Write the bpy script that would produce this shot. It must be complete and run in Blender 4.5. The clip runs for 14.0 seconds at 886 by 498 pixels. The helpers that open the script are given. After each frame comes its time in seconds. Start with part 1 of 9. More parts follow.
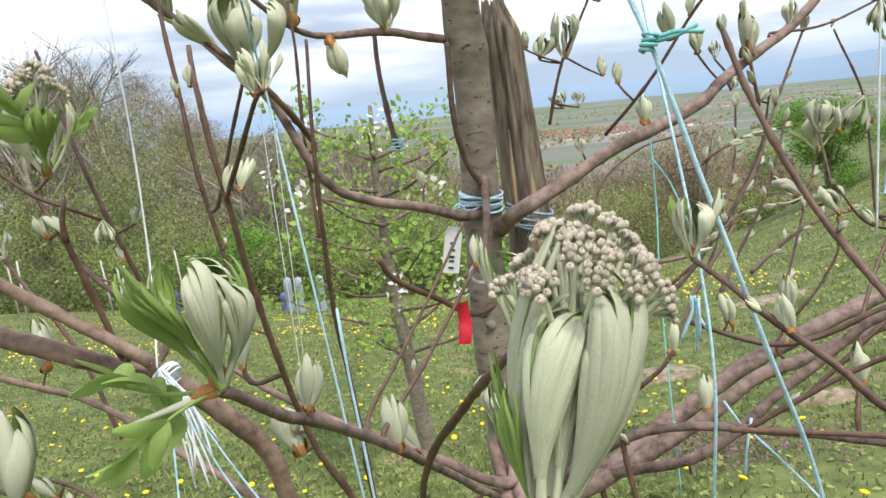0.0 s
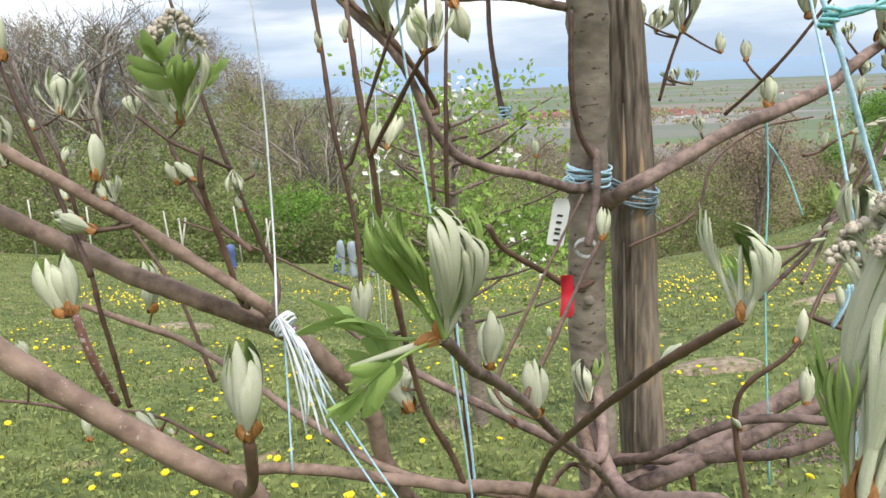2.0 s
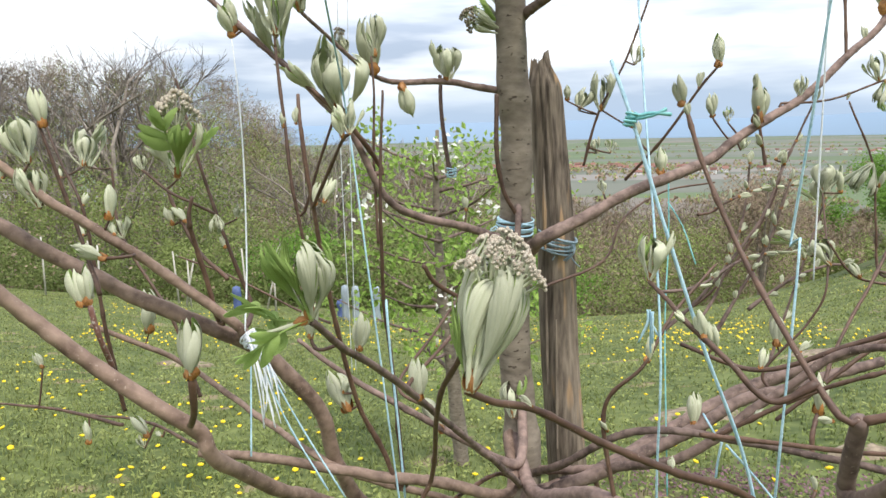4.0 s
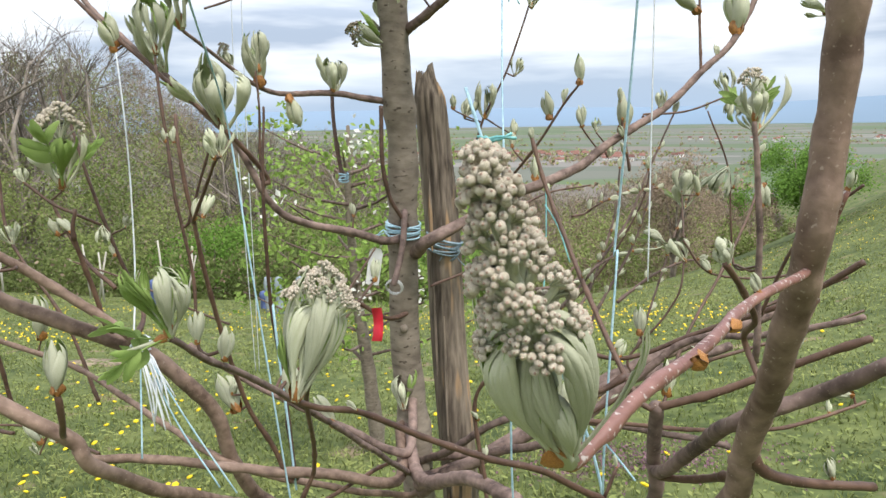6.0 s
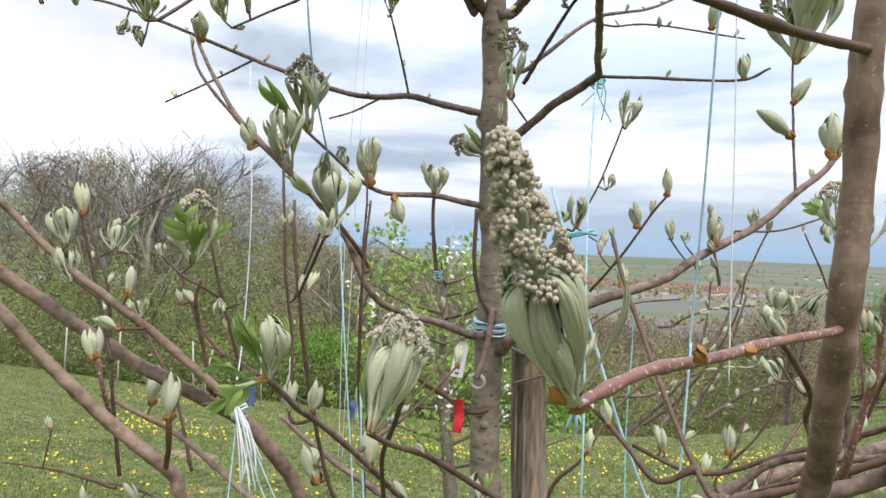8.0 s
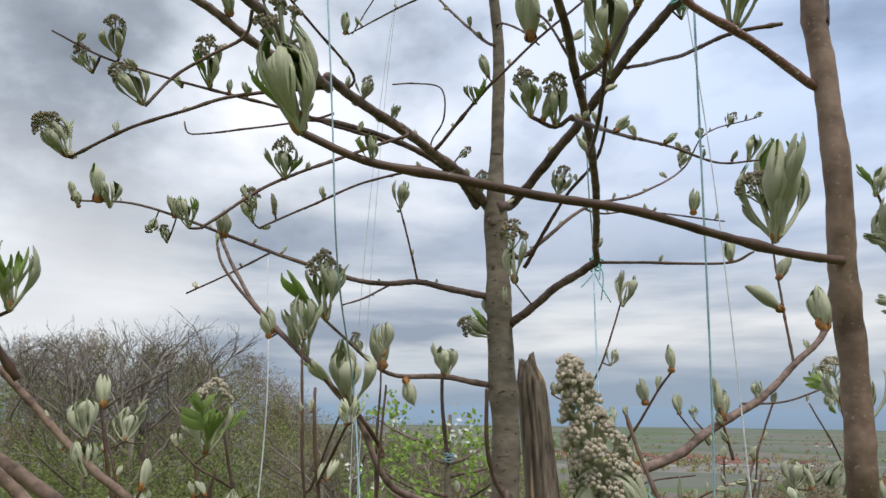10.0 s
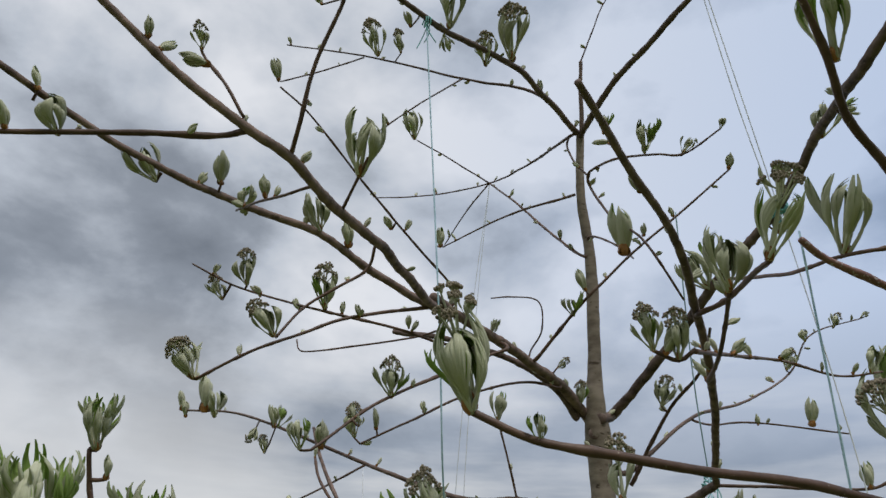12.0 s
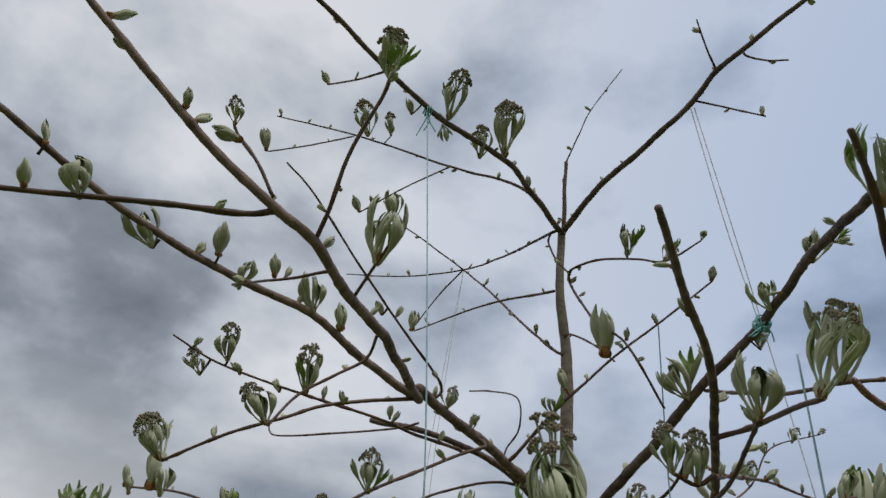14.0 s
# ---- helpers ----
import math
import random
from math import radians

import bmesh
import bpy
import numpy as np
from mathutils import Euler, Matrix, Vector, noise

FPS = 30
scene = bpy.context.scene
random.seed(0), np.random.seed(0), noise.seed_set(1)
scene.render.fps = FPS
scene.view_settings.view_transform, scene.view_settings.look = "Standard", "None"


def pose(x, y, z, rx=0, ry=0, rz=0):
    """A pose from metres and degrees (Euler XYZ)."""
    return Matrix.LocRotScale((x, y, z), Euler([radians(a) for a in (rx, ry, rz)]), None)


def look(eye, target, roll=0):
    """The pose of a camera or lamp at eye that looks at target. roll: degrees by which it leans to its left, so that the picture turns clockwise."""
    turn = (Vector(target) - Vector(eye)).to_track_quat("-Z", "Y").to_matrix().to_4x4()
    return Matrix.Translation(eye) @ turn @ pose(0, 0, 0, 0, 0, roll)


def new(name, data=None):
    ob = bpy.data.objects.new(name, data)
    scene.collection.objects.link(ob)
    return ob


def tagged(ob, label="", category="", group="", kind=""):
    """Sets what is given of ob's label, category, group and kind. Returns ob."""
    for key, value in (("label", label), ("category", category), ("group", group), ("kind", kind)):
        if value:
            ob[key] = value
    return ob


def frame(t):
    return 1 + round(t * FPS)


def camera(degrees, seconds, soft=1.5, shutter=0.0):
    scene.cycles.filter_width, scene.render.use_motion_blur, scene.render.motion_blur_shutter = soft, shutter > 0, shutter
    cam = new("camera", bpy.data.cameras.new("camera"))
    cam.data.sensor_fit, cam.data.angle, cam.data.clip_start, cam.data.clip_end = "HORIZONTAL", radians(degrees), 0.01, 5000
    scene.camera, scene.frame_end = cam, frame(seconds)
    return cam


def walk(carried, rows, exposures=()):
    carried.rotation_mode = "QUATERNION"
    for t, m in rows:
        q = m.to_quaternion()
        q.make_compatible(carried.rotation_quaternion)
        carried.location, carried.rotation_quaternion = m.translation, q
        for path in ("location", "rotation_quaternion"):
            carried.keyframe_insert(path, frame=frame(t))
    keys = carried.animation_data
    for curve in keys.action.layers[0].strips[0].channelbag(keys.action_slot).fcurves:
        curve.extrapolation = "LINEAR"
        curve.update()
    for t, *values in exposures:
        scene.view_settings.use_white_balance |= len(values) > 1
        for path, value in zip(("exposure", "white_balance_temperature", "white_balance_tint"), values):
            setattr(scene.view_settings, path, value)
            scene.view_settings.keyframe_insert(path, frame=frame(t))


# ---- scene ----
cam = camera(66.8, 14.0)
PATH = [
    (0, (0.163, 0.018, 1.36), (-0.18, 1.944, 0.946), -5.7),
    (0.5, (0.168, 0.026, 1.36), (-0.114, 1.953, 0.902), -6.1),
    (0.9, (0.119, 0.026, 1.361), (-0.173, 1.942, 0.869), -3.9),
    (1, (0.111, 0.02, 1.36), (-0.202, 1.936, 0.876), -3.6),
    (1.5, (0.083, 0.011, 1.36), (-0.361, 1.9, 0.877), -3.2),
    (2, (0.084, 0.0, 1.36), (-0.405, 1.878, 0.876), -2.7),
    (2.5, (0.098, -0.045, 1.361), (-0.374, 1.841, 0.894), -2.9),
    (2.7, (0.104, -0.072, 1.36), (-0.351, 1.822, 0.907), -2.4),
    (4.8, (0.29, -0.213, 1.407), (-0.295, 1.675, 1.098), -2.1),
    (5, (0.289, -0.222, 1.412), (-0.297, 1.663, 1.092), -3.1),
    (5.5, (0.318, -0.217, 1.428), (-0.033, 1.716, 1.055), -2.8),
    (6, (0.321, -0.221, 1.424), (0.021, 1.718, 1.04), -1.0),
    (6.5, (0.336, -0.216, 1.413), (-0.029, 1.715, 1.044), -0.6),
    (7, (0.336, -0.219, 1.403), (-0.054, 1.715, 1.074), 1.5),
    (7.5, (0.35, -0.259, 1.391), (-0.176, 1.659, 1.188), 2.5),
    (7.7, (0.352, -0.269, 1.385), (-0.228, 1.64, 1.254), 2.2),
    (9.8, (0.341, -0.343, 1.393), (-0.175, 1.541, 1.823), 0.3),
    (10, (0.337, -0.343, 1.397), (-0.229, 1.515, 1.874), 0.5),
    (10.5, (0.342, -0.352, 1.401), (-0.334, 1.43, 2.008), 0.0),
    (11, (0.325, -0.359, 1.419), (-0.426, 1.344, 2.152), 1.6),
    (11.5, (0.319, -0.368, 1.424), (-0.449, 1.254, 2.306), 2.3),
    (12, (0.308, -0.38, 1.427), (-0.413, 1.197, 2.423), 2.9),
    (12.5, (0.293, -0.385, 1.438), (-0.403, 1.163, 2.496), 3.6),
    (13, (0.267, -0.39, 1.441), (-0.355, 1.124, 2.591), 4.6),
    (13.5, (0.257, -0.396, 1.44), (-0.339, 1.096, 2.631), 5.7),
    (14, (0.244, -0.401, 1.446), (-0.311, 1.101, 2.644), 5.5),
]
EXPOSURES = ((0.0, 0.44), (7.5, 0.34), (9.8, -0.3), (11.0, -0.62), (12.5, -0.88), (14.0, -0.98))
walk(cam, [(t, look(eye, target, roll)) for t, eye, target, roll in PATH], EXPOSURES)

# ---- world, sun, light ----
SUN_ELEV, SUN_ROT = radians(60), radians(130)
world = bpy.data.worlds.new("overcast_sky")
scene.world = world
world.use_nodes = True
wn, wl = world.node_tree.nodes, world.node_tree.links
wn.clear()


def wnode(kind, **sets):
    n = wn.new(kind)
    for k, v in sets.items():
        n.inputs[k].default_value = v
    return n


def build_sky():
    out = wnode("ShaderNodeOutputWorld")
    sky = wnode("ShaderNodeTexSky")
    sky.sky_type, sky.sun_disc = "NISHITA", False
    sky.sun_elevation, sky.sun_rotation = SUN_ELEV, SUN_ROT
    sky.air_density, sky.dust_density = 1.2, 2.0
    bg_sky = wnode("ShaderNodeBackground", Strength=0.13)
    wl.new(sky.outputs[0], bg_sky.inputs[0])
    co = wnode("ShaderNodeTexCoord")
    sep = wnode("ShaderNodeSeparateXYZ")
    wl.new(co.outputs["Generated"], sep.inputs[0])
    lift = wnode("ShaderNodeMath")
    lift.operation = "MAXIMUM"
    lift.inputs[1].default_value = 0.0
    wl.new(sep.outputs[2], lift.inputs[0])
    add = wnode("ShaderNodeMath")
    add.inputs[1].default_value = 0.22
    wl.new(lift.outputs[0], add.inputs[0])
    div = wnode("ShaderNodeVectorMath")
    div.operation = "DIVIDE"
    comb = wnode("ShaderNodeCombineXYZ")
    for i in range(3):
        wl.new(add.outputs[0], comb.inputs[i])
    flat = wnode("ShaderNodeVectorMath")
    flat.operation = "MULTIPLY"
    flat.inputs[1].default_value = (1.0, 1.0, 0.0)
    wl.new(co.outputs["Generated"], flat.inputs[0])
    wl.new(flat.outputs[0], div.inputs[0])
    wl.new(comb.outputs[0], div.inputs[1])
    move = wnode("ShaderNodeMapping")
    move.inputs["Location"].default_value = CLOUD_SHIFT
    move.inputs["Scale"].default_value = (1.0, 1.0, 2.1)
    lump = wnode("ShaderNodeMixRGB")
    lump.inputs[0].default_value = 0.30
    wl.new(co.outputs["Generated"], lump.inputs[1])
    wl.new(div.outputs[0], lump.inputs[2])
    wl.new(lump.outputs[0], move.inputs[0])
    big = wnode("ShaderNodeTexNoise", Scale=2.5, Detail=12.0, Roughness=0.53, Distortion=0.1)
    wl.new(move.outputs[0], big.inputs[0])
    tone = wn.new("ShaderNodeValToRGB")
    els = tone.color_ramp.elements
    els[0].position, els[0].color = 0.20, (0.22, 0.25, 0.30, 1)
    els[1].position, els[1].color = 0.60, (1.28, 1.31, 1.38, 1)
    for at, shade in ((0.35, (0.44, 0.49, 0.57, 1)), (0.46, (0.82, 0.89, 1.0, 1))):
        mid = els.new(at)
        mid.color = shade
    wl.new(big.outputs[0], tone.inputs[0])
    # a heavier cloud mass stands to one side
    heavy = wnode("ShaderNodeVectorMath")
    heavy.operation = "DOT_PRODUCT"
    heavy.inputs[1].default_value = (-0.72, 0.48, 0.50)
    wl.new(co.outputs["Generated"], heavy.inputs[0])
    mass = wnode("ShaderNodeMapRange")
    mass.interpolation_type = "SMOOTHSTEP"
    for k, q in zip(("From Min", "From Max", "To Min", "To Max"), (0.80, 0.985, 0.05, -0.055)):
        mass.inputs[k].default_value = q
    wl.new(heavy.outputs["Value"], mass.inputs[0])
    shifted = wnode("ShaderNodeMath")
    wl.new(big.outputs[0], shifted.inputs[0])
    wl.new(mass.outputs[0], shifted.inputs[1])
    top = wnode("ShaderNodeMapRange")
    for k, q in zip(("From Min", "From Max", "To Min", "To Max"), (0.45, 0.8, 0.0, 0.10)):
        top.inputs[k].default_value = q
    wl.new(sep.outputs[2], top.inputs[0])
    raised = wnode("ShaderNodeMath")
    wl.new(shifted.outputs[0], raised.inputs[0])
    wl.new(top.outputs[0], raised.inputs[1])
    wl.new(raised.outputs[0], tone.inputs[0])
    # thinner, bluer cloud on the other side
    thin = wnode("ShaderNodeVectorMath")
    thin.operation = "DOT_PRODUCT"
    thin.inputs[1].default_value = (0.75, 0.55, 0.2)
    wl.new(co.outputs["Generated"], thin.inputs[0])
    thin_fac = wnode("ShaderNodeMapRange")
    for k, q in zip(("From Min", "From Max", "To Min", "To Max"), (0.15, 0.75, 0.0, 0.9)):
        thin_fac.inputs[k].default_value = q
    wl.new(thin.outputs["Value"], thin_fac.inputs[0])
    tint = wn.new("ShaderNodeMixRGB")
    tint.blend_type = "MULTIPLY"
    tint.inputs[2].default_value = (0.60, 0.72, 0.92, 1)
    wl.new(thin_fac.outputs[0], tint.inputs[0])
    wl.new(tone.outputs[0], tint.inputs[1])
    # the low sky is brighter thin cloud with long bands
    band_map = wnode("ShaderNodeMapping")
    band_map.inputs["Scale"].default_value = (1.7, 1.7, 11.0)
    wl.new(co.outputs["Generated"], band_map.inputs[0])
    band = wnode("ShaderNodeTexNoise", Scale=1.3, Detail=5.0, Roughness=0.5)
    wl.new(band_map.outputs[0], band.inputs[0])
    band_tone = wn.new("ShaderNodeValToRGB")
    be = band_tone.color_ramp.elements
    be[0].position, be[0].color = 0.43, (0.36, 0.43, 0.55, 1)
    be[1].position, be[1].color = 0.63, (0.98, 1.0, 1.03, 1)
    wl.new(band.outputs[0], band_tone.inputs[0])
    # a bright gap opens low under the heavy mass
    gap = wnode("ShaderNodeVectorMath")
    gap.operation = "DOT_PRODUCT"
    gap.inputs[1].default_value = (-0.75, 0.63, 0.20)
    wl.new(co.outputs["Generated"], gap.inputs[0])
    gap_fac = wnode("ShaderNodeMapRange")
    gap_fac.interpolation_type = "SMOOTHSTEP"
    for k, q in zip(("From Min", "From Max", "To Min", "To Max"), (0.955, 0.995, 0.0, 0.75)):
        gap_fac.inputs[k].default_value = q
    wl.new(gap.outputs["Value"], gap_fac.inputs[0])
    lit = wn.new("ShaderNodeMixRGB")
    lit.inputs[2].default_value = (1.15, 1.16, 1.18, 1)
    wl.new(gap_fac.outputs[0], lit.inputs[0])
    wl.new(band_tone.outputs[0], lit.inputs[1])
    low = wn.new("ShaderNodeValToRGB")
    low.color_ramp.elements[0].position, low.color_ramp.elements[0].color = 0.12, (0, 0, 0, 1)
    low.color_ramp.elements[1].position, low.color_ramp.elements[1].color = 0.40, (1, 1, 1, 1)
    wl.new(sep.outputs[2], low.inputs[0])
    both = wn.new("ShaderNodeMixRGB")
    wl.new(low.outputs[0], both.inputs[0])
    wl.new(lit.outputs[0], both.inputs[1])
    wl.new(tint.outputs[0], both.inputs[2])
    # a blue-grey rain band lies on the horizon
    rim = wn.new("ShaderNodeValToRGB")
    re = rim.color_ramp.elements
    re[0].position, re[0].color = 0.0, (0.0, 0.0, 0.0, 1)
    re[1].position, re[1].color = 0.10, (1, 1, 1, 1)
    wl.new(sep.outputs[2], rim.inputs[0])
    haze = wn.new("ShaderNodeMixRGB")
    haze.inputs[1].default_value = (0.36, 0.475, 0.63, 1)
    wl.new(rim.outputs[0], haze.inputs[0])
    wl.new(both.outputs[0], haze.inputs[2])
    bg_cloud = wnode("ShaderNodeBackground", Strength=CLOUD_LIGHT)
    wl.new(haze.outputs[0], bg_cloud.inputs[0])
    mix = wnode("ShaderNodeMixShader", Fac=0.9)
    wl.new(bg_sky.outputs[0], mix.inputs[1])
    wl.new(bg_cloud.outputs[0], mix.inputs[2])
    wl.new(mix.outputs[0], out.inputs[0])


CLOUD_SHIFT, CLOUD_LIGHT = (3.1, 0.4, -0.25), 1.12
build_sky()
sun = new("sun", bpy.data.lights.new("sun", "SUN"))
sun.data.energy, sun.data.angle, sun.data.color = 2.7, radians(12), (1.0, 0.96, 0.9)
sun.matrix_world = look((0, 0, 0), (-math.sin(SUN_ROT) * math.cos(SUN_ELEV), -math.cos(SUN_ROT) * math.cos(SUN_ELEV), -math.sin(SUN_ELEV)))


# ---- materials ----
def material(name, dark, light, rough=0.8, scale=20.0, stretch=(1, 1, 1), bump=0.3, spots=None, spot_scale=60.0, spot_cut=0.62,
             random_tint=0.0, island=False, glow=0.0, spec=0.3, coords="Object"):
    """Two tones mixed by noise at two scales, with optional spots of a third tone, bump, and a tint by object or island."""
    m = bpy.data.materials.new(name)
    m.use_nodes = True
    nt, lk = m.node_tree.nodes, m.node_tree.links
    bsdf = nt["Principled BSDF"]
    bsdf.inputs["Roughness"].default_value = rough
    bsdf.inputs["Specular IOR Level"].default_value = spec
    co = nt.new("ShaderNodeTexCoord")
    mp = nt.new("ShaderNodeMapping")
    mp.inputs["Scale"].default_value = stretch
    lk.new(co.outputs[coords], mp.inputs[0])
    na = nt.new("ShaderNodeTexNoise")
    na.inputs["Scale"].default_value, na.inputs["Detail"].default_value = scale, 6.0
    nb = nt.new("ShaderNodeTexNoise")
    nb.inputs["Scale"].default_value, nb.inputs["Detail"].default_value = scale * 0.17, 3.0
    lk.new(mp.outputs[0], na.inputs[0])
    lk.new(mp.outputs[0], nb.inputs[0])
    av = nt.new("ShaderNodeMixRGB")
    av.inputs[0].default_value = 0.45
    lk.new(na.outputs[0], av.inputs[1])
    lk.new(nb.outputs[0], av.inputs[2])
    ramp = nt.new("ShaderNodeValToRGB")
    e = ramp.color_ramp.elements
    e[0].position, e[0].color = 0.36, (*dark, 1)
    e[1].position, e[1].color = 0.64, (*light, 1)
    lk.new(av.outputs[0], ramp.inputs[0])
    col = ramp.outputs[0]
    if spots:
        ns = nt.new("ShaderNodeTexNoise")
        ns.inputs["Scale"].default_value, ns.inputs["Detail"].default_value = spot_scale, 2.0
        lk.new(mp.outputs[0], ns.inputs[0])
        cut = nt.new("ShaderNodeValToRGB")
        cut.color_ramp.elements[0].position, cut.color_ramp.elements[1].position = spot_cut, spot_cut + 0.06
        lk.new(ns.outputs[0], cut.inputs[0])
        mx = nt.new("ShaderNodeMixRGB")
        mx.inputs[2].default_value = (*spots, 1)
        lk.new(cut.outputs[0], mx.inputs[0])
        lk.new(col, mx.inputs[1])
        col = mx.outputs[0]
    if random_tint or island:
        hs = nt.new("ShaderNodeHueSaturation")
        src = nt.new("ShaderNodeNewGeometry").outputs["Random Per Island"] if island else nt.new("ShaderNodeObjectInfo").outputs["Random"]
        rng = nt.new("ShaderNodeMapRange")
        rng.inputs["To Min"].default_value, rng.inputs["To Max"].default_value = 1 - random_tint, 1 + random_tint
        lk.new(src, rng.inputs[0])
        lk.new(rng.outputs[0], hs.inputs["Value"])
        lk.new(col, hs.inputs["Color"])
        col = hs.outputs[0]
    lk.new(col, bsdf.inputs["Base Color"])
    if bump:
        bp = nt.new("ShaderNodeBump")
        bp.inputs["Strength"].default_value, bp.inputs["Distance"].default_value = bump, 0.004
        lk.new(av.outputs[0], bp.inputs["Height"])
        lk.new(bp.outputs[0], bsdf.inputs["Normal"])
    if glow:
        tr = nt.new("ShaderNodeBsdfTranslucent")
        lk.new(col, tr.inputs[0])
        ms = nt.new("ShaderNodeMixShader")
        ms.inputs[0].default_value = glow
        lk.new(bsdf.outputs[0], ms.inputs[1])
        lk.new(tr.outputs[0], ms.inputs[2])
        lk.new(ms.outputs[0], nt["Material Output"].inputs[0])
    return m


def leaf_material(name, felt, green, veins=26.0, share=0.3):
    """Young leaf: felted blade with greener veins that run with the blade's own coordinates. Share: light passing through."""
    m = material(name, [0.45 * a + 0.55 * b for a, b in zip(green, felt)], felt, 0.75, 90.0, bump=0.25, random_tint=0.18, glow=share, spec=0.2)
    nt, lk = m.node_tree.nodes, m.node_tree.links
    uv = nt.new("ShaderNodeUVMap")
    mp = nt.new("ShaderNodeMapping")
    mp.inputs["Rotation"].default_value = (0, 0, 0.12)
    lk.new(uv.outputs[0], mp.inputs[0])
    wv = nt.new("ShaderNodeTexWave")
    wv.inputs["Scale"].default_value, wv.inputs["Distortion"].default_value, wv.inputs["Detail"].default_value = veins / 6.0, 1.5, 2.0
    lk.new(mp.outputs[0], wv.inputs[0])
    cut = nt.new("ShaderNodeValToRGB")
    cut.color_ramp.elements[0].position, cut.color_ramp.elements[1].position = 0.62, 0.92
    lk.new(wv.outputs[1], cut.inputs[0])
    hs = [n for n in nt if n.type == "HUE_SAT"][0]
    old = hs.inputs["Color"].links[0].from_socket
    mx = nt.new("ShaderNodeMixRGB")
    mx.inputs[2].default_value = (*green, 1)
    lk.new(cut.outputs[0], mx.inputs[0])
    lk.new(old, mx.inputs[1])
    lk.new(mx.outputs[0], hs.inputs["Color"])
    return m


M_TRUNK = material("trunk_bark", (0.13, 0.104, 0.08), (0.28, 0.235, 0.185), 0.88, 34, (1, 1, 2.2), 1.0, (0.075, 0.056, 0.042), 60, 0.64)
M_LIMB = material("limb_bark", (0.07, 0.047, 0.040), (0.25, 0.175, 0.148), 0.75, 75, bump=0.9, spots=(0.25, 0.20, 0.16), spot_scale=330, spot_cut=0.65, random_tint=0.2)
M_LIMB_WARM = material("warm_limb_bark", (0.105, 0.066, 0.048), (0.31, 0.215, 0.165), 0.7, 70, bump=0.8, spots=(0.30, 0.23, 0.18), spot_scale=330, spot_cut=0.65, random_tint=0.12)
M_TWIG = material("twig_bark", (0.06, 0.032, 0.022), (0.14, 0.08, 0.054), 0.55, 90, bump=0.35, spots=(0.28, 0.22, 0.17), spot_scale=420, spot_cut=0.69, random_tint=0.2, spec=0.4)
M_PINK = material("silvery_red_twig_bark", (0.13, 0.055, 0.042), (0.30, 0.155, 0.125), 0.5, 90, bump=0.5, spots=(0.46, 0.40, 0.37), spot_scale=420, spot_cut=0.60, spec=0.5)
M_STAKE = material("weathered_stake_wood", (0.06, 0.046, 0.036), (0.29, 0.235, 0.18), 0.92, 22, (5, 5, 0.7), 1.0, (0.36, 0.24, 0.14), 7, 0.60)
M_FELT = leaf_material("felted_young_leaf", (0.615, 0.62, 0.465), (0.485, 0.50, 0.345), 22, 0.20)
M_INNER = leaf_material("inner_young_leaf", (0.42, 0.47, 0.28), (0.30, 0.36, 0.18), 22, 0.22)
M_GREEN = leaf_material("green_young_leaf", (0.38, 0.50, 0.17), (0.27, 0.39, 0.10), 22, 0.34)
M_SCALE = material("orange_bud_scale", (0.19, 0.07, 0.02), (0.47, 0.22, 0.055), 0.5, 150, bump=0.3, random_tint=0.25, spec=0.5)
M_BLOSSOM = material("woolly_flower_buds", (0.58, 0.49, 0.38), (0.80, 0.73, 0.60), 0.95, 420, bump=0.6, random_tint=0.22, island=True)
M_BROWN_BUDS = material("brown_green_flower_buds", (0.24, 0.20, 0.14), (0.44, 0.38, 0.28), 0.95, 420, bump=0.6, random_tint=0.22, island=True)
M_BLUSH = material("rosy_flower_bud_tips", (0.42, 0.27, 0.20), (0.60, 0.43, 0.34), 0.95, 420, bump=0.5, random_tint=0.2, island=True)
M_GRASS = material("meadow_turf", (0.045, 0.066, 0.017), (0.155, 0.18, 0.055), 0.95, 9.0, bump=0.8, spots=(0.22, 0.17, 0.10), spot_scale=2.2, spot_cut=0.64)
M_BLADE = material("grass_blades", (0.125, 0.16, 0.042), (0.28, 0.30, 0.105), 0.8, 3, bump=0, random_tint=0.5, island=True, glow=0.3)
M_YELLOW = material("dandelion_petals", (0.70, 0.48, 0.01), (0.85, 0.66, 0.03), 0.7, 60, bump=0.2, random_tint=0.1)
M_PURPLE = material("purple_herb", (0.10, 0.055, 0.06), (0.21, 0.12, 0.14), 0.85, 30, bump=0, random_tint=0.4, island=True)
M_TWINE = material("pale_blue_twine", (0.28, 0.46, 0.56), (0.50, 0.68, 0.76), 0.6, 300, bump=0.5)
M_WHITE_TWINE = material("white_twine", (0.58, 0.62, 0.66), (0.78, 0.80, 0.82), 0.7, 300, bump=0.5)
M_TEAL = material("teal_twine", (0.13, 0.40, 0.42), (0.30, 0.62, 0.62), 0.6, 300, bump=0.4)
M_GREY_TWINE = material("faded_blue_twine", (0.15, 0.22, 0.27), (0.33, 0.42, 0.47), 0.8, 300, bump=0.5)
M_RED = material("red_plastic_tag", (0.55, 0.012, 0.03), (0.72, 0.04, 0.07), 0.35, 60, bump=0.15, spec=0.5)
M_LABEL = material("white_plastic_label", (0.68, 0.68, 0.67), (0.80, 0.80, 0.79), 0.4, 40, bump=0.1, spec=0.5)
M_INK = material("black_ink", (0.02, 0.02, 0.022), (0.05, 0.05, 0.05), 0.6, 40, bump=0)
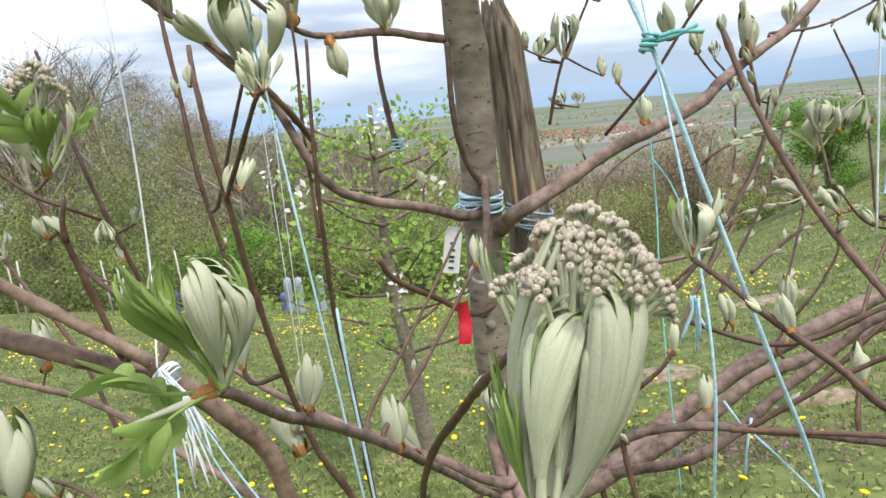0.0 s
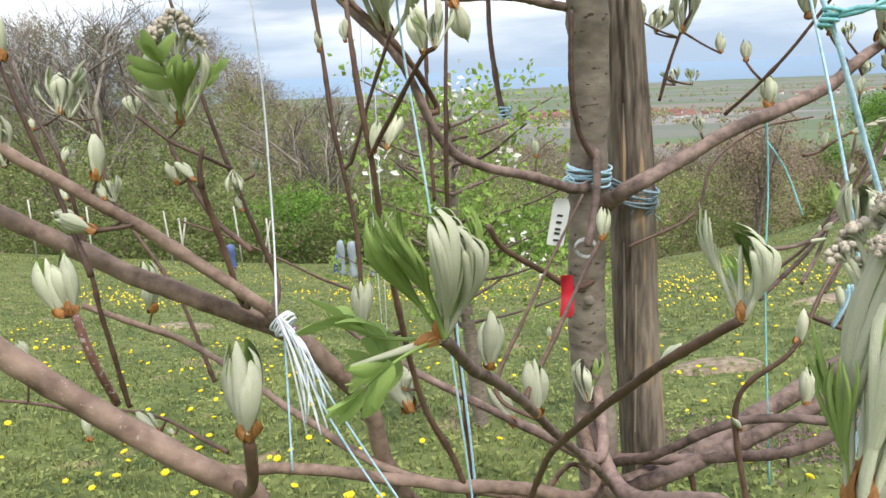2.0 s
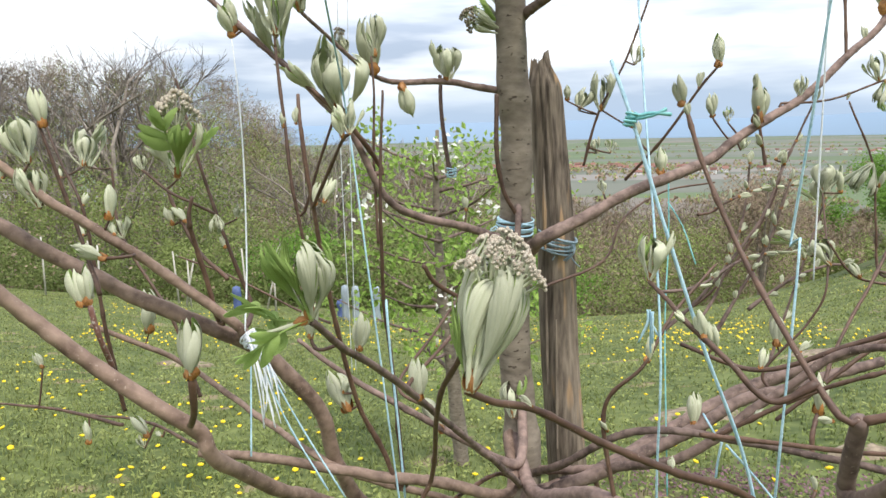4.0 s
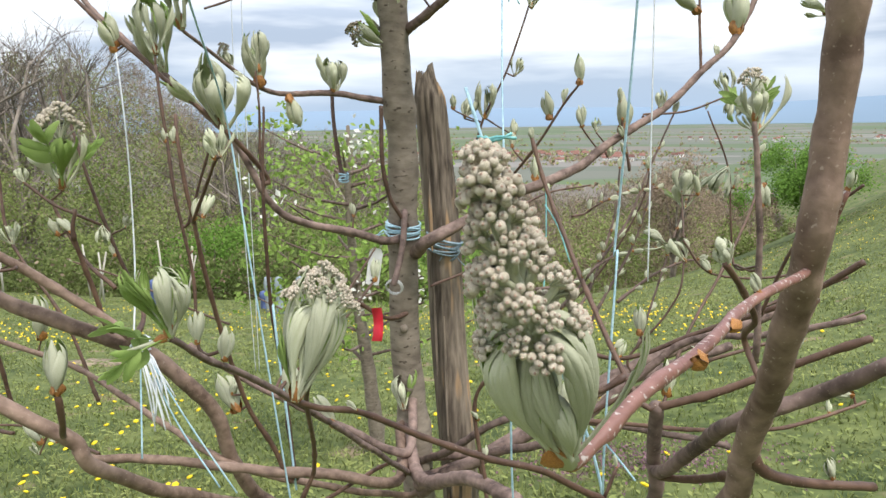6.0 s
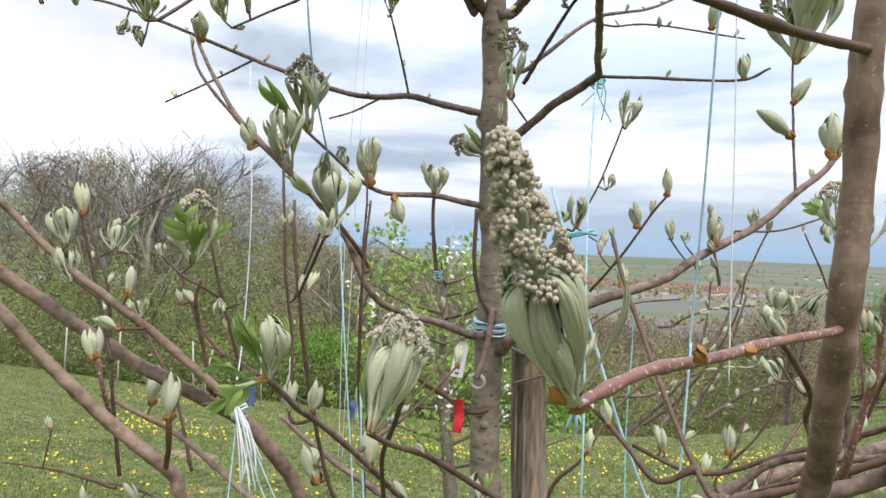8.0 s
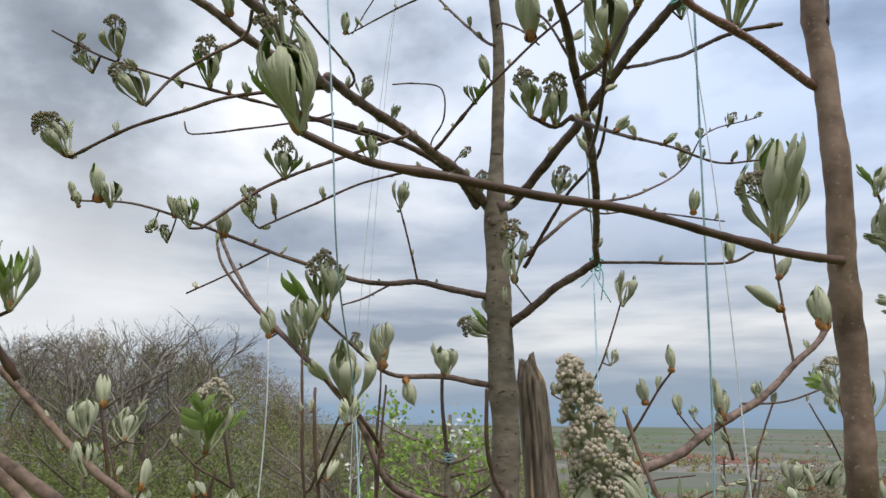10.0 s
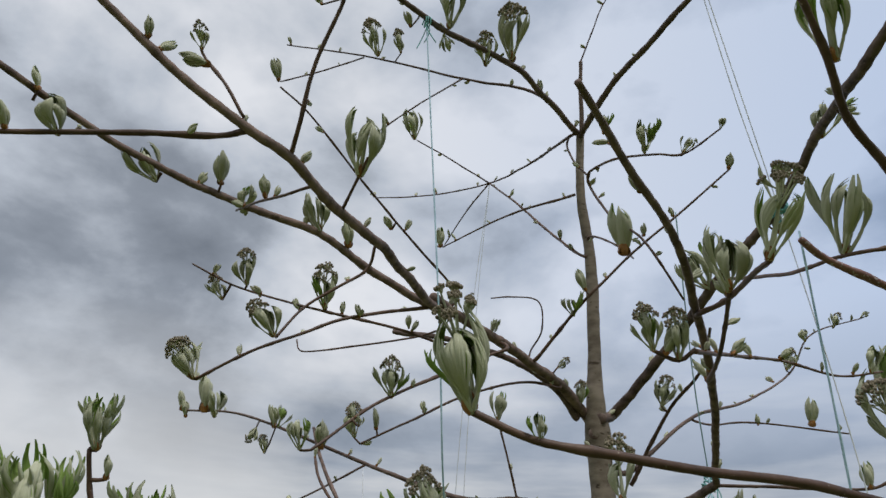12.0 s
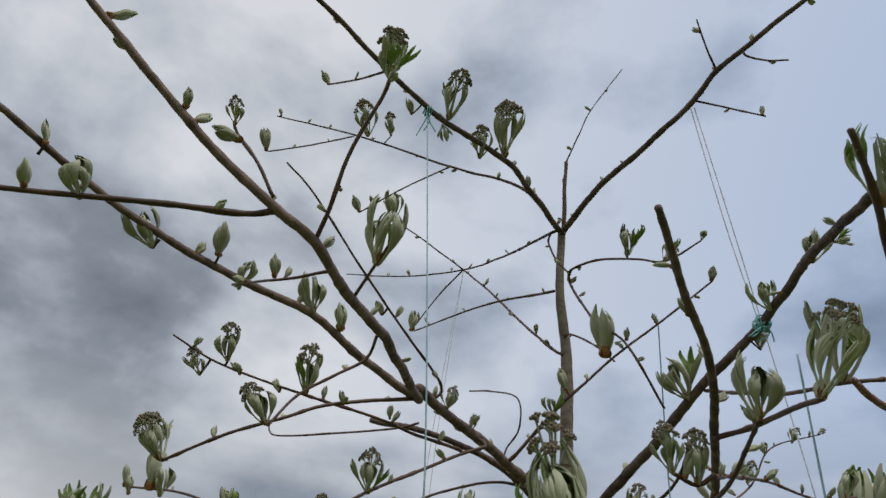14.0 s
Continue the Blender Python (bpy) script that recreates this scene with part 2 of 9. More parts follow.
M_WIRE = material("bare_wire", (0.45, 0.45, 0.44), (0.62, 0.62, 0.6), 0.35, 90, bump=0.1, spec=0.6)
M_POST = material("pale_peeled_post", (0.38, 0.35, 0.30), (0.62, 0.58, 0.52), 0.9, 14, (1, 1, 0.2), 0.4)
M_BLUE = material("blue_plastic", (0.055, 0.08, 0.20), (0.11, 0.15, 0.30), 0.5, 8, bump=0.1)
M_GUARD = material("grey_mesh_guard", (0.20, 0.24, 0.27), (0.36, 0.41, 0.44), 0.7, 30, (1, 1, 0.2), 0.4)
M_WOOD = material("woodland_bark", (0.13, 0.105, 0.085), (0.33, 0.285, 0.24), 0.95, 4, bump=0.3, random_tint=0.35)
M_BRUSH_GREY = material("grey_bare_brush", (0.155, 0.13, 0.108), (0.31, 0.265, 0.22), 0.95, 0.5, bump=0, random_tint=0.3, island=True)
M_TWIGS = material("woodland_twigs", (0.07, 0.058, 0.048), (0.175, 0.145, 0.12), 0.95, 0.5, bump=0, random_tint=0.2)
M_BRUSH = material("bare_brush", (0.165, 0.122, 0.084), (0.32, 0.245, 0.172), 0.95, 0.5, bump=0, random_tint=0.25, island=True)
M_BUDGREEN = material("woodland_spring_leaf", (0.16, 0.205, 0.06), (0.30, 0.34, 0.115), 0.9, 0.25, bump=0, random_tint=0.25, island=True, glow=0.3)
M_UNDER = material("undergrowth_leaf", (0.105, 0.14, 0.042), (0.22, 0.255, 0.085), 0.9, 0.4, bump=0, random_tint=0.2, island=True, glow=0.3)
M_HEDGE = material("fresh_bush_leaf", (0.085, 0.17, 0.022), (0.17, 0.30, 0.05), 0.85, 2, bump=0, random_tint=0.35, island=True, glow=0.3)
M_PEAR = material("fresh_fruit_leaf", (0.16, 0.27, 0.04), (0.34, 0.45, 0.12), 0.7, 20, bump=0, random_tint=0.3, island=True, glow=0.4)
M_PETAL = material("white_blossom", (0.74, 0.73, 0.66), (0.84, 0.83, 0.78), 0.8, 40, bump=0, random_tint=0.08, island=True, glow=0.3)
M_SOIL = material("bare_soil", (0.12, 0.09, 0.06), (0.33, 0.265, 0.19), 0.95, 26, bump=1.0, spots=(0.10, 0.12, 0.035), spot_scale=16, spot_cut=0.55)
M_RENDERED = material("house_walls", (0.55, 0.52, 0.47), (0.78, 0.76, 0.72), 0.9, 0.3, bump=0, random_tint=0.15)
M_TILES = material("house_roof_tiles", (0.14, 0.075, 0.06), (0.25, 0.125, 0.10), 0.9, 0.5, bump=0, random_tint=0.3)


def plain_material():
    """Valley fields: large patches of crop, fallow and village ground, over the meadow colour. Distance haze is painted
    in by greying these tones.
    """
    m = material("haze_greyed_fields", (0.07, 0.12, 0.03), (0.17, 0.22, 0.08), 0.95, 0.004, bump=0)
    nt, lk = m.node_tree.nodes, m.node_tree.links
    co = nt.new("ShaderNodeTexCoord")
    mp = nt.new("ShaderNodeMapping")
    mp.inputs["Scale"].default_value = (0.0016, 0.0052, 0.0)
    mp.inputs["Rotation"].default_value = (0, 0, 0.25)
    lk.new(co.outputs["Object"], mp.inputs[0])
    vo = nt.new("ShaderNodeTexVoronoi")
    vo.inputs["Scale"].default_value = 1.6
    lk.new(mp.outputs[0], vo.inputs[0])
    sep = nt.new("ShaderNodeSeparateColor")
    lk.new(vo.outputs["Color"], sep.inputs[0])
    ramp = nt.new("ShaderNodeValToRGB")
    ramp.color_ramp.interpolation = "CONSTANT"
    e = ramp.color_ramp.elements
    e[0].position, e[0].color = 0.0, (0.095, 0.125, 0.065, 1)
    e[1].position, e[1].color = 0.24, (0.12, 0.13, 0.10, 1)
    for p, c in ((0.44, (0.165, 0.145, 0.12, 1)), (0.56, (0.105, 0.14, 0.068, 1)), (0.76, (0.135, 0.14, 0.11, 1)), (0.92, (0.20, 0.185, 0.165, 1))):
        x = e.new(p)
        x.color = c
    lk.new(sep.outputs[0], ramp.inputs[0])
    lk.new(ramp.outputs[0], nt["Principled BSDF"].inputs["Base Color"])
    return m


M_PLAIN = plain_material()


# ---- mesh helpers ----
def mesh_of(name, verts, faces, mats, slots=None, smooth=True, uvs=None):
    me = bpy.data.meshes.new(name)
    me.from_pydata([tuple(v) for v in verts], [], faces)
    for mt in mats:
        me.materials.append(mt)
    if slots is not None:
        me.polygons.foreach_set("material_index", np.array(slots, dtype=np.int32))
    if uvs is not None:
        layer = me.uv_layers.new(name="UVMap")
        ids = np.zeros(len(me.loops), dtype=np.int32)
        me.loops.foreach_get("vertex_index", ids)
        layer.data.foreach_set("uv", np.array(uvs, dtype=np.float32)[ids].ravel())
    if smooth:
        me.polygons.foreach_set("use_smooth", np.ones(len(me.polygons), dtype=bool))
    me.update()
    return me


def part(name, me, parent, label="", m=None):
    ob = new(name, me)
    ob.parent = parent
    if m is not None:
        ob.matrix_local = m
    if label:
        ob["label"] = label
    return ob


def thing(name, label, category, at=(0, 0, 0), group="", kind=""):
    ob = new(name)
    ob.empty_display_size = 0.1
    ob.location = at
    return tagged(ob, label, category, group, kind)


def spline(pts, step):
    """Smooth run of points through the nodes, about one step apart; gives points and the share of the way."""
    p = [Vector(q) for q in pts]
    p = [p[0] * 2 - p[1]] + p + [p[-1] * 2 - p[-2]]
    out, way = [], []
    n = len(p) - 3
    for i in range(n):
        a, b, c, d = p[i:i + 4]
        k = max(2, int((c - b).length / step))
        for j in range(k):
            t = j / k
            out.append(0.5 * (2 * b + (c - a) * t + (2 * a - 5 * b + 4 * c - d) * t * t + (3 * b - a - 3 * c + d) * t ** 3))
            way.append((i + t) / n)
    out.append(p[-2])
    way.append(1.0)
    return out, way


def tube(pts, radii, sides=8, cap=True, rough=0.0, seed=0.0):
    """Verts and faces of a tube along pts; rough: share by which the skin wanders in and out."""
    verts, faces = [], []
    side = None
    for i, c in enumerate(pts):
        t = (pts[min(i + 1, len(pts) - 1)] - pts[max(i - 1, 0)]).normalized()
        if side is None:
            side = t.orthogonal().normalized()
        side = (side - t * side.dot(t)).normalized()
        up = t.cross(side)
        for k in range(sides):
            a = 2 * math.pi * k / sides
            d = side * math.cos(a) + up * math.sin(a)
            r = radii[i]
            if rough:
                r *= 1 + rough * noise.noise((c + d * radii[i]) * (0.35 / max(radii[i], 0.002)) + Vector((seed, 0, 0)))
            verts.append(c + d * r)
        if i:
            b = (i - 1) * sides
            for k in range(sides):
                faces.append((b + k, b + (k + 1) % sides, b + sides + (k + 1) % sides, b + sides + k))
    if cap:
        for ring, c, flip in ((0, pts[0], True), (len(pts) - 1, pts[-1], False)):
            verts.append(c + (pts[-1] - pts[-2]).normalized() * (0 if flip else radii[-1] * 0.5))
            q = len(verts) - 1
            for k in range(sides):
                f = (ring * sides + k, ring * sides + (k + 1) % sides, q)
                faces.append(f[::-1] if flip else f)
    return verts, faces


def branch_mesh(name, nodes, r0, r1, mat, sides=10, knots=True):
    pts, way = spline(nodes, max(0.006, 0.8 * (r0 + r1) / 2))
    rnd = random.Random(int(abs(nodes[0][0] * 1e4) + abs(nodes[-1][2] * 1e4)))
    length = sum((b - a).length for a, b in zip(pts, pts[1:]))
    bulge = 0.22 if r0 < 0.005 else 0.07
    rings = [(rnd.random(), bulge * rnd.uniform(0.5, 1.2)) for _ in range(int(length / 0.045))] if knots else []
    radii = []
    for w in way:
        r = r0 + (r1 - r0) * w ** 0.8
        for at, h in rings:
            r *= 1 + h * math.exp(-((w - at) * length / 0.006) ** 2)
        radii.append(r)
    for i in range(1, len(pts) - 1):
        pts[i] = pts[i] + noise.noise_vector(pts[i] * 14) * min(0.0035, radii[i] * 0.45)
    v, f = tube(pts, radii, sides, True, 0.16, rnd.random() * 50)
    return mesh_of(name, v, f, [mat])


# ---- leaves, buds and flower clusters ----
def leaf_parts(length, width, fold, bend, seed, nu=17, nv=9, teeth=0.2, stalk=0.22):
    """A half-folded young leaf along +z from the origin: a thin stalk, then a toothed, ribbed blade, hollow towards +x.
    Fold: degrees by which each half closes; bend: how far the tip curls in to +x."""
    rnd = random.Random(seed)
    verts, faces, uvs = [], [], []
    twist, sway = rnd.uniform(-0.9, 0.9), rnd.uniform(-0.10, 0.10)
    for i in range(nu):
        s = i / (nu - 1)
        b = max(0.0, (s - stalk) / (1 - stalk))
        half = width * 0.5 * (0.11 * (1 - b) + math.sin(math.pi * min(1.0, b * 0.93 + 0.015)) ** 0.72)
        tooth = 1 - teeth * (i % 2) * min(1.0, 2.2 * b)
        ang = bend * s * s
        cx = length * (0.5 * math.sin(ang) * s - 0.10 * math.sin(math.pi * s))
        cz = length * s * math.cos(ang * 0.55)
        cy = sway * length * math.sin(2.2 * s)
        f = radians(fold) * (0.75 + 0.35 * math.sin(5 * s + seed))
        for j in range(nv):
            u = 2 * j / (nv - 1) - 1
            arc = abs(u)
            h2 = half * (tooth if arc > 0.8 else 1.0)
            y = math.copysign(h2 * math.sin(f * arc) / max(f, 0.05), u)
            x = h2 * (1 - math.cos(f * arc)) / max(f, 0.05)
            x += 0.012 * length * math.sin(13.0 * arc + 5 * s + seed) * arc * min(1.0, 3 * b)
            tw = twist * b
            verts.append(Vector((cx + x * math.cos(tw) - y * math.sin(tw), cy + y * math.cos(tw) + x * math.sin(tw), cz - arc * half * 0.35)))
            uvs.append((0.5 + u * 0.5, s * 1.4 - arc * 0.2))
    for i in range(nu - 1):
        for j in range(nv - 1):
            a = i * nv + j
            faces.append((a, a + 1, a + nv + 1, a + nv))
    return verts, faces, uvs


def ball_parts(c, r, seed, seg=7, rings=5):
    rnd = random.Random(seed)
    verts, faces = [], []
    for i in range(rings + 1):
        th = math.pi * i / rings
        for k in range(seg):
            a = 2 * math.pi * k / seg
            q = r * rnd.uniform(0.9, 1.08)
            verts.append(c + Vector((math.sin(th) * math.cos(a), math.sin(th) * math.sin(a), math.cos(th))) * q)
    for i in range(rings):
        for k in range(seg):
            faces.append((i * seg + k, i * seg + (k + 1) % seg, (i + 1) * seg + (k + 1) % seg, (i + 1) * seg + k))
    return verts, faces


class Heap:
    """Collects pieces of one mesh."""

    def __init__(self):
        self.v, self.f, self.s, self.u = [], [], [], []

    def add(self, verts, faces, slot, uvs=None, m=None):
        b = len(self.v)
        self.v += [m @ q for q in verts] if m is not None else list(verts)
        self.f += [tuple(b + i for i in f) for f in faces]
        self.s += slot if isinstance(slot, list) else [slot] * len(faces)
        self.u += uvs if uvs else [(0.0, 0.0)] * len(verts)

    def mesh(self, name, mats, smooth=True):
        return mesh_of(name, self.v, self.f, mats, self.s, smooth, self.u)


def pod_parts(n, span, belly, stalk, flare, curl, seed, nu=9, nv=3, bow=0.06, ragged=0.16, twist=0.3, high=1.35, lap=0.56, fold=1.25, hook=0.0):
    """A young compound leaf still folded up, one unit long along +z: a stalk, then n narrow pleated leaflets lying side by side
    as a hollow shell, its back to -x. Span: degrees round the axis that the shell covers; flare: how far the tips part;
    curl: how far the whole leaf bends over to +x; high: above 1 the belly sits nearer the tip;
    lap and fold: width of a leaflet against its spacing and how sharply it is folded; hook: how far the tips turn in and down. Outer faces take slot 0, inner ones slot 1."""
    rnd = random.Random(seed)
    verts, faces, slots, uvs = [], [], [], []

    def rib(s):
        return Vector((-bow * math.sin(math.pi * min(1.0, s * 1.1)) + 0.45 * curl * s ** 3, 0.04 * math.sin(2.5 * s + seed), s * (1 - 0.12 * abs(curl) * s * s)))

    top = stalk + 0.45 * (1 - stalk)
    spine = [rib(top * i / 6) for i in range(7)]
    v, f = tube(spine, [0.026 - 0.002 * i for i in range(7)], 5, False)
    verts += v
    faces += f
    slots += [0] * len(f)
    uvs += [(0.5, 0.5)] * len(v)
    tw = rnd.uniform(-twist, twist)
    for k in range(n):
        off = (k / max(1, n - 1) - 0.5) * 2
        long = 1 - ragged * rnd.random() - 0.10 * off * off
        tip_out, wide, deep = rnd.uniform(-0.4, 0.6) * belly, rnd.uniform(0.8, 1.25), rnd.uniform(0.80, 1.12)
        phase = rnd.uniform(0, 6)
        for layer in range(2):
            base = len(verts)
            for i in range(nu):
                b = i / (nu - 1)
                s = stalk + (1 - stalk) * b * long
                c = rib(s)
                a = radians(span * 0.5) * off * (0.72 + 0.28 * math.sin(math.pi * min(1, b * 0.9))) + tw * b + 0.12 * math.sin(4 * b + phase)
                r = belly * deep * (math.sin(math.pi * min(1.0, 0.05 + 0.78 * b ** high)) ** 0.8) * (1 + flare * b * b) + tip_out * b ** 3 * (0.4 + flare)
                r = max(r, 0.014) - layer * 0.09 * belly * math.sin(math.pi * min(1.0, 0.06 + 0.9 * b))
                w = wide * lap * belly * radians(span) / max(1, n - 1) * math.sin(math.pi * (0.05 + 0.92 * b)) ** 0.75 + 0.003
                turned = hook * max(0.0, (b - 0.62) / 0.38) ** 2
                r *= 1 - 0.8 * turned
                c = c - Vector((0, 0, 0.16 * turned))
                out, along = Vector((-math.cos(a), math.sin(a), 0)), Vector((math.sin(a), math.cos(a), 0))
                for j in range(nv):
                    u = 2 * j / (nv - 1) - 1
                    verts.append(c + out * (r - fold * w * abs(u) ** 1.15) + along * (w * u))
                    uvs.append((0.5 + 0.5 * u, b + 0.13 * k))
            for i in range(nu - 1):
                for j in range(nv - 1):
                    q = base + i * nv + j
                    faces.append((q, q + 1, q + nv + 1, q + nv) if layer == 0 else (q + nv, q + nv + 1, q + 1, q))
                    slots.append(layer)
    return verts, faces, slots, uvs


def open_leaf_parts(pairs, seed, nu=11, nv=7):
    """A compound leaf laid open, one unit long along +z: midrib with flat, pointed leaflets in pairs and one at the tip."""
    rnd = random.Random(seed)
    verts, faces, uvs = [], [], []

    def put(v, f, u, m):
        b = len(verts)
        verts.extend(m @ q for q in v)
        faces.extend(tuple(b + i for i in q) for q in f)
        uvs.extend(u)

    def rib(s):
        return Vector((0.10 * math.sin(2.6 * s) - 0.16 * s * s, 0.03 * math.sin(3 * s + seed), s * 0.97))

    v, f = tube([rib(0.72 * i / 9) for i in range(10)], [0.020 - 0.0012 * i for i in range(10)], 5, False)
    put(v, f, [(0.5, 0.5)] * len(v), Matrix.Identity(4))
    spots = [(0.40 + 0.28 * k / max(1, pairs - 1), sd) for k in range(pairs) for sd in (-1, 1)] + [(0.70, 0)]
    for s, sd in spots:
        ln = (0.44 - 0.16 * (s - 0.40)) * rnd.uniform(0.85, 1.12)
        v, f, u = leaf_parts(ln, ln * rnd.uniform(0.36, 0.44), rnd.uniform(18, 40), rnd.uniform(-0.2, 0.5), seed * 13 + int(s * 100) + sd, nu, nv, 0.10, 0.04)
        put(v, f, u, Matrix.Translation(rib(s)) @ pose(0, 0, 0, -sd * rnd.uniform(34, 58), rnd.uniform(-10, 14), sd * 20 + rnd.uniform(-15, 15)))
    return verts, faces, uvs


def scales(heap, size, slot, seed):
    """Rust-orange bud scales round the base."""
    rnd = random.Random(seed)
    for k in range(4):
        v, f, u = leaf_parts(size * rnd.uniform(0.75, 1.1), size * 0.75, 60, rnd.uniform(0.0, 0.6), seed + k, 6, 5, 0.0, 0.0)
        heap.add(v, f, slot, u, pose(0, 0, -0.02, 0, 0, 90 * k + rnd.uniform(-20, 20)) @ pose(-size * 0.20, 0, 0, 0, -6 + rnd.uniform(-6, 8), 0))


def closed_bud_mesh(seed):
    """An egg-shaped bud of two or three pleated felted leaves, one unit long along +z, its tip parted, on orange scales."""
    rnd = random.Random(seed)
    h = Heap()
    count = 2 + seed % 2
    turn = rnd.uniform(0, 360)
    for k in range(count):
        v, f, s, u = pod_parts(7, 220 if count == 2 else 160, rnd.uniform(0.11, 0.14), 0.05, rnd.uniform(-0.5, -0.05), rnd.uniform(0.0, 0.2), seed * 9 + k, 8, 3, 0.02, 0.18, 0.5, 1.1, 0.74, 0.8, rnd.uniform(0.3, 0.9))
        size = (1.0, 0.9, 0.8)[k] * 0.95
        h.add(v, f, s, u, pose(0, 0, 0.06, 0, 0, turn + 360 / count * k + rnd.uniform(-20, 20)) @ pose(-0.045, 0, 0, 0, -rnd.uniform(1, 7), 0) @ Matrix.Diagonal((1.06, 1.06, size, 1)))
    # the leaves still packed inside
    v, f = tube([Vector((0.01 * math.sin(9 * q + seed), 0.01 * math.cos(7 * q + seed), q)) for q in (0.04, 0.14, 0.28, 0.44, 0.6, 0.74, 0.86)], [0.03, 0.075, 0.10, 0.10, 0.08, 0.048, 0.008], 9, True, 0.12, seed)
    h.add(v, f, 0)
    scales(h, rnd.uniform(0.22, 0.32), 2, seed)
    return h.mesh("bud", [M_FELT, M_GREEN, M_SCALE])


BUDS = [closed_bud_mesh(s) for s in range(1, 11)]


def up_pose(base, tip, turn, size=None):
    d = Vector(tip) - Vector(base)
    q = d.to_track_quat("Z", "Y").to_matrix().to_4x4()
    s = size or d.length
    return Matrix.Translation(base) @ q @ pose(0, 0, 0, 0, 0, turn) @ Matrix.Diagonal((s, s, s, 1))


COUNT = [0]


def bud(base, tip, parent):
    COUNT[0] += 1
    n = COUNT[0]
    if base[2] > 1.5:  # the upper buds are further on and swollen
        tip = Vector(base) + (Vector(tip) - Vector(base)) * (1.0 + 0.4 * ((n * 7) % 5) / 4)
    return part("bud", BUDS[n % len(BUDS)], parent, "silvery folded leaf bud on orange scales", up_pose(base, tip, 73 * n))


# leaves in two finenesses: folded ones, half-open ones that show their green inside, and flat ones
FOLDED, HALF_OPEN, OPEN_LEAVES = {}, {}, {}
for near in (0, 1):
    FOLDED[near], HALF_OPEN[near], OPEN_LEAVES[near] = [], [], []
    for s in range(7):
        fine = (17, 5) if near else (9, 3)
        v, f, sl, u = pod_parts(11 if near else 6, (150, 185, 130, 170, 205, 150, 120)[s], (0.10, 0.115, 0.085, 0.105, 0.12, 0.085, 0.075)[s], (0.26, 0.2, 0.34, 0.24, 0.16, 0.3, 0.36)[s],
                                (-0.1, 0.15, 0.3, 0.0, 0.2, 0.45, 0.1)[s], (0.25, 0.55, 0.1, 0.8, 0.4, -0.25, 0.35)[s], 40 + s, *fine, 0.08, 0.26, 0.9, 1.35, *((0.78, 0.8) if near else (0.70, 0.85)), (0.0, 0.9, 0.3, 0.7, 1.0, 0.0, 0.2)[s] if near else (0.2, 0.8, 0.5, 0.7, 0.9, 0.1, 0.4)[s])
        FOLDED[near].append(mesh_of("leaf", v, f, [M_FELT, M_GREEN if near else M_INNER], sl, True, u))
        v, f, sl, u = pod_parts(8 if near else 5, (150, 170, 140)[s % 3], 0.115, (0.3, 0.24, 0.36)[s % 3], (1.0, 1.5, 0.7)[s % 3], (-0.3, 0.1, 0.5)[s % 3], 140 + s, *fine, 0.05, 0.34)
        HALF_OPEN[near].append(mesh_of("leaf", v, f, [M_GREEN if s % 2 else M_FELT, M_GREEN], sl, True, u))
    for s in range(3):
        v, f, u = open_leaf_parts(3, 60 + s, 17 if near else 9, 9 if near else 5)
        OPEN_LEAVES[near].append(mesh_of("leaf", v, f, [M_GREEN], None, True, u))
FLOWER_BALLS, SMALL_BALLS, YOUNG_NEAR, YOUNG_SMALL = [], [], [], []
for s in range(4):
    for seg, rings, store in ((9, 6, FLOWER_BALLS), (5, 3, SMALL_BALLS)):
        h = Heap()
        rnd = random.Random(300 + s)
        count = (13, 15, 11, 14)[s] if seg > 6 else (8, 9, 7, 9)[s]
        for k in range(count):
            a, q = 2.4 * k + s, 0.80 * math.sqrt((k + 0.2) / count)
            c = Vector((q * math.cos(a), q * math.sin(a), 0.2 - 0.55 * q * q + rnd.uniform(-0.12, 0.15)))
            r = rnd.uniform(0.18, 0.245) if seg > 6 else rnd.uniform(0.22, 0.3)
            v, f = ball_parts(c, r, 17 * s + k, seg, rings)
            h.add(v, f, 0)
            # each flower bud is tipped by a small puckered crown
            if seg > 6:
                v, f = ball_parts(c + Vector((c.x * 0.3, c.y * 0.3, 1)).normalized() * r * 0.82, r * 0.36, 31 * s + k, 5, 3)
                h.add(v, f, 1)
            v, f = tube([Vector((0, 0, -0.75)), c * 0.5 + Vector((0, 0, -0.3)), c], [0.10, 0.08, 0.07], 4, False)
            h.add(v, f, 2)
        store.append(h.mesh("flower_head", [M_BLOSSOM, M_BLUSH, M_FELT]))
        (YOUNG_NEAR if store is FLOWER_BALLS else YOUNG_SMALL).append(h.mesh("flower_head", [M_BROWN_BUDS, M_BROWN_BUDS, M_FELT]))
h = Heap()
scales(h, 1.0, 0, 5)
SCALE_MESH = h.mesh("scale_collar", [M_SCALE])


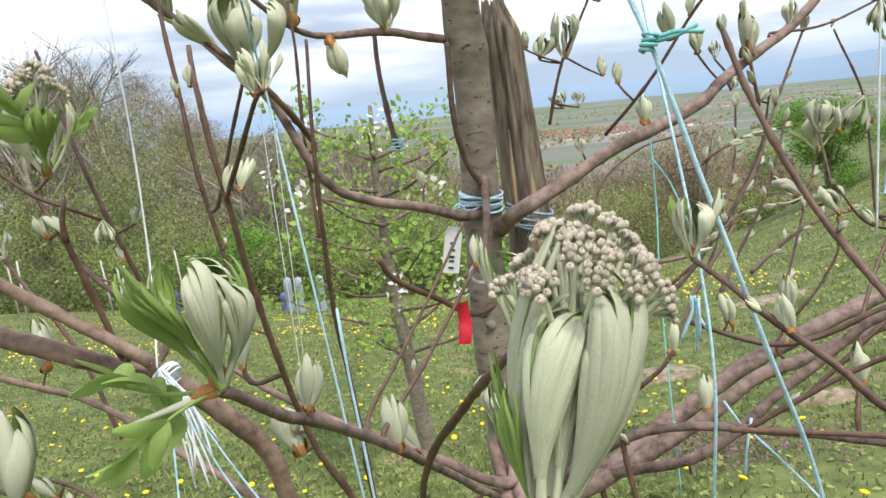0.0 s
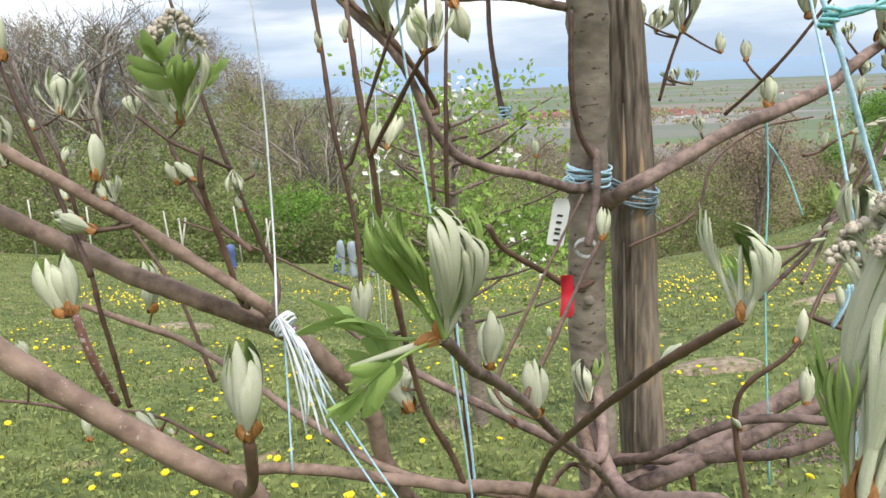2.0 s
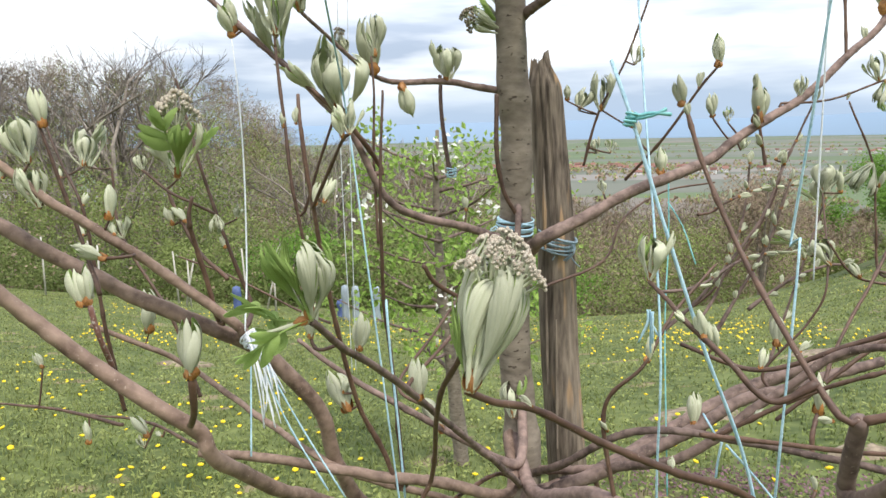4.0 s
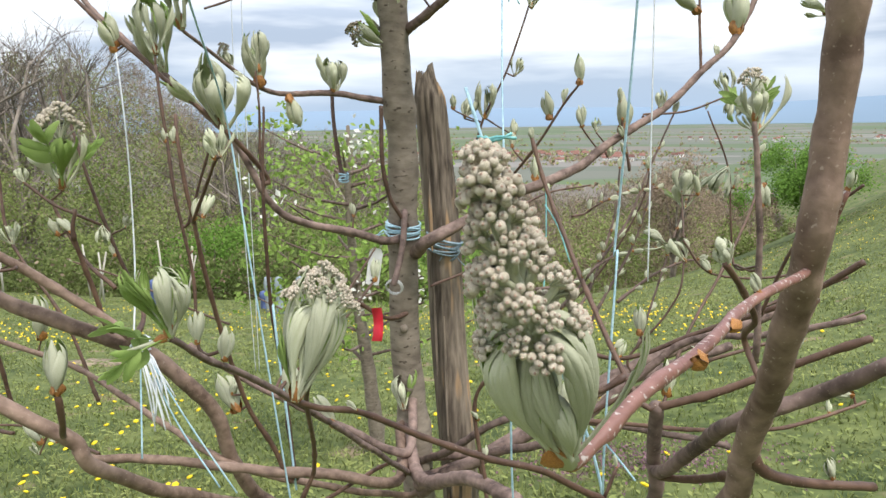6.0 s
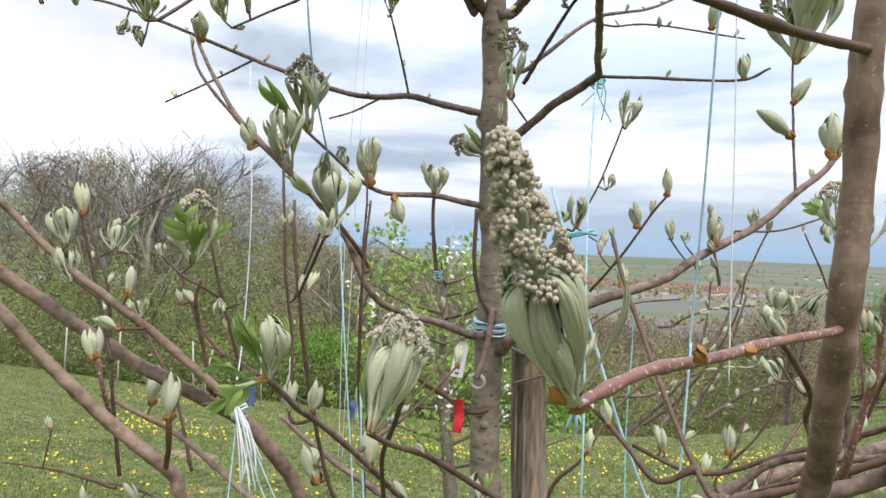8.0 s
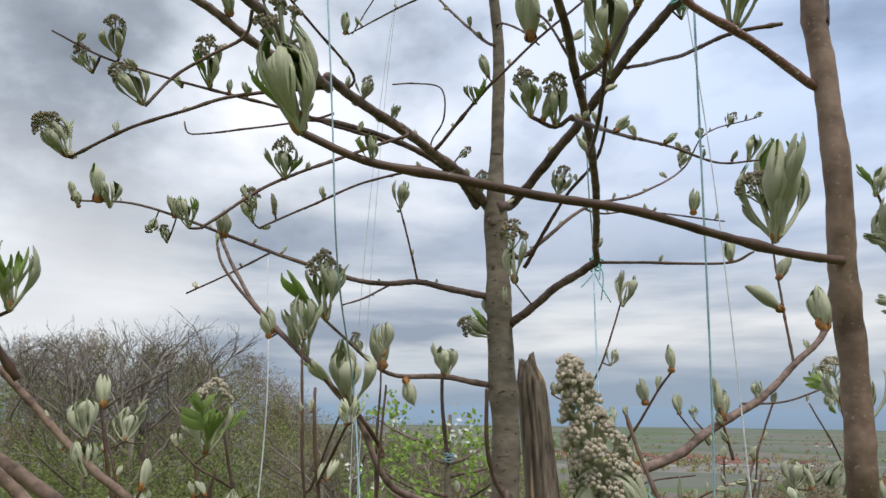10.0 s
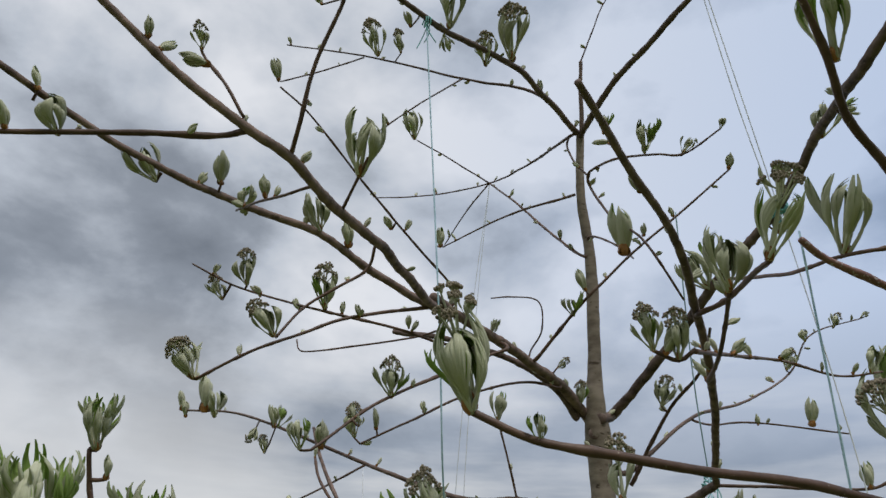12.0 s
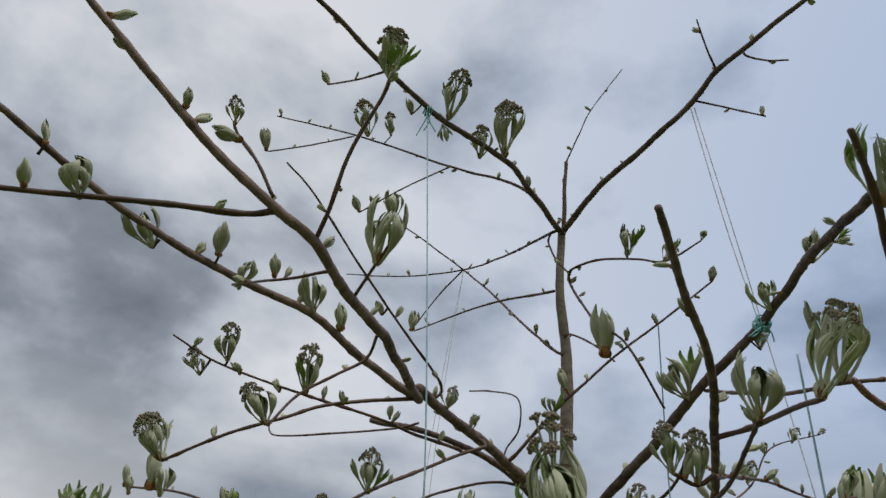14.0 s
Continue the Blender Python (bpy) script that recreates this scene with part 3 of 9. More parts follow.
def cluster(kind, base, tip, turn=0, leaves=0, green=0.12, spread=27, wide=1.0, heads=9, tall=0, near=0, unfolded=0):
    """Leaves unfolding from one bud, with a flower head when kind is f. Tall: the heads climb a spike. Near: finer pieces.
    Green: share of half-open leaves; unfolded: how many lie quite open."""
    COUNT[0] += 1
    rnd = random.Random(COUNT[0] * 31)
    m = up_pose(base, tip, turn or COUNT[0] * 73, 1.0)
    size = (Vector(tip) - Vector(base)).length * (1.0 if near else 1.22)
    leaves = leaves or rnd.choice((5, 6, 7, 7, 8))
    what = "flower_spray" if kind == "f" else "opening_bud"
    stem = Heap()
    core = [m @ Vector((0, 0, size * q)) for q in (0, 0.2, 0.45, 0.6)]
    v, f = tube(core, [size * 0.035, size * 0.03, size * 0.02, size * 0.012], 6, True)
    stem.add(v, f, 0)
    spots = []
    if kind == "f" and tall:
        v, f = tube([m @ Vector((size * 0.012 * math.sin(5 * q), 0, size * q)) for q in (0.3, 0.5, 0.7, 0.85, 0.97)], [size * q for q in (0.022, 0.02, 0.016, 0.011, 0.007)], 7, True)
        stem.add(v, f, 0)
    if kind == "f":
        for k in range(heads):
            a, w = 2.4 * k + 0.4, (k + 0.5) / heads
            if tall:
                w = w ** 1.25
                q = size * 0.125 * (1.02 - w) ** 0.7 * rnd.uniform(0.72, 1.08)
                c = Vector((q * math.cos(a), q * math.sin(a), size * (0.47 + 0.51 * w)))
            else:
                q = size * (0.29 if near else 0.22) * wide * math.sqrt(w)
                c = Vector((q * math.cos(a), q * math.sin(a), size * ((0.97 if near else 0.9) - 0.24 * w + rnd.uniform(-0.035, 0.035))))
            spots.append(c)
            s0 = Vector((0, 0, size * (0.36 + (0.5 * w if tall else 0.14))))
            v, f = tube([m @ s0, m @ (s0 * 0.45 + c * 0.55), m @ c], [size * 0.012, size * 0.010, size * 0.008], 5, False)
            stem.add(v, f, 0)
    hub = part(what, stem.mesh("stalk", [M_FELT]), tree, "pale woolly flower buds above folded young leaves" if kind == "f" else "pleated silver-green leaves unfolding from one bud")
    part("scale_collar", SCALE_MESH, hub, "rust-orange bud scales", m @ Matrix.Diagonal((size * (0.1 if tall else 0.14), size * (0.1 if tall else 0.14), size * (0.11 if tall else 0.17), 1)))
    young = base[2] > 1.45
    pool = (YOUNG_NEAR if young else FLOWER_BALLS) if near else (YOUNG_SMALL if young else SMALL_BALLS)
    for c in spots:
        r = size * (0.050 if tall else 0.33 * wide / math.sqrt(heads + 1.0)) * rnd.uniform(0.85, 1.15)
        aim = Vector((c.x, c.y, size * (0.05 if tall else 0.16)))
        part("flower_head", rnd.choice(pool), hub, "", m @ Matrix.Translation(c) @ aim.to_track_quat("Z", "Y").to_matrix().to_4x4() @ Matrix.Diagonal((r, r, r, 1)))
    for k in range(leaves):
        lean = spread * (0.25 + 0.75 * (k % 4) / 3) * rnd.uniform(0.75, 1.2)
        ln = size * rnd.uniform(0.72, 1.02) * (0.88 if kind == "f" else 1.0) * (0.80 if tall else 1)
        me = (HALF_OPEN if rnd.random() < green else FOLDED)[near][rnd.randrange(7)]
        if k < unfolded:
            me, lean, ln = OPEN_LEAVES[near][k % 3], lean + 18, ln * 0.95
        w = ln * rnd.uniform(0.85, 1.15) * wide
        part("leaf", me, hub, "", m @ pose(0, 0, size * 0.03, 0, 0, 137.5 * k + rnd.uniform(-20, 20)) @ pose(-size * 0.02, 0, 0, 0, -lean, 0) @ Matrix.Diagonal((w, w, ln, 1)))
    return hub


def hero(kind, base, tip, leaves, heads=0, tall=0, wide=0.95):
    """A cluster close to the eye. Leaves: (bearing, lean, length, width, sort, which), bearing in degrees round the axis from +x."""
    x = Vector((1, 0, 0))
    z = (Vector(tip) - Vector(base)).normalized()
    x = (x - z * x.dot(z)).normalized()
    y = z.cross(x)
    size = (Vector(tip) - Vector(base)).length
    m = Matrix.Translation(base) @ Matrix((x, y, z)).transposed().to_4x4()
    hub = cluster(kind, base, tip, turn=20, leaves=-1, wide=wide, heads=heads, tall=tall, near=1)
    for bearing, lean, length, width, sort, which in leaves:
        ln = size * length
        part("leaf", sort[1][which], hub, "", m @ pose(0, 0, size * 0.03, 0, 0, bearing + 180) @ pose(-size * 0.02, 0, 0, 0, -lean, 0) @ Matrix.Diagonal((ln * width, ln * width, ln, 1)))
    return hub


# ---- ground ----
def soft(v, w):
    return w * math.log1p(math.exp(min(40.0, v / w)))


def ease(a, b, v):
    t = min(1.0, max(0.0, (v - a) / (b - a)))
    return t * t * (3 - 2 * t)


EDGE = 24.0


def height(x, y):
    """The hillside meadow falls away ahead and rises to the right; beyond its edge the ground drops to a wide plain."""
    rise = 0.40 * soft(x - 2.2 - 0.02 * y, 1.8) * (1 - 0.75 * ease(30, 160, x))
    rise += min(0.75, 0.20 * soft(x - 7.5, 1.0)) * ease(4, 20, y) * (1 - ease(26, 40, y))
    near = -0.235 * (min(y, EDGE) - 1.0) + rise
    if y < -5:
        near = -0.235 * (-6.0) + 0.10 * (-5 - y) + rise
    drop = ease(EDGE, 260, y) * -62.0 - 0.42 * soft(y - EDGE, 0.3) * (1 - ease(EDGE, 140, y))
    wood = 9.0 * ease(10, 70, -x + 0.35 * y - 8) * ease(26, 80, y) * (1 - ease(110, 260, y))
    far = ease(150, 420, y)
    z = (near + drop) * (1 - far) + far * -70.0 + wood
    z = max(z, -70.0 + 0.0 * x)
    z += 0.05 * noise.noise(Vector((x * 0.6, y * 0.6, 0))) + 0.35 * noise.noise(Vector((x * 0.07, y * 0.07, 3))) * ease(2, 14, abs(x) + abs(y))
    return z


def axis(near, step, top, grow):
    vals, v, s = [], 0.0, step
    while v < top:
        vals.append(v)
        if v > near:
            s *= grow
        v += s
    return vals + [top]


xs_half = axis(14, 0.4, 4800, 1.13)
xs = [-v for v in xs_half[:0:-1]] + xs_half
ys_half = axis(30, 0.4, 4800, 1.10)
ys = [-v for v in axis(4, 0.8, 4800, 1.35)[:0:-1]] + ys_half
gv = [(x, y, height(x, y)) for y in ys for x in xs]
gf, gs = [], []
for j in range(len(ys) - 1):
    for i in range(len(xs) - 1):
        a = j * len(xs) + i
        gf.append((a, a + 1, a + len(xs) + 1, a + len(xs)))
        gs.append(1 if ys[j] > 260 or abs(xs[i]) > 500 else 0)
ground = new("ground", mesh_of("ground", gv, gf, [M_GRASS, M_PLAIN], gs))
tagged(ground, "grassy hillside meadow falling to a wide farmed plain", "meadow", kind="structure")


# distant hills behind the plain, a backdrop with its blue haze painted on
def far_hills():
    v, f = [], []
    n = 90
    for i in range(n + 1):
        a = radians(-80 + 160 * i / n)
        hgt = 78 + 40 * (0.5 + 0.5 * noise.noise(Vector((i * 0.09, 4, 0)))) + 60 * ease(10, 45, math.degrees(a)) * (0.6 + 0.4 * noise.noise(Vector((i * 0.13, 9, 0))))
        for z, d in ((-75, 4700), (-70 + hgt * 0.6, 4720), (-70 + hgt * 1.3, 4760)):
            v.append((d * math.sin(a), d * math.cos(a), z))
    for i in range(n):
        for k in range(2):
            b = i * 3 + k
            f.append((b, b + 3, b + 4, b + 1))
    m = bpy.data.materials.new("haze_painted_hills")
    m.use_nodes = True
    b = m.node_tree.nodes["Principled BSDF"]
    # blue base and weak emission stand in for the haze of distance
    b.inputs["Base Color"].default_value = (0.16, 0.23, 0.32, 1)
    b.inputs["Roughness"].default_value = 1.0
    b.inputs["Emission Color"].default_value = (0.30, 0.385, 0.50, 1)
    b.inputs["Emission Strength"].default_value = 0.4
    tagged(new("backdrop", mesh_of("backdrop", v, f, [m])), "far hills on the horizon with painted blue haze", "hills", kind="structure")


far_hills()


# ---- grass, dandelions, bare patches ----
def grass_field():
    rnd = random.Random(7)
    v, f = [], []
    made = 0
    while made < 155000:
        y = 22.2 * rnd.random() ** 1.85
        x = rnd.uniform(-1.1, 1.2) * (y + 2.2)
        if rnd.random() > ease(0.0, 1.8, y + 0.6 * noise.noise(Vector((x * 1.3, y * 1.3, 5)))):
            continue
        if noise.noise(Vector((x * 0.5, y * 0.5, 8))) < -0.3 and rnd.random() < 0.4:
            continue
        z = height(x, y)
        a = rnd.uniform(0, math.pi * 2)
        w = rnd.uniform(0.0012, 0.003) * (1 + y * 0.2)
        h = rnd.uniform(0.012, 0.05) * (1.0 + 0.5 * noise.noise(Vector((x, y, 1))))
        c, s = math.cos(a), math.sin(a)
        lx, ly = rnd.uniform(-1.1, 1.1) * h, rnd.uniform(-1.1, 1.1) * h
        b = len(v)
        v += [(x - c * w, y - s * w, z - 0.01), (x + c * w, y + s * w, z - 0.01),
              (x + lx * 0.4 + c * w * 0.8, y + ly * 0.4 + s * w * 0.8, z + h * 0.6), (x + lx * 0.4 - c * w * 0.8, y + ly * 0.4 - s * w * 0.8, z + h * 0.6),
              (x + lx, y + ly, z + h)]
        f += [(b, b + 1, b + 2, b + 3), (b + 3, b + 2, b + 4)]
        made += 1
        if made % 2 == 0:
            # flat leaves of clover and other low herbs between the blades
            q, up = rnd.uniform(0.006, 0.015) * (1 + 0.1 * y), z + rnd.uniform(0.006, 0.03)
            px, py, tilt = x + rnd.uniform(-0.05, 0.05), y + rnd.uniform(-0.05, 0.05), rnd.uniform(-0.5, 0.5) * q
            b = len(v)
            v += [(px - c * q, py - s * q, up - tilt), (px + s * q * 0.6, py - c * q * 0.6, up + 0.002), (px + c * q, py + s * q, up + tilt), (px - s * q * 0.6, py + c * q * 0.6, up + 0.002)]
            f.append((b, b + 1, b + 2, b + 3))
    tagged(new("grass", mesh_of("grass", v, f, [M_BLADE], None, False)), "short spring meadow grass", "grass", kind="stuff")


grass_field()


def dandelion_meshes():
    v, f = [], []
    for ring, (r, z) in enumerate(((0.006, -0.006), (0.021, 0.002), (0.019, 0.007), (0.008, 0.011))):
        for k in range(12):
            q = r * (1.0 if k % 2 else 0.84)
            v.append((q * math.cos(k * math.pi / 6), q * math.sin(k * math.pi / 6), z))
        if ring:
            b = (ring - 1) * 12
            f += [(b + k, b + (k + 1) % 12, b + 12 + (k + 1) % 12, b + 12 + k) for k in range(12)]
    v.append((0, 0, 0.012))
    f += [(36 + k, 36 + (k + 1) % 12, 48) for k in range(12)]
    head = mesh_of("flower_head", v, f, [M_YELLOW])
    sv, sf = tube([Vector((0, 0, -0.11)), Vector((0.004, 0, -0.05)), Vector((0, 0, -0.004))], [0.002, 0.002, 0.0025], 5, False)
    return head, mesh_of("stalk", sv, sf, [M_BLADE])


D_HEAD, D_STALK = dandelion_meshes()


def dandelions():
    rnd = random.Random(12)
    far_v, far_f = [], []
    n = far_n = 0
    while n < 290 or far_n < 1400:
        y = 1.8 + 19 * rnd.random() ** 1.5
        x = rnd.uniform(-0.8, 0.9) * (y + 2)
        if noise.noise(Vector((x * 0.35, y * 0.35, 5))) + (0.12 if x < 0 else -0.02) < rnd.uniform(-0.1, 0.45):
            continue
        z = height(x, y) + rnd.uniform(0.05, 0.11)
        s = rnd.uniform(0.5, 0.9)
        if y < 7 and n < 290:
            d = thing("dandelion", "yellow dandelion flower standing in the meadow grass", "dandelion", (x, y, z), "dandelions in the meadow")
            d.rotation_euler = (rnd.uniform(-0.5, 0.3), rnd.uniform(-0.4, 0.4), rnd.uniform(0, 6))
            d.scale = (s, s, s)
            part("flower_head", D_HEAD, d)
            part("stalk", D_STALK, d, "thin green stalk")
            n += 1
        elif y >= 7 and far_n < 1400:
            b = len(far_v)
            for k in range(7):
                a = k * 2 * math.pi / 7
                far_v.append((x + 0.022 * s * math.cos(a), y + 0.022 * s * math.sin(a), z + 0.008 * math.sin(a * 2)))
            far_v.append((x, y, z + 0.014))
            far_f += [(b + k, b + (k + 1) % 7, b + 7) for k in range(7)]
            far_n += 1
        elif n >= 290 and far_n >= 1400:
            break
    tagged(new("far_dandelions", mesh_of("far_dandelions", far_v, far_f, [M_YELLOW])), "scattered yellow dandelions across the meadow", "dandelions", kind="stuff")


dandelions()


def dead_nettles(cx, cy):
    """A drift of low purple flowering herbs in the grass."""
    rnd = random.Random(31)
    v, f = [], []
    for _ in range(1500):
        x, y = cx + rnd.gauss(0, 0.28), cy + rnd.gauss(0, 0.16)
        z, q = height(x, y) + rnd.uniform(0.01, 0.07), rnd.uniform(0.004, 0.010)
        a, b = rnd.uniform(0, 6.3), len(v)
        c, s = math.cos(a), math.sin(a)
        v += [(x - c * q, y - s * q, z), (x + s * q * 0.6, y - c * q * 0.6, z + q), (x + c * q, y + s * q, z + q * 0.6), (x - s * q * 0.6, y + c * q * 0.6, z + q * 0.3)]
        f.append((b, b + 1, b + 2, b + 3))
    tagged(new("dead_nettles", mesh_of("dead_nettles", v, f, [M_PURPLE], None, False)), "low purple flowering herbs in the grass", "flowers", kind="stuff")


dead_nettles(0.73, 2.58)


def soil_patch(x, y, rx, ry):
    v, f = [], []
    rnd = random.Random(int(x * 100))
    n, rings = 22, 5
    v.append((x, y, height(x, y) + 0.05))
    for r in range(1, rings + 1):
        for k in range(n):
            a = 2 * math.pi * k / n
            q = r / rings * (1 + 0.3 * noise.noise(Vector((math.cos(a) * 1.5, math.sin(a) * 1.5, x))))
            px, py = x + rx * q * math.cos(a), y + ry * q * math.sin(a)
            v.append((px, py, height(px, py) + 0.055 * (1 - (r / rings) ** 2) + rnd.uniform(0, 0.012) - (0.03 if r == rings else 0)))
    f += [(0, 1 + k, 1 + (k + 1) % n) for k in range(n)]
    for r in range(rings - 1):
        b = 1 + r * n
        f += [(b + k, b + n + k, b + n + (k + 1) % n, b + (k + 1) % n) for k in range(n)]
    tagged(new("soil_patch", mesh_of("soil_patch", v, f, [M_SOIL])), "bare brown earth thrown up in the grass", "soil")


for spot in ((0.75, 4.2, 0.32, 0.2), (2.1, 6.6, 0.4, 0.25), (1.35, 3.2, 0.16, 0.11), (-4.6, 6.2, 0.4, 0.2)):
    soil_patch(*spot)


# ---- woodland ----
SKYLINE = ((-75, 6.0), (-56, 6.2), (-50, 5.6), (-46, 6.3), (-43, 6.8), (-40, 6.2), (-36, 6.4), (-33, 5.8), (-30, 3.8), (-27, 0.6), (-24, 0.0), (-20, -0.7), (-13, -1.8), (-9, -3.7), (-5, -4.8), (0, -5.7), (5, -5.6),
           (9, -4.4), (11, -3.2), (13, -5.2), (20, -6.0), (60, -6.0))


def sky_angle(x, y):
    """Degrees over the level at which the wood's tops stand: high on the hill to one side, falling towards the open plain."""
    a = math.degrees(math.atan2(x, y))
    for (a0, e0), (a1, e1) in zip(SKYLINE, SKYLINE[1:]):
        if a <= a1:
            return e0 + (e1 - e0) * min(1.0, max(0.0, (a - a0) / (a1 - a0)))
    return -6.0


def skyline(x, y, lower=0.0):
    return 1.36 + math.hypot(x, y) * math.tan(radians(sky_angle(x, y) - lower))


def bare_tree_meshes(seed, tall, broad):
    """Trunk and limbs as one mesh, fine crown of twigs as another. Broad: a wide round crown instead of a slim rising one."""
    rnd = random.Random(seed)
    wood, crown = Heap(), Heap()

    def grow(p, d, length, r, level):
        bend = Vector((rnd.uniform(-1, 1), rnd.uniform(-1, 1), rnd.uniform(-0.3, 0.6))) * length * 0.10
        q, e = p + d * length * 0.5 + bend, p + d * length + bend * 0.6
        v, f = tube([p, q, e], [max(r, 0.006), max(r * 0.8, 0.005), max(r * 0.55, 0.004)], 5 if level < 2 else 3, False)
        wood.add(v, f, 0) if level < 3 else crown.add(v, f, 0)
        if level == 4:
            return
        kids = (6, 5, 4, 3)[level]
        for k in range(kids):
            w = rnd.uniform(0.4, 1.0) if level == 0 else rnd.uniform(0.25, 1.0)
            side = Vector((rnd.uniform(-1, 1), rnd.uniform(-1, 1), rnd.uniform(-0.35, 0.55)))
            nd = (d + side * (1.15 if broad else 0.75)).normalized()
            grow(p + (q - p) * min(1, 2 * w) + (e - q) * max(0, 2 * w - 1), nd, length * rnd.uniform(0.38, 0.62) * (1.0 if level else (0.95 if broad else 0.8)), r * rnd.uniform(0.32, 0.5), level + 1)

    grow(Vector((0, 0, -0.4)), Vector((rnd.uniform(-0.05, 0.05), rnd.uniform(-0.05, 0.05), 1)), tall * (0.58 if broad else 0.72), tall * 0.012, 0)
    z = max(v.z for v in crown.v)
    return wood.mesh("trunk", [M_WOOD]), crown.mesh("crown", [M_TWIGS], False), z


TREES = [bare_tree_meshes(60 + s, 10, s in (1, 4)) for s in range(6)]


def woodland():
    """Bare trees that stand out over the wood's edge and against the sky."""
    rnd = random.Random(5)
    for k in range(50):
        a = -60 + 38 * rnd.random() if k < 40 else -22 + 20 * rnd.random()
        if -36 < a < -28 and k % 3 == 0:
            a -= 10
        y = EDGE + 9 + rnd.random() ** 1.2 * 24
        if k in (3, 4):
            a, y = (-44.5, -40.5)[k - 3], 30
        x = y * math.tan(radians(a))
        kind = (1, 4)[k - 3] if k in (3, 4) else rnd.choice((0, 0, 2, 2, 3, 3, 5, 5, 1))
        wood, crown, top = TREES[kind]
        t = thing("woodland_tree", "tall leafless woodland tree with fine twigs at the meadow edge", "tree", (x, y, height(x, y)), "woodland trees")
        lift = rnd.uniform(-1.8, 2.2) if -40 < a < -28 else rnd.uniform(-3.5, 0.9)
        if k in (3, 4):
            lift = 1.0
        s = max(2.5, skyline(x, y, -lift) - height(x, y)) / top
        t.scale, t.rotation_euler = (s, s, s), (0, 0, rnd.uniform(0, 6))
        part("trunk", wood, t)
        part("crown", crown, t, "haze of fine bare twigs")


woodland()


def wood_mass(name, label, trees, per_tree, a0, a1, seed, mats, green):
    """A wood as one mass of crowns, each a round cloud of short twigs and flecks of leaf, tier over tier up the slope."""
    rnd = np.random.default_rng(seed)
    quads, slots = [], []
    for _ in range(trees):
        far = rnd.random()
        y = EDGE + 2 + 46 * far
        x = y * math.tan(radians(a0 + (a1 - a0) * rnd.random()))
        deep = 9.0 if sky_angle(x, y) > -2.5 else 3.5
        top = skyline(x, y, deep * (1 - far) ** 1.4 + 0.5 * rnd.random())
        z0 = height(x, y)
        h = min(top - z0, rnd.uniform(4.5, 7.5))
        if h < 0.8:
            continue
        # first leaves stand low on the slope and in drifts
        drift = noise.noise(Vector((x * 0.09, y * 0.09, 4))) + 1.0 * (0.6 - far)
        slot = 1 if rnd.random() < green + 1.1 * drift else (2 if rnd.random() < 0.35 else 0)
        wide = h * rnd.uniform(0.26, 0.42)
        n = int(per_tree * (0.6 + 0.1 * h))
        d = rnd.normal(size=(n, 3))
        d /= np.linalg.norm(d, axis=1)[:, None]
        r = rnd.random(n) ** 0.42
        lump = 1 + 0.28 * np.sin(d[:, 0] * 5 + x) * np.sin(d[:, 1] * 4 + y) + 0.2 * np.sin(d[:, 2] * 7 + x)
        c = d * (r * lump)[:, None] * np.array((wide, wide, h * 0.5)) + np.array((x, y, top - h * 0.5))
        size = 1 + math.hypot(x, y) / 80
        leaf = slot == 1
        ax = d * 0.8 + rnd.normal(size=(n, 3)) * (0.9 if leaf else 0.7) + np.array((0, 0, 0.0 if leaf else 0.25))
        ax /= np.linalg.norm(ax, axis=1)[:, None]
        ax *= (rnd.uniform(0.028, 0.065, n) if leaf else rnd.uniform(0.07, 0.23, n))[:, None] * size
        sd = np.cross(ax, rnd.normal(size=(n, 3)))
        sd /= np.linalg.norm(sd, axis=1)[:, None] + 1e-9
        sd *= (np.linalg.norm(ax, axis=1)[:, None] * 0.6 if leaf else 0.012 * size)
        quads.append(np.stack((c - ax, c + sd, c + ax, c - sd), axis=1))
        slots.append(np.where(rnd.random(n) < 0.12, 0, slot) if leaf else np.where(rnd.random(n) < 0.10, 1, slot))
    v = np.concatenate(quads).reshape(-1, 3)
    f = np.arange(len(v)).reshape(-1, 4)
    tagged(new(name, mesh_of(name, v.tolist(), f.tolist(), mats, np.concatenate(slots), False)), label, "wood", kind="stuff")


wood_mass("far_wood", "brown leafless wood with first green leaves on the hillside", 620, 430, -62, -9, 11, [M_BRUSH, M_BUDGREEN, M_BRUSH_GREY], 0.42)
wood_mass("far_scrub", "brown leafless scrub in the hollow below the meadow", 330, 560, -12, 26, 12, [M_BRUSH, M_BUDGREEN, M_BRUSH_GREY], 0.08)


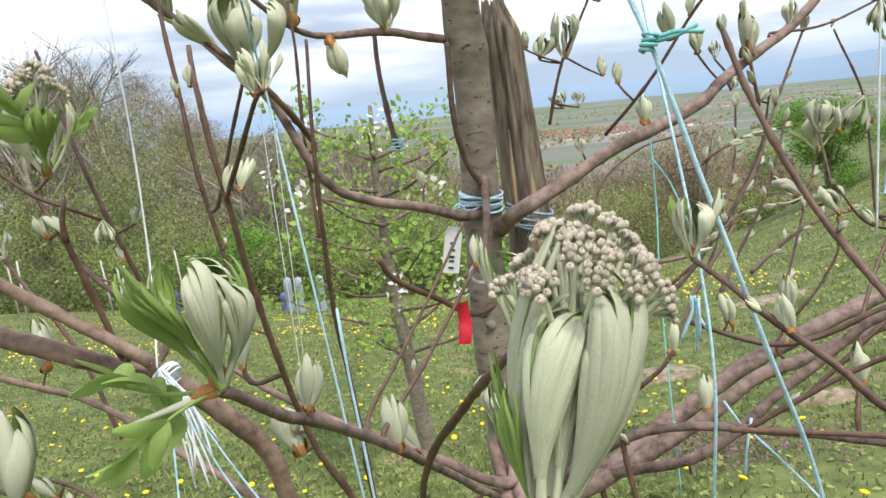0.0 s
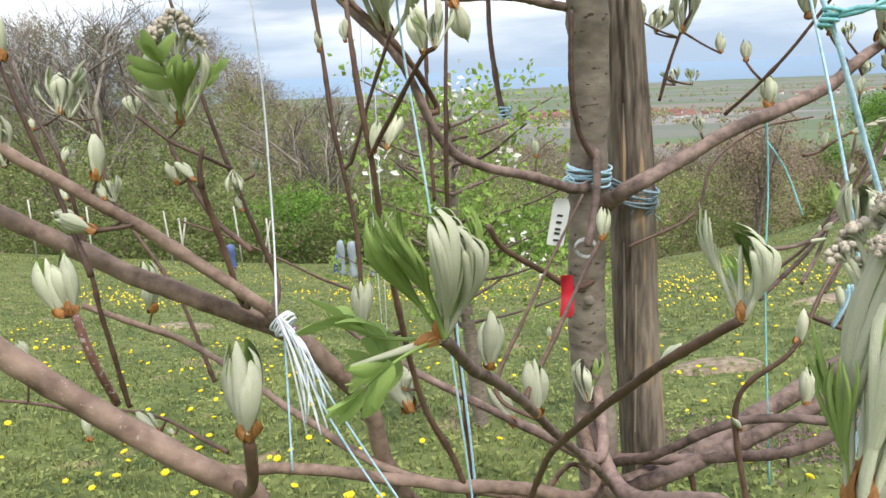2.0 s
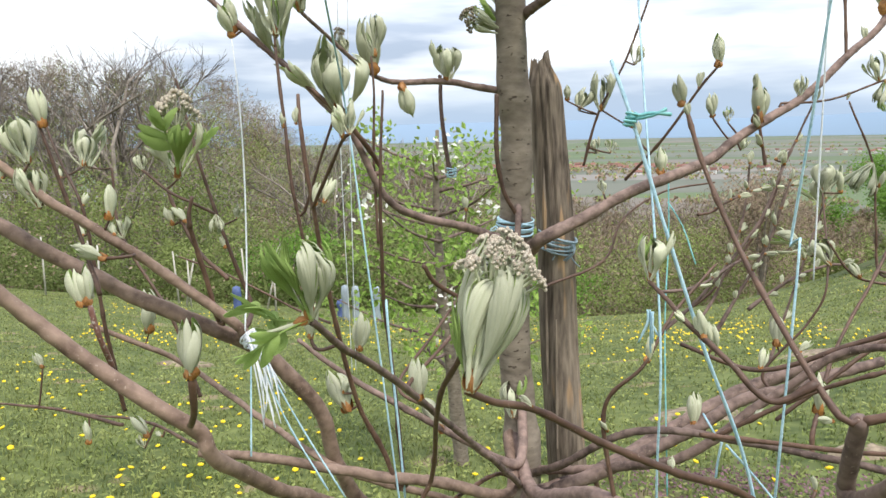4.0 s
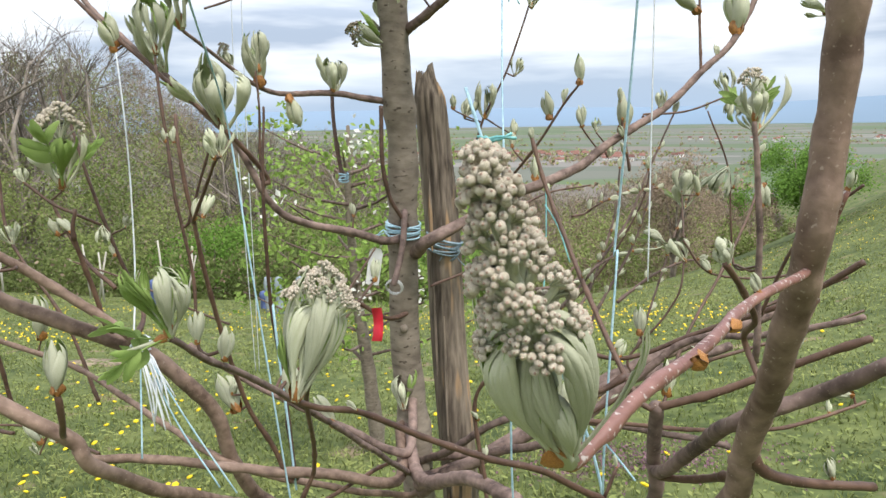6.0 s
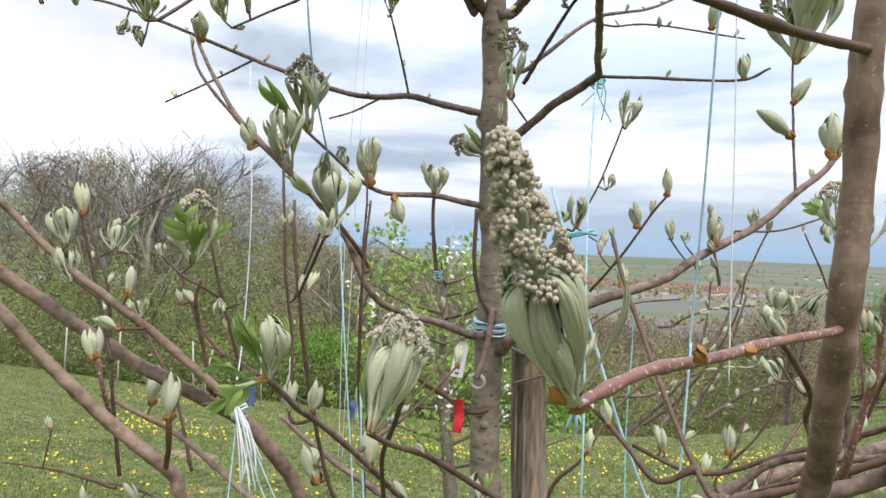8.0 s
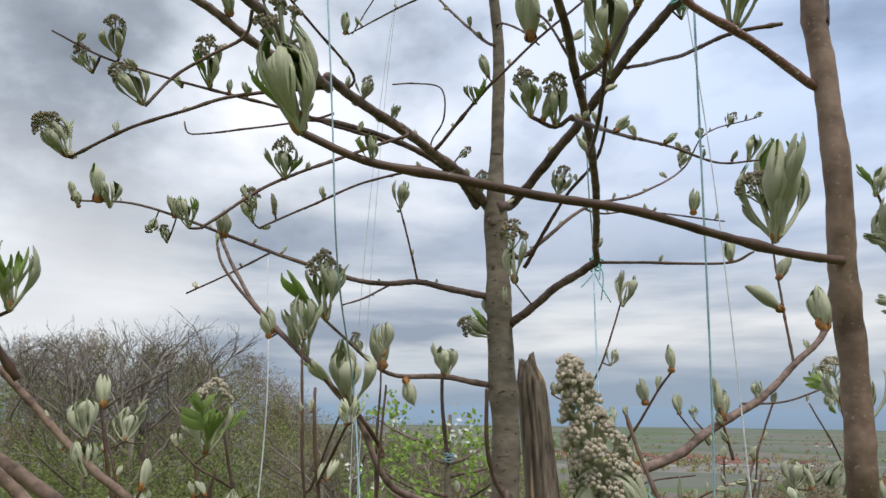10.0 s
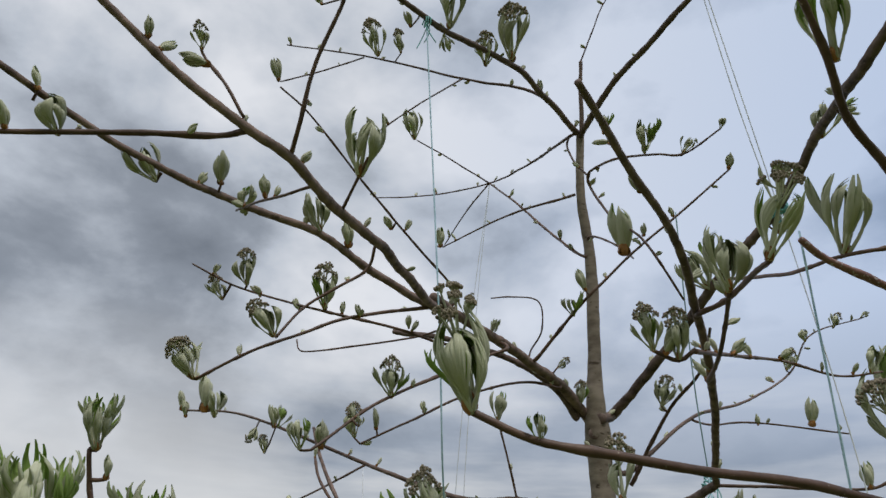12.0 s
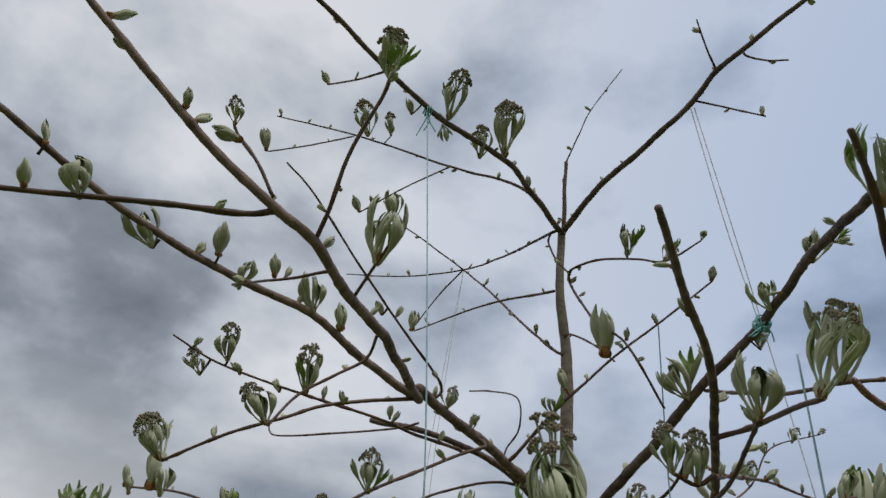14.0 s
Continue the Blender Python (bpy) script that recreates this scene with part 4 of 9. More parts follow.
def undergrowth(count):
    """Leafy thickets of uneven height along the foot of the wood."""
    rnd = np.random.default_rng(9)
    y = EDGE - 0.8 + 8 * rnd.random(count)
    x = y * np.tan(np.radians(-62 + 54 * rnd.random(count)))
    z = np.array([height(a, b) + (0.5 + 2.6 * (0.5 + 0.5 * noise.noise(Vector((a * 0.35, b * 0.35, 6)))) * (1 + 0.2 * (b - EDGE))) * q ** 1.2 for a, b, q in zip(x, y, rnd.random(count))])
    c = np.stack((x, y, z), axis=1)
    ax = rnd.normal(size=(count, 3))
    ax *= (rnd.uniform(0.03, 0.085, count) / np.linalg.norm(ax, axis=1))[:, None] * 1.3
    sd = np.cross(ax, rnd.normal(size=(count, 3)))
    sd *= (np.linalg.norm(ax, axis=1) * 0.6 / (np.linalg.norm(sd, axis=1) + 1e-9))[:, None]
    v = np.stack((c - ax, c + sd, c + ax, c - sd), axis=1).reshape(-1, 3)
    slots = np.where(rnd.random(count) < 0.08, 0, 1)
    tagged(new("undergrowth", mesh_of("undergrowth", v.tolist(), np.arange(len(v)).reshape(-1, 4).tolist(), [M_BRUSH, M_UNDER], slots, False)), "olive green undergrowth along the edge of the wood", "undergrowth", kind="stuff")


undergrowth(65000)


def leaf_bush(name, label, x, y, wide, tall, count, mat, seed, leaf=0.05, blossom=0.0):
    rnd = random.Random(seed)
    stems, crown = [], Heap()
    for k in range(7):
        a = rnd.uniform(0, 6.28)
        e = Vector((wide * 0.4 * math.cos(a) * rnd.random(), wide * 0.4 * math.sin(a) * rnd.random(), tall * rnd.uniform(0.6, 0.95)))
        v, f = tube([Vector((0, 0, -0.2)), Vector((e.x * 0.3, e.y * 0.3, e.z * 0.45)), e], [tall * 0.015, tall * 0.01, tall * 0.004], 5, False)
        stems.append(mesh_of("stem", v, f, [M_WOOD]))
    lumps = [Vector((rnd.gauss(0, wide * 0.22), rnd.gauss(0, wide * 0.22), tall * rnd.uniform(0.2, 0.88))) for _ in range(26)]
    for _ in range(count):
        c = rnd.choice(lumps) + Vector((rnd.gauss(0, wide * 0.09), rnd.gauss(0, wide * 0.09), rnd.gauss(0, tall * 0.08)))
        if c.z < 0.02:
            continue
        a = Vector((rnd.uniform(-1, 1), rnd.uniform(-1, 1), rnd.uniform(-1, 1))).normalized() * leaf * rnd.uniform(0.6, 1.2)
        q = a.orthogonal().normalized() * a.length * 0.55
        crown.add([c - a, c + q, c + a, c - q], [(0, 1, 2, 3)], 1 if rnd.random() < blossom else 0)
    t = thing(name, label, "bush", (x, y, height(x, y)))
    for me in stems:
        part("stem", me, t)
    part("crown", crown.mesh("crown", [mat, M_PETAL], False), t)


leaf_bush("bush", "fresh green leafy bush above the meadow bank", 8.3, 22.0, 2.4, 2.9, 22000, M_HEDGE, 3, 0.042)
leaf_bush("bush", "fresh green leafy bush above the meadow bank", 15.5, 23.0, 3.6, 2.2, 9000, M_HEDGE, 4, 0.06)
leaf_bush("bush", "sparse brown-green bush at the meadow edge", 5.2, 26.0, 2.6, 5.2, 9000, M_BRUSH, 6, 0.05)
for k, (bx, by, bw, bh) in enumerate(((-3.2, 25.5, 5.0, 2.6), (-9.0, 25.2, 4.0, 2.0), (-13.5, 25.8, 5.0, 3.6), (-19.0, 26.0, 5.0, 3.0), (-6.2, 27.5, 4.0, 4.2))):
    leaf_bush("bush", "green undergrowth bush along the edge of the wood", bx, by, bw, bh, 4500, M_HEDGE if k % 2 == 0 else M_BUDGREEN, 8 + k, 0.07)


# ---- pale posts, guards and drums along the meadow edge ----
def post(x, y, tall, lean_x, lean_y, r=0.035):
    z = height(x, y)
    v, f = tube([Vector((0, 0, -0.2)), Vector((lean_x * 0.5, lean_y * 0.5, tall * 0.5)), Vector((lean_x, lean_y, tall))], [r, r * 0.95, r * 0.8], 8, True, 0.2)
    ob = new("post", mesh_of("post", v, f, [M_POST]))
    ob.location = (x, y, z)
    tagged(ob, "pale peeled wooden post standing at the meadow edge", "post", "posts along the meadow edge")


for spot in ((-14.2, 19.5, 1.7, 0, 0), (-14.5, 19.6, 1.7, 0.5, 0), (-11.2, 20.0, 1.8, 0, 0), (-11.6, 20.0, 1.7, 0.55, 0), (-17.5, 19.0, 2.0, 0.1, 0),
             (-12.9, 21.0, 2.2, -0.1, 0), (-19.2, 20.5, 2.2, 0, 0), (-20.4, 19.5, 2.2, 0.1, 0), (-15.8, 21.0, 2.0, -0.1, 0), (16.4, 21.0, 1.8, 0, 0), (17.6, 21.5, 1.8, 0.1, 0), (18.6, 22.0, 1.8, 0, 0)):
    post(*spot)


def guard(x, y, tall, r, mat, name, label):
    rings = [Vector((0.01 * math.sin(k * 2.1), 0, tall * k / 6 - 0.05)) for k in range(7)]
    v, f = tube(rings, [r * (1 + 0.12 * math.sin(k * 1.7)) for k in range(7)], 12, True, 0.1)
    ob = new(name, mesh_of(name, v, f, [mat]))
    ob.location = (x, y, height(x, y))
    tagged(ob, label, name.replace("_", " "))


for x, y in ((-7.4, 18.0), (-6.9, 18.4), (-8.0, 18.6)):
    guard(x, y, 1.15, 0.11, M_GUARD, "tree_guard", "grey plastic guard round a young trunk")
guard(-12.3, 19.4, 0.85, 0.14, M_BLUE, "plastic_sack", "dark blue plastic sack leaning on a post")
guard(-8.6, 19.6, 0.6, 0.13, M_BLUE, "plastic_sack", "dark blue plastic sack leaning on a post")


# ---- village on the plain ----
def house_meshes(w, d, h, roof):
    v = [(-w, -d, 0), (w, -d, 0), (w, d, 0), (-w, d, 0), (-w, -d, h), (w, -d, h), (w, d, h), (-w, d, h), (-w, 0, h + roof), (w, 0, h + roof)]
    wall = mesh_of("wall", v, [(0, 1, 5, 4), (1, 2, 6, 9, 5), (2, 3, 7, 6), (3, 0, 4, 8, 7)], [M_RENDERED], None, False)
    o = 0.6
    rv = []
    for sx in (-w - o, w + o):
        rv += [(sx, -d - o, h - 0.25), (sx, 0, h + roof + 0.25), (sx, d + o, h - 0.25), (sx, d + o, h - 0.6), (sx, 0, h + roof - 0.1), (sx, -d - o, h - 0.6)]
    rf = [(k, (k + 1) % 6, 6 + (k + 1) % 6, 6 + k) for k in range(6)] + [(0, 5, 4, 1), (1, 4, 3, 2), (7, 10, 11, 6), (8, 9, 10, 7)]
    return wall, mesh_of("roof", rv, rf, [M_TILES], None, False)


HOUSES = [house_meshes(5.5, 4, 5, 3.2), house_meshes(8, 4.5, 4, 3), house_meshes(4, 4, 6, 3.5)]
WIN = mesh_of("window", [(-0.6, 0, 0), (0.6, 0, 0), (0.6, 0, 1.4), (-0.6, 0, 1.4), (-0.6, 0.1, 0), (0.6, 0.1, 0), (0.6, 0.1, 1.4), (-0.6, 0.1, 1.4)],
              [(0, 1, 2, 3), (4, 5, 1, 0), (3, 2, 6, 7), (1, 5, 6, 2), (4, 0, 3, 7)], [M_INK], None, False)


def village(n, cx, cy, sx, sy, seed):
    rnd = random.Random(seed)
    for _ in range(n):
        x, y = cx + rnd.gauss(0, sx), cy + rnd.gauss(0, sy)
        wall, roof = HOUSES[rnd.randrange(3)]
        t = thing("house", "small pale house with a red tiled roof on the plain", "house", (x, y, height(x, y) - 0.2), "village houses")
        t.rotation_euler = (0, 0, rnd.uniform(-0.5, 0.5))
        part("wall", wall, t)
        part("roof", roof, t, "red-brown tiled roof")
        for k in (-2.2, 2.2):
            part("window", WIN, t, "dark window", pose(k, -4.56 if wall is HOUSES[1][0] else -4.06, 1.8))


village(34, -130, 1240, 40, 55, 1)
village(26, 70, 1200, 60, 60, 2)
village(16, 620, 1900, 160, 60, 3)


def field_trees(count):
    rnd = random.Random(count)
    v, f, s = [], [], []
    for k in range(count):
        row = rnd.random()
        y = 420 + 2400 * rnd.random() ** 1.6
        x = rnd.uniform(-0.3, 1.1) * y
        if row < 0.5:
            y = round(y / 330) * 330 + rnd.gauss(0, 8)
        if row > 0.8:
            x, y = -20 + rnd.gauss(0, 120), 1200 + rnd.gauss(0, 80)
        z = height(x, y)
        h = rnd.uniform(4, 9)
        for _ in range(9):
            c = Vector((x + rnd.gauss(0, 2.5), y + rnd.gauss(0, 2.5), z + h * rnd.uniform(0.15, 0.9)))
            a = Vector((rnd.uniform(-1, 1), rnd.uniform(-1, 1), rnd.uniform(-1, 1))).normalized() * rnd.uniform(1.2, 2.6)
            q = a.orthogonal().normalized() * a.length
            b = len(v)
            v += [c - a, c + q, c + a, c - q]
            f.append((b, b + 1, b + 2, b + 3))
            s.append(0 if rnd.random() < 0.6 else 1)
    tagged(new("field_trees", mesh_of("field_trees", v, f, [M_BRUSH, M_BUDGREEN], s, False)), "distant rows of trees between the fields", "trees", kind="stuff")


field_trees(1500)


# ---- the fruit tree in blossom behind ----
def fruit_tree(x, y):
    rnd = random.Random(77)
    z = height(x, y)
    t = thing("fruit_tree", "young fruit tree with fresh leaves and white blossom in the meadow", "tree", (x, y, z))
    pts, way = spline([(0.1, 0, -0.1), (0.06, 0, 0.4), (0.0, 0.02, 0.9), (-0.02, 0.02, 1.35), (0.0, 0, 1.7)], 0.06)
    v, f = tube(pts, [0.045 - 0.036 * w for w in way], 9, True, 0.3)
    part("trunk", mesh_of("trunk", v, f, [M_TRUNK]), t, "dark rough trunk")
    tips = []
    for k in range(26):
        h = 0.5 + 1.1 * (k / 26) + rnd.uniform(-0.05, 0.05)
        a = k * 2.4
        ln = rnd.uniform(0.5, 0.85) * (1.25 - 0.42 * h)
        d = Vector((math.cos(a), math.sin(a), 0.38)) * ln
        p = Vector((0.03 - 0.03 * h, 0.02, h))
        mid = p + d * 0.5 + Vector((0, 0, -0.03))
        part("branch", branch_mesh("branch", [p, mid, p + d], 0.010, 0.003, M_LIMB, 6), t)
        tips += [p + d * w + Vector((rnd.gauss(0, 0.06), rnd.gauss(0, 0.06), rnd.gauss(0.02, 0.06))) for w in (0.3, 0.45, 0.55, 0.65, 0.75, 0.85, 0.95, 1.05)]
    leaves = Heap()
    for c0 in tips:
        white = rnd.random() < 0.06
        for _ in range(13):
            c = c0 + Vector((rnd.gauss(0, 0.035), rnd.gauss(0, 0.035), rnd.gauss(0, 0.035)))
            a = Vector((rnd.uniform(-1, 1), rnd.uniform(-1, 1), rnd.uniform(-1, 1))).normalized() * rnd.uniform(0.010, 0.021)
            q = a.orthogonal().normalized() * a.length * 0.6
            up = a.cross(q).normalized() * a.length * 0.25
            leaves.add([c - a, c + q + up, c + a, c - q + up, c], [(0, 1, 4), (1, 2, 4), (2, 3, 4), (3, 0, 4)], 1 if white else 0)
    part("crown", leaves.mesh("crown", [M_PEAR, M_PETAL], False), t, "fresh green leaves with white blossom")


fruit_tree(-0.62, 2.95)


# ---- the tree itself ----
tree = thing("service_tree", "young orchard tree with felted opening buds, tied with twine", "tree", (0, 0, 0))


def limb(nodes, r0, r1, mat):
    return part("branch", branch_mesh("branch", nodes, r0, r1, mat, 10 if r0 > 0.006 else 8), tree)


def budded(nodes, r0, r1, mat, count, size, seed):
    """A twig with folded buds set alternately along it and one at its tip."""
    rnd = random.Random(seed)
    twig = limb(nodes, r0, r1, mat)
    pts, way = spline(nodes, 0.01)
    for k in range(count + 1):
        i = len(pts) - 1 if k == count else int(len(pts) * (0.25 + 0.7 * k / max(1, count)))
        along = (pts[min(i + 1, len(pts) - 1)] - pts[max(i - 1, 0)]).normalized()
        side = along.orthogonal().normalized() * rnd.choice((-1, 1))
        out = along * (1.0 if k == count else 0.7) + side * (0.05 if k == count else 0.7) + Vector((0, 0, 0.4))
        ln = size * rnd.uniform(0.75, 1.2)
        bud(tuple(pts[i]), tuple(pts[i] + out.normalized() * ln), twig)
    return twig


def trunk_mesh():
    pts, way = spline([(0.09, 1.03, height(0.09, 1.03) - 0.1), (0.082, 1.03, 0.35), (0.064, 1.03, 0.76), (0.046, 1.04, 0.98), (0.046, 1.05, 1.22), (0.048, 1.06, 1.36), (0.04, 1.06, 1.5), (0.037, 1.05, 1.7), (0.038, 1.03, 1.85), (0.046, 1.02, 2.0), (0.056, 0.995, 2.2), (0.05, 0.965, 2.36), (0.062, 0.95, 2.53)], 0.02)
    radii = []
    for p in pts:
        z = p.z
        r = 0.037 - 0.008 * ease(0.0, 1.2, z) - 0.005 * ease(1.4, 1.8, z) - 0.0095 * ease(1.78, 1.98, z) - 0.0048 * ease(2.0, 2.5, z)
        for c, h in ((1.2, 0.12), (1.31, 0.05), (1.44, 0.12), (1.64, 0.1), (1.8, 0.16), (0.8, 0.2), (0.0, 0.35)):
            r *= 1 + h * math.exp(-((z - c) / 0.025) ** 2)
        radii.append(r)
    v, f = tube(pts, radii, 20, True, 0.1)
    return mesh_of("trunk", v, f, [M_TRUNK])


part("trunk", trunk_mesh(), tree, "grey-brown trunk with knots")
for z, y, x in ((1.31, 1.033, 0.053), (1.02, 1.01, 0.05), (0.9, 1.0, 0.06)):
    v, f = ball_parts(Vector((x, y + 0.003, z)), 0.0085, 3, 9, 7)
    part("knot", mesh_of("knot", v, f, [M_TRUNK]), tree)
limb_low_left = limb([(0.073, 1.03, 0.552), (0.03, 1.02, 0.55), (-0.199, 0.866, 0.723), (-0.242, 0.794, 0.929), (-0.284, 0.751, 1.017), (-0.319, 0.732, 1.059), (-0.41, 0.684, 1.115), (-0.518, 0.644, 1.18), (-0.619, 0.607, 1.248), (-0.72, 0.565, 1.318), (-0.82, 0.52, 1.38)], 0.0140, 0.0105, M_LIMB_WARM)
limb_upper_left = limb([(-0.344, 0.719, 1.074), (-0.321, 0.701, 1.096), (-0.395, 0.653, 1.182), (-0.466, 0.605, 1.254), (-0.54, 0.566, 1.32), (-0.602, 0.531, 1.395), (-0.662, 0.497, 1.462)], 0.0088, 0.0053, M_LIMB_WARM)
limb_bottom_left = limb([(-0.017, 0.989, 0.585), (0, 0.98, 0.6), (-0.11, 0.404, 1.027), (-0.131, 0.32, 1.125), (-0.189, 0.286, 1.185), (-0.236, 0.255, 1.245), (-0.259, 0.23, 1.292), (-0.316, 0.196, 1.357)], 0.0088, 0.0057, M_LIMB_WARM)
leafy_twig = limb([(0.066, 1.03, 0.72), (0.06, 1, 0.72), (0.082, 0.785, 0.854), (0.038, 0.584, 1.027), (0.018, 0.41, 1.157), (0.01, 0.326, 1.212), (0.009, 0.281, 1.244)], 0.0062, 0.0028, M_LIMB)
red_twig = limb([(0.063, 0.975, 0.735), (0.02, 0.98, 0.75), (-0.019, 0.634, 0.864), (0.008, 0.598, 0.947), (0.031, 0.54, 1.029), (0.069, 0.427, 1.131), (0.106, 0.368, 1.196), (0.129, 0.33, 1.231), (0.142, 0.316, 1.247)], 0.0040, 0.0023, M_TWIG)
flower_twig = limb([(0.199, 0.959, 0.782), (0.25, 0.9, 0.7), (0.489, 0.474, 0.968), (0.378, 0.368, 1.069), (0.319, 0.316, 1.124), (0.279, 0.292, 1.146), (0.232, 0.267, 1.173), (0.188, 0.235, 1.208), (0.164, 0.207, 1.223), (0.151, 0.191, 1.235)], 0.0040, 0.0022, M_TWIG)
near_stem = limb([(0.42, 0.62, 0.75), (0.462, 0.315, 1.087), (0.466, 0.252, 1.185), (0.462, 0.195, 1.271), (0.456, 0.143, 1.355), (0.458, 0.134, 1.416), (0.457, 0.117, 1.53), (0.461, 0.115, 1.61), (0.458, 0.113, 1.665), (0.459, 0.111, 1.69)], 0.0103, 0.0070, M_LIMB_WARM)
pink_twig = limb([(0.457, 0.147, 1.348), (0.454, 0.14, 1.343), (0.417, 0.096, 1.339), (0.377, 0.024, 1.338), (0.353, -0.013, 1.338), (0.336, -0.038, 1.333), (0.329, -0.047, 1.33)], 0.0026, 0.0024, M_PINK)
stem_spur = limb([(0.461, 0.113, 1.651), (0.469, 0.125, 1.693), (0.481, 0.145, 1.748)], 0.0053, 0.0040, M_TWIG)
right_twig_big = limb([(0.437, 0.463, 1.062), (0.439, 0.449, 1.055), (0.457, 0.373, 1.122), (0.463, 0.274, 1.197), (0.508, 0.257, 1.227), (0.534, 0.208, 1.271)], 0.0075, 0.0053, M_LIMB)
stub_post = limb([(0.4, 0.75, 0.8), (0.444, 0.509, 0.982), (0.435, 0.453, 1.079), (0.431, 0.423, 1.142)], 0.0088, 0.0070, M_LIMB)
stub_twig = limb([(0.433, 0.423, 1.14), (0.453, 0.418, 1.149), (0.49, 0.408, 1.167), (0.552, 0.386, 1.207), (0.594, 0.368, 1.235)], 0.0044, 0.0035, M_TWIG)
right_limb_a = limb([(0.068, 1.03, 0.679), (0.08, 1.03, 0.68), (0.092, 0.978, 0.718), (0.193, 1.023, 0.746), (0.341, 1.106, 0.816), (0.446, 1.166, 0.863), (0.568, 1.209, 0.912), (0.721, 1.257, 0.964), (0.916, 1.324, 1.018)], 0.0185, 0.0123, M_LIMB)
right_limb_b = limb([(0.084, 1.011, 0.694), (0.08, 1, 0.68), (0.147, 0.945, 0.76), (0.251, 0.973, 0.804), (0.357, 1.003, 0.857), (0.448, 1.041, 0.907), (0.539, 1.072, 0.93), (0.69, 1.128, 0.967)], 0.0150, 0.0088, M_LIMB)
right_limb_c = limb([(0.1, 1.02, 0.75), (0.08, 1, 0.75), (0.149, 0.935, 0.809), (0.223, 0.901, 0.877), (0.304, 0.881, 0.912), (0.439, 0.863, 0.91), (0.539, 0.839, 0.909), (0.617, 0.83, 0.899)], 0.0079, 0.0053, M_LIMB)
right_thin_a = limb([(0.405, 0.448, 1.162), (0.368, 0.444, 1.144), (0.336, 0.464, 1.169), (0.315, 0.485, 1.185), (0.298, 0.495, 1.199), (0.285, 0.526, 1.21), (0.267, 0.567, 1.221)], 0.0035, 0.0023, M_TWIG)
right_thin_b = limb([(0.236, 0.714, 0.871), (0.219, 0.73, 1.002), (0.268, 0.722, 1.07), (0.306, 0.763, 1.132), (0.369, 0.848, 1.187)], 0.0035, 0.0018, M_TWIG)
far_right_limb = limb([(0.046, 1.048, 1.169), (0.075, 1.03, 1.17), (0.106, 0.984, 1.2), (0.165, 1.014, 1.228), (0.255, 1.056, 1.276), (0.378, 1.117, 1.322), (0.462, 1.178, 1.38), (0.562, 1.244, 1.436), (0.639, 1.293, 1.507), (0.709, 1.34, 1.572), (0.756, 1.38, 1.652), (0.791, 1.419, 1.755)], 0.0141, 0.0053, M_LIMB)
mid_left_limb = limb([(0.046, 1.049, 1.199), (0.05, 1.03, 1.2), (0.029, 0.971, 1.201), (-0.016, 0.938, 1.222), (-0.085, 0.877, 1.248), (-0.129, 0.835, 1.287), (-0.173, 0.798, 1.395), (-0.292, 0.801, 1.509), (-0.433, 0.849, 1.619), (-0.522, 0.872, 1.735), (-0.573, 0.894, 1.821)], 0.0092, 0.0034, M_LIMB)
lfork_branch = limb([(0.043, 1.06, 1.453), (0.028, 1.065, 1.453), (-0.054, 0.997, 1.47), (-0.125, 0.956, 1.47), (-0.163, 0.912, 1.477), (-0.189, 0.844, 1.511), (-0.211, 0.742, 1.557)], 0.0079, 0.0026, M_LIMB)
ufork_branch = limb([(0.035, 1.057, 1.638), (-0.064, 1.025, 1.658), (-0.133, 1.013, 1.675), (-0.212, 1.002, 1.673), (-0.287, 0.989, 1.687), (-0.374, 0.969, 1.716), (-0.463, 0.948, 1.749), (-0.582, 0.905, 1.794), (-0.654, 0.879, 1.822), (-0.747, 0.826, 1.848), (-0.856, 0.775, 1.848)], 0.0079, 0.0022, M_LIMB)
ufork_twig_a = limb([(-0.133, 1.013, 1.675), (-0.138, 0.976, 1.739), (-0.148, 0.933, 1.821)], 0.0026, 0.0019, M_TWIG)
ufork_twig_b = limb([(-0.194, 1.008, 1.671), (-0.237, 0.972, 1.638), (-0.267, 0.926, 1.616)], 0.0026, 0.0018, M_TWIG)
ufork_twig_c = limb([(-0.463, 0.949, 1.745), (-0.545, 0.907, 1.689), (-0.617, 0.876, 1.647)], 0.0026, 0.0018, M_TWIG)
long_left_limb = limb([(-0.143, 0.823, 1.321), (-0.133, 0.837, 1.33), (-0.162, 0.769, 1.404), (-0.253, 0.745, 1.493), (-0.366, 0.769, 1.582), (-0.454, 0.777, 1.67), (-0.486, 0.788, 1.726)], 0.0044, 0.0026, M_TWIG)
rlimb_lower = limb([(0.039, 1.057, 1.562), (0.043, 1.076, 1.563), (0.066, 1.056, 1.585), (0.168, 0.936, 1.63), (0.259, 0.817, 1.653)], 0.0106, 0.0070, M_LIMB)
rlimb_twig = limb([(0.259, 0.817, 1.653), (0.34, 0.829, 1.652), (0.469, 0.845, 1.646), (0.515, 0.843, 1.663)], 0.0030, 0.0019, M_TWIG)
u1_left = limb([(0.035, 1.01, 1.8), (0.034, 1.102, 1.814), (-0.007, 0.938, 1.876), (-0.047, 0.792, 1.893), (-0.096, 0.645, 1.906), (-0.105, 0.494, 1.893)], 0.0125, 0.0078, M_LIMB)
u1_upper = limb([(-0.108, 0.51, 1.88), (-0.057, 0.248, 1.835), (-0.046, 0.124, 1.814), (-0.034, 0.016, 1.805), (-0.052, -0.024, 1.813), (-0.099, -0.084, 1.85), (-0.147, -0.156, 1.901), (-0.184, -0.203, 1.943)], 0.0068, 0.0032, M_LIMB)
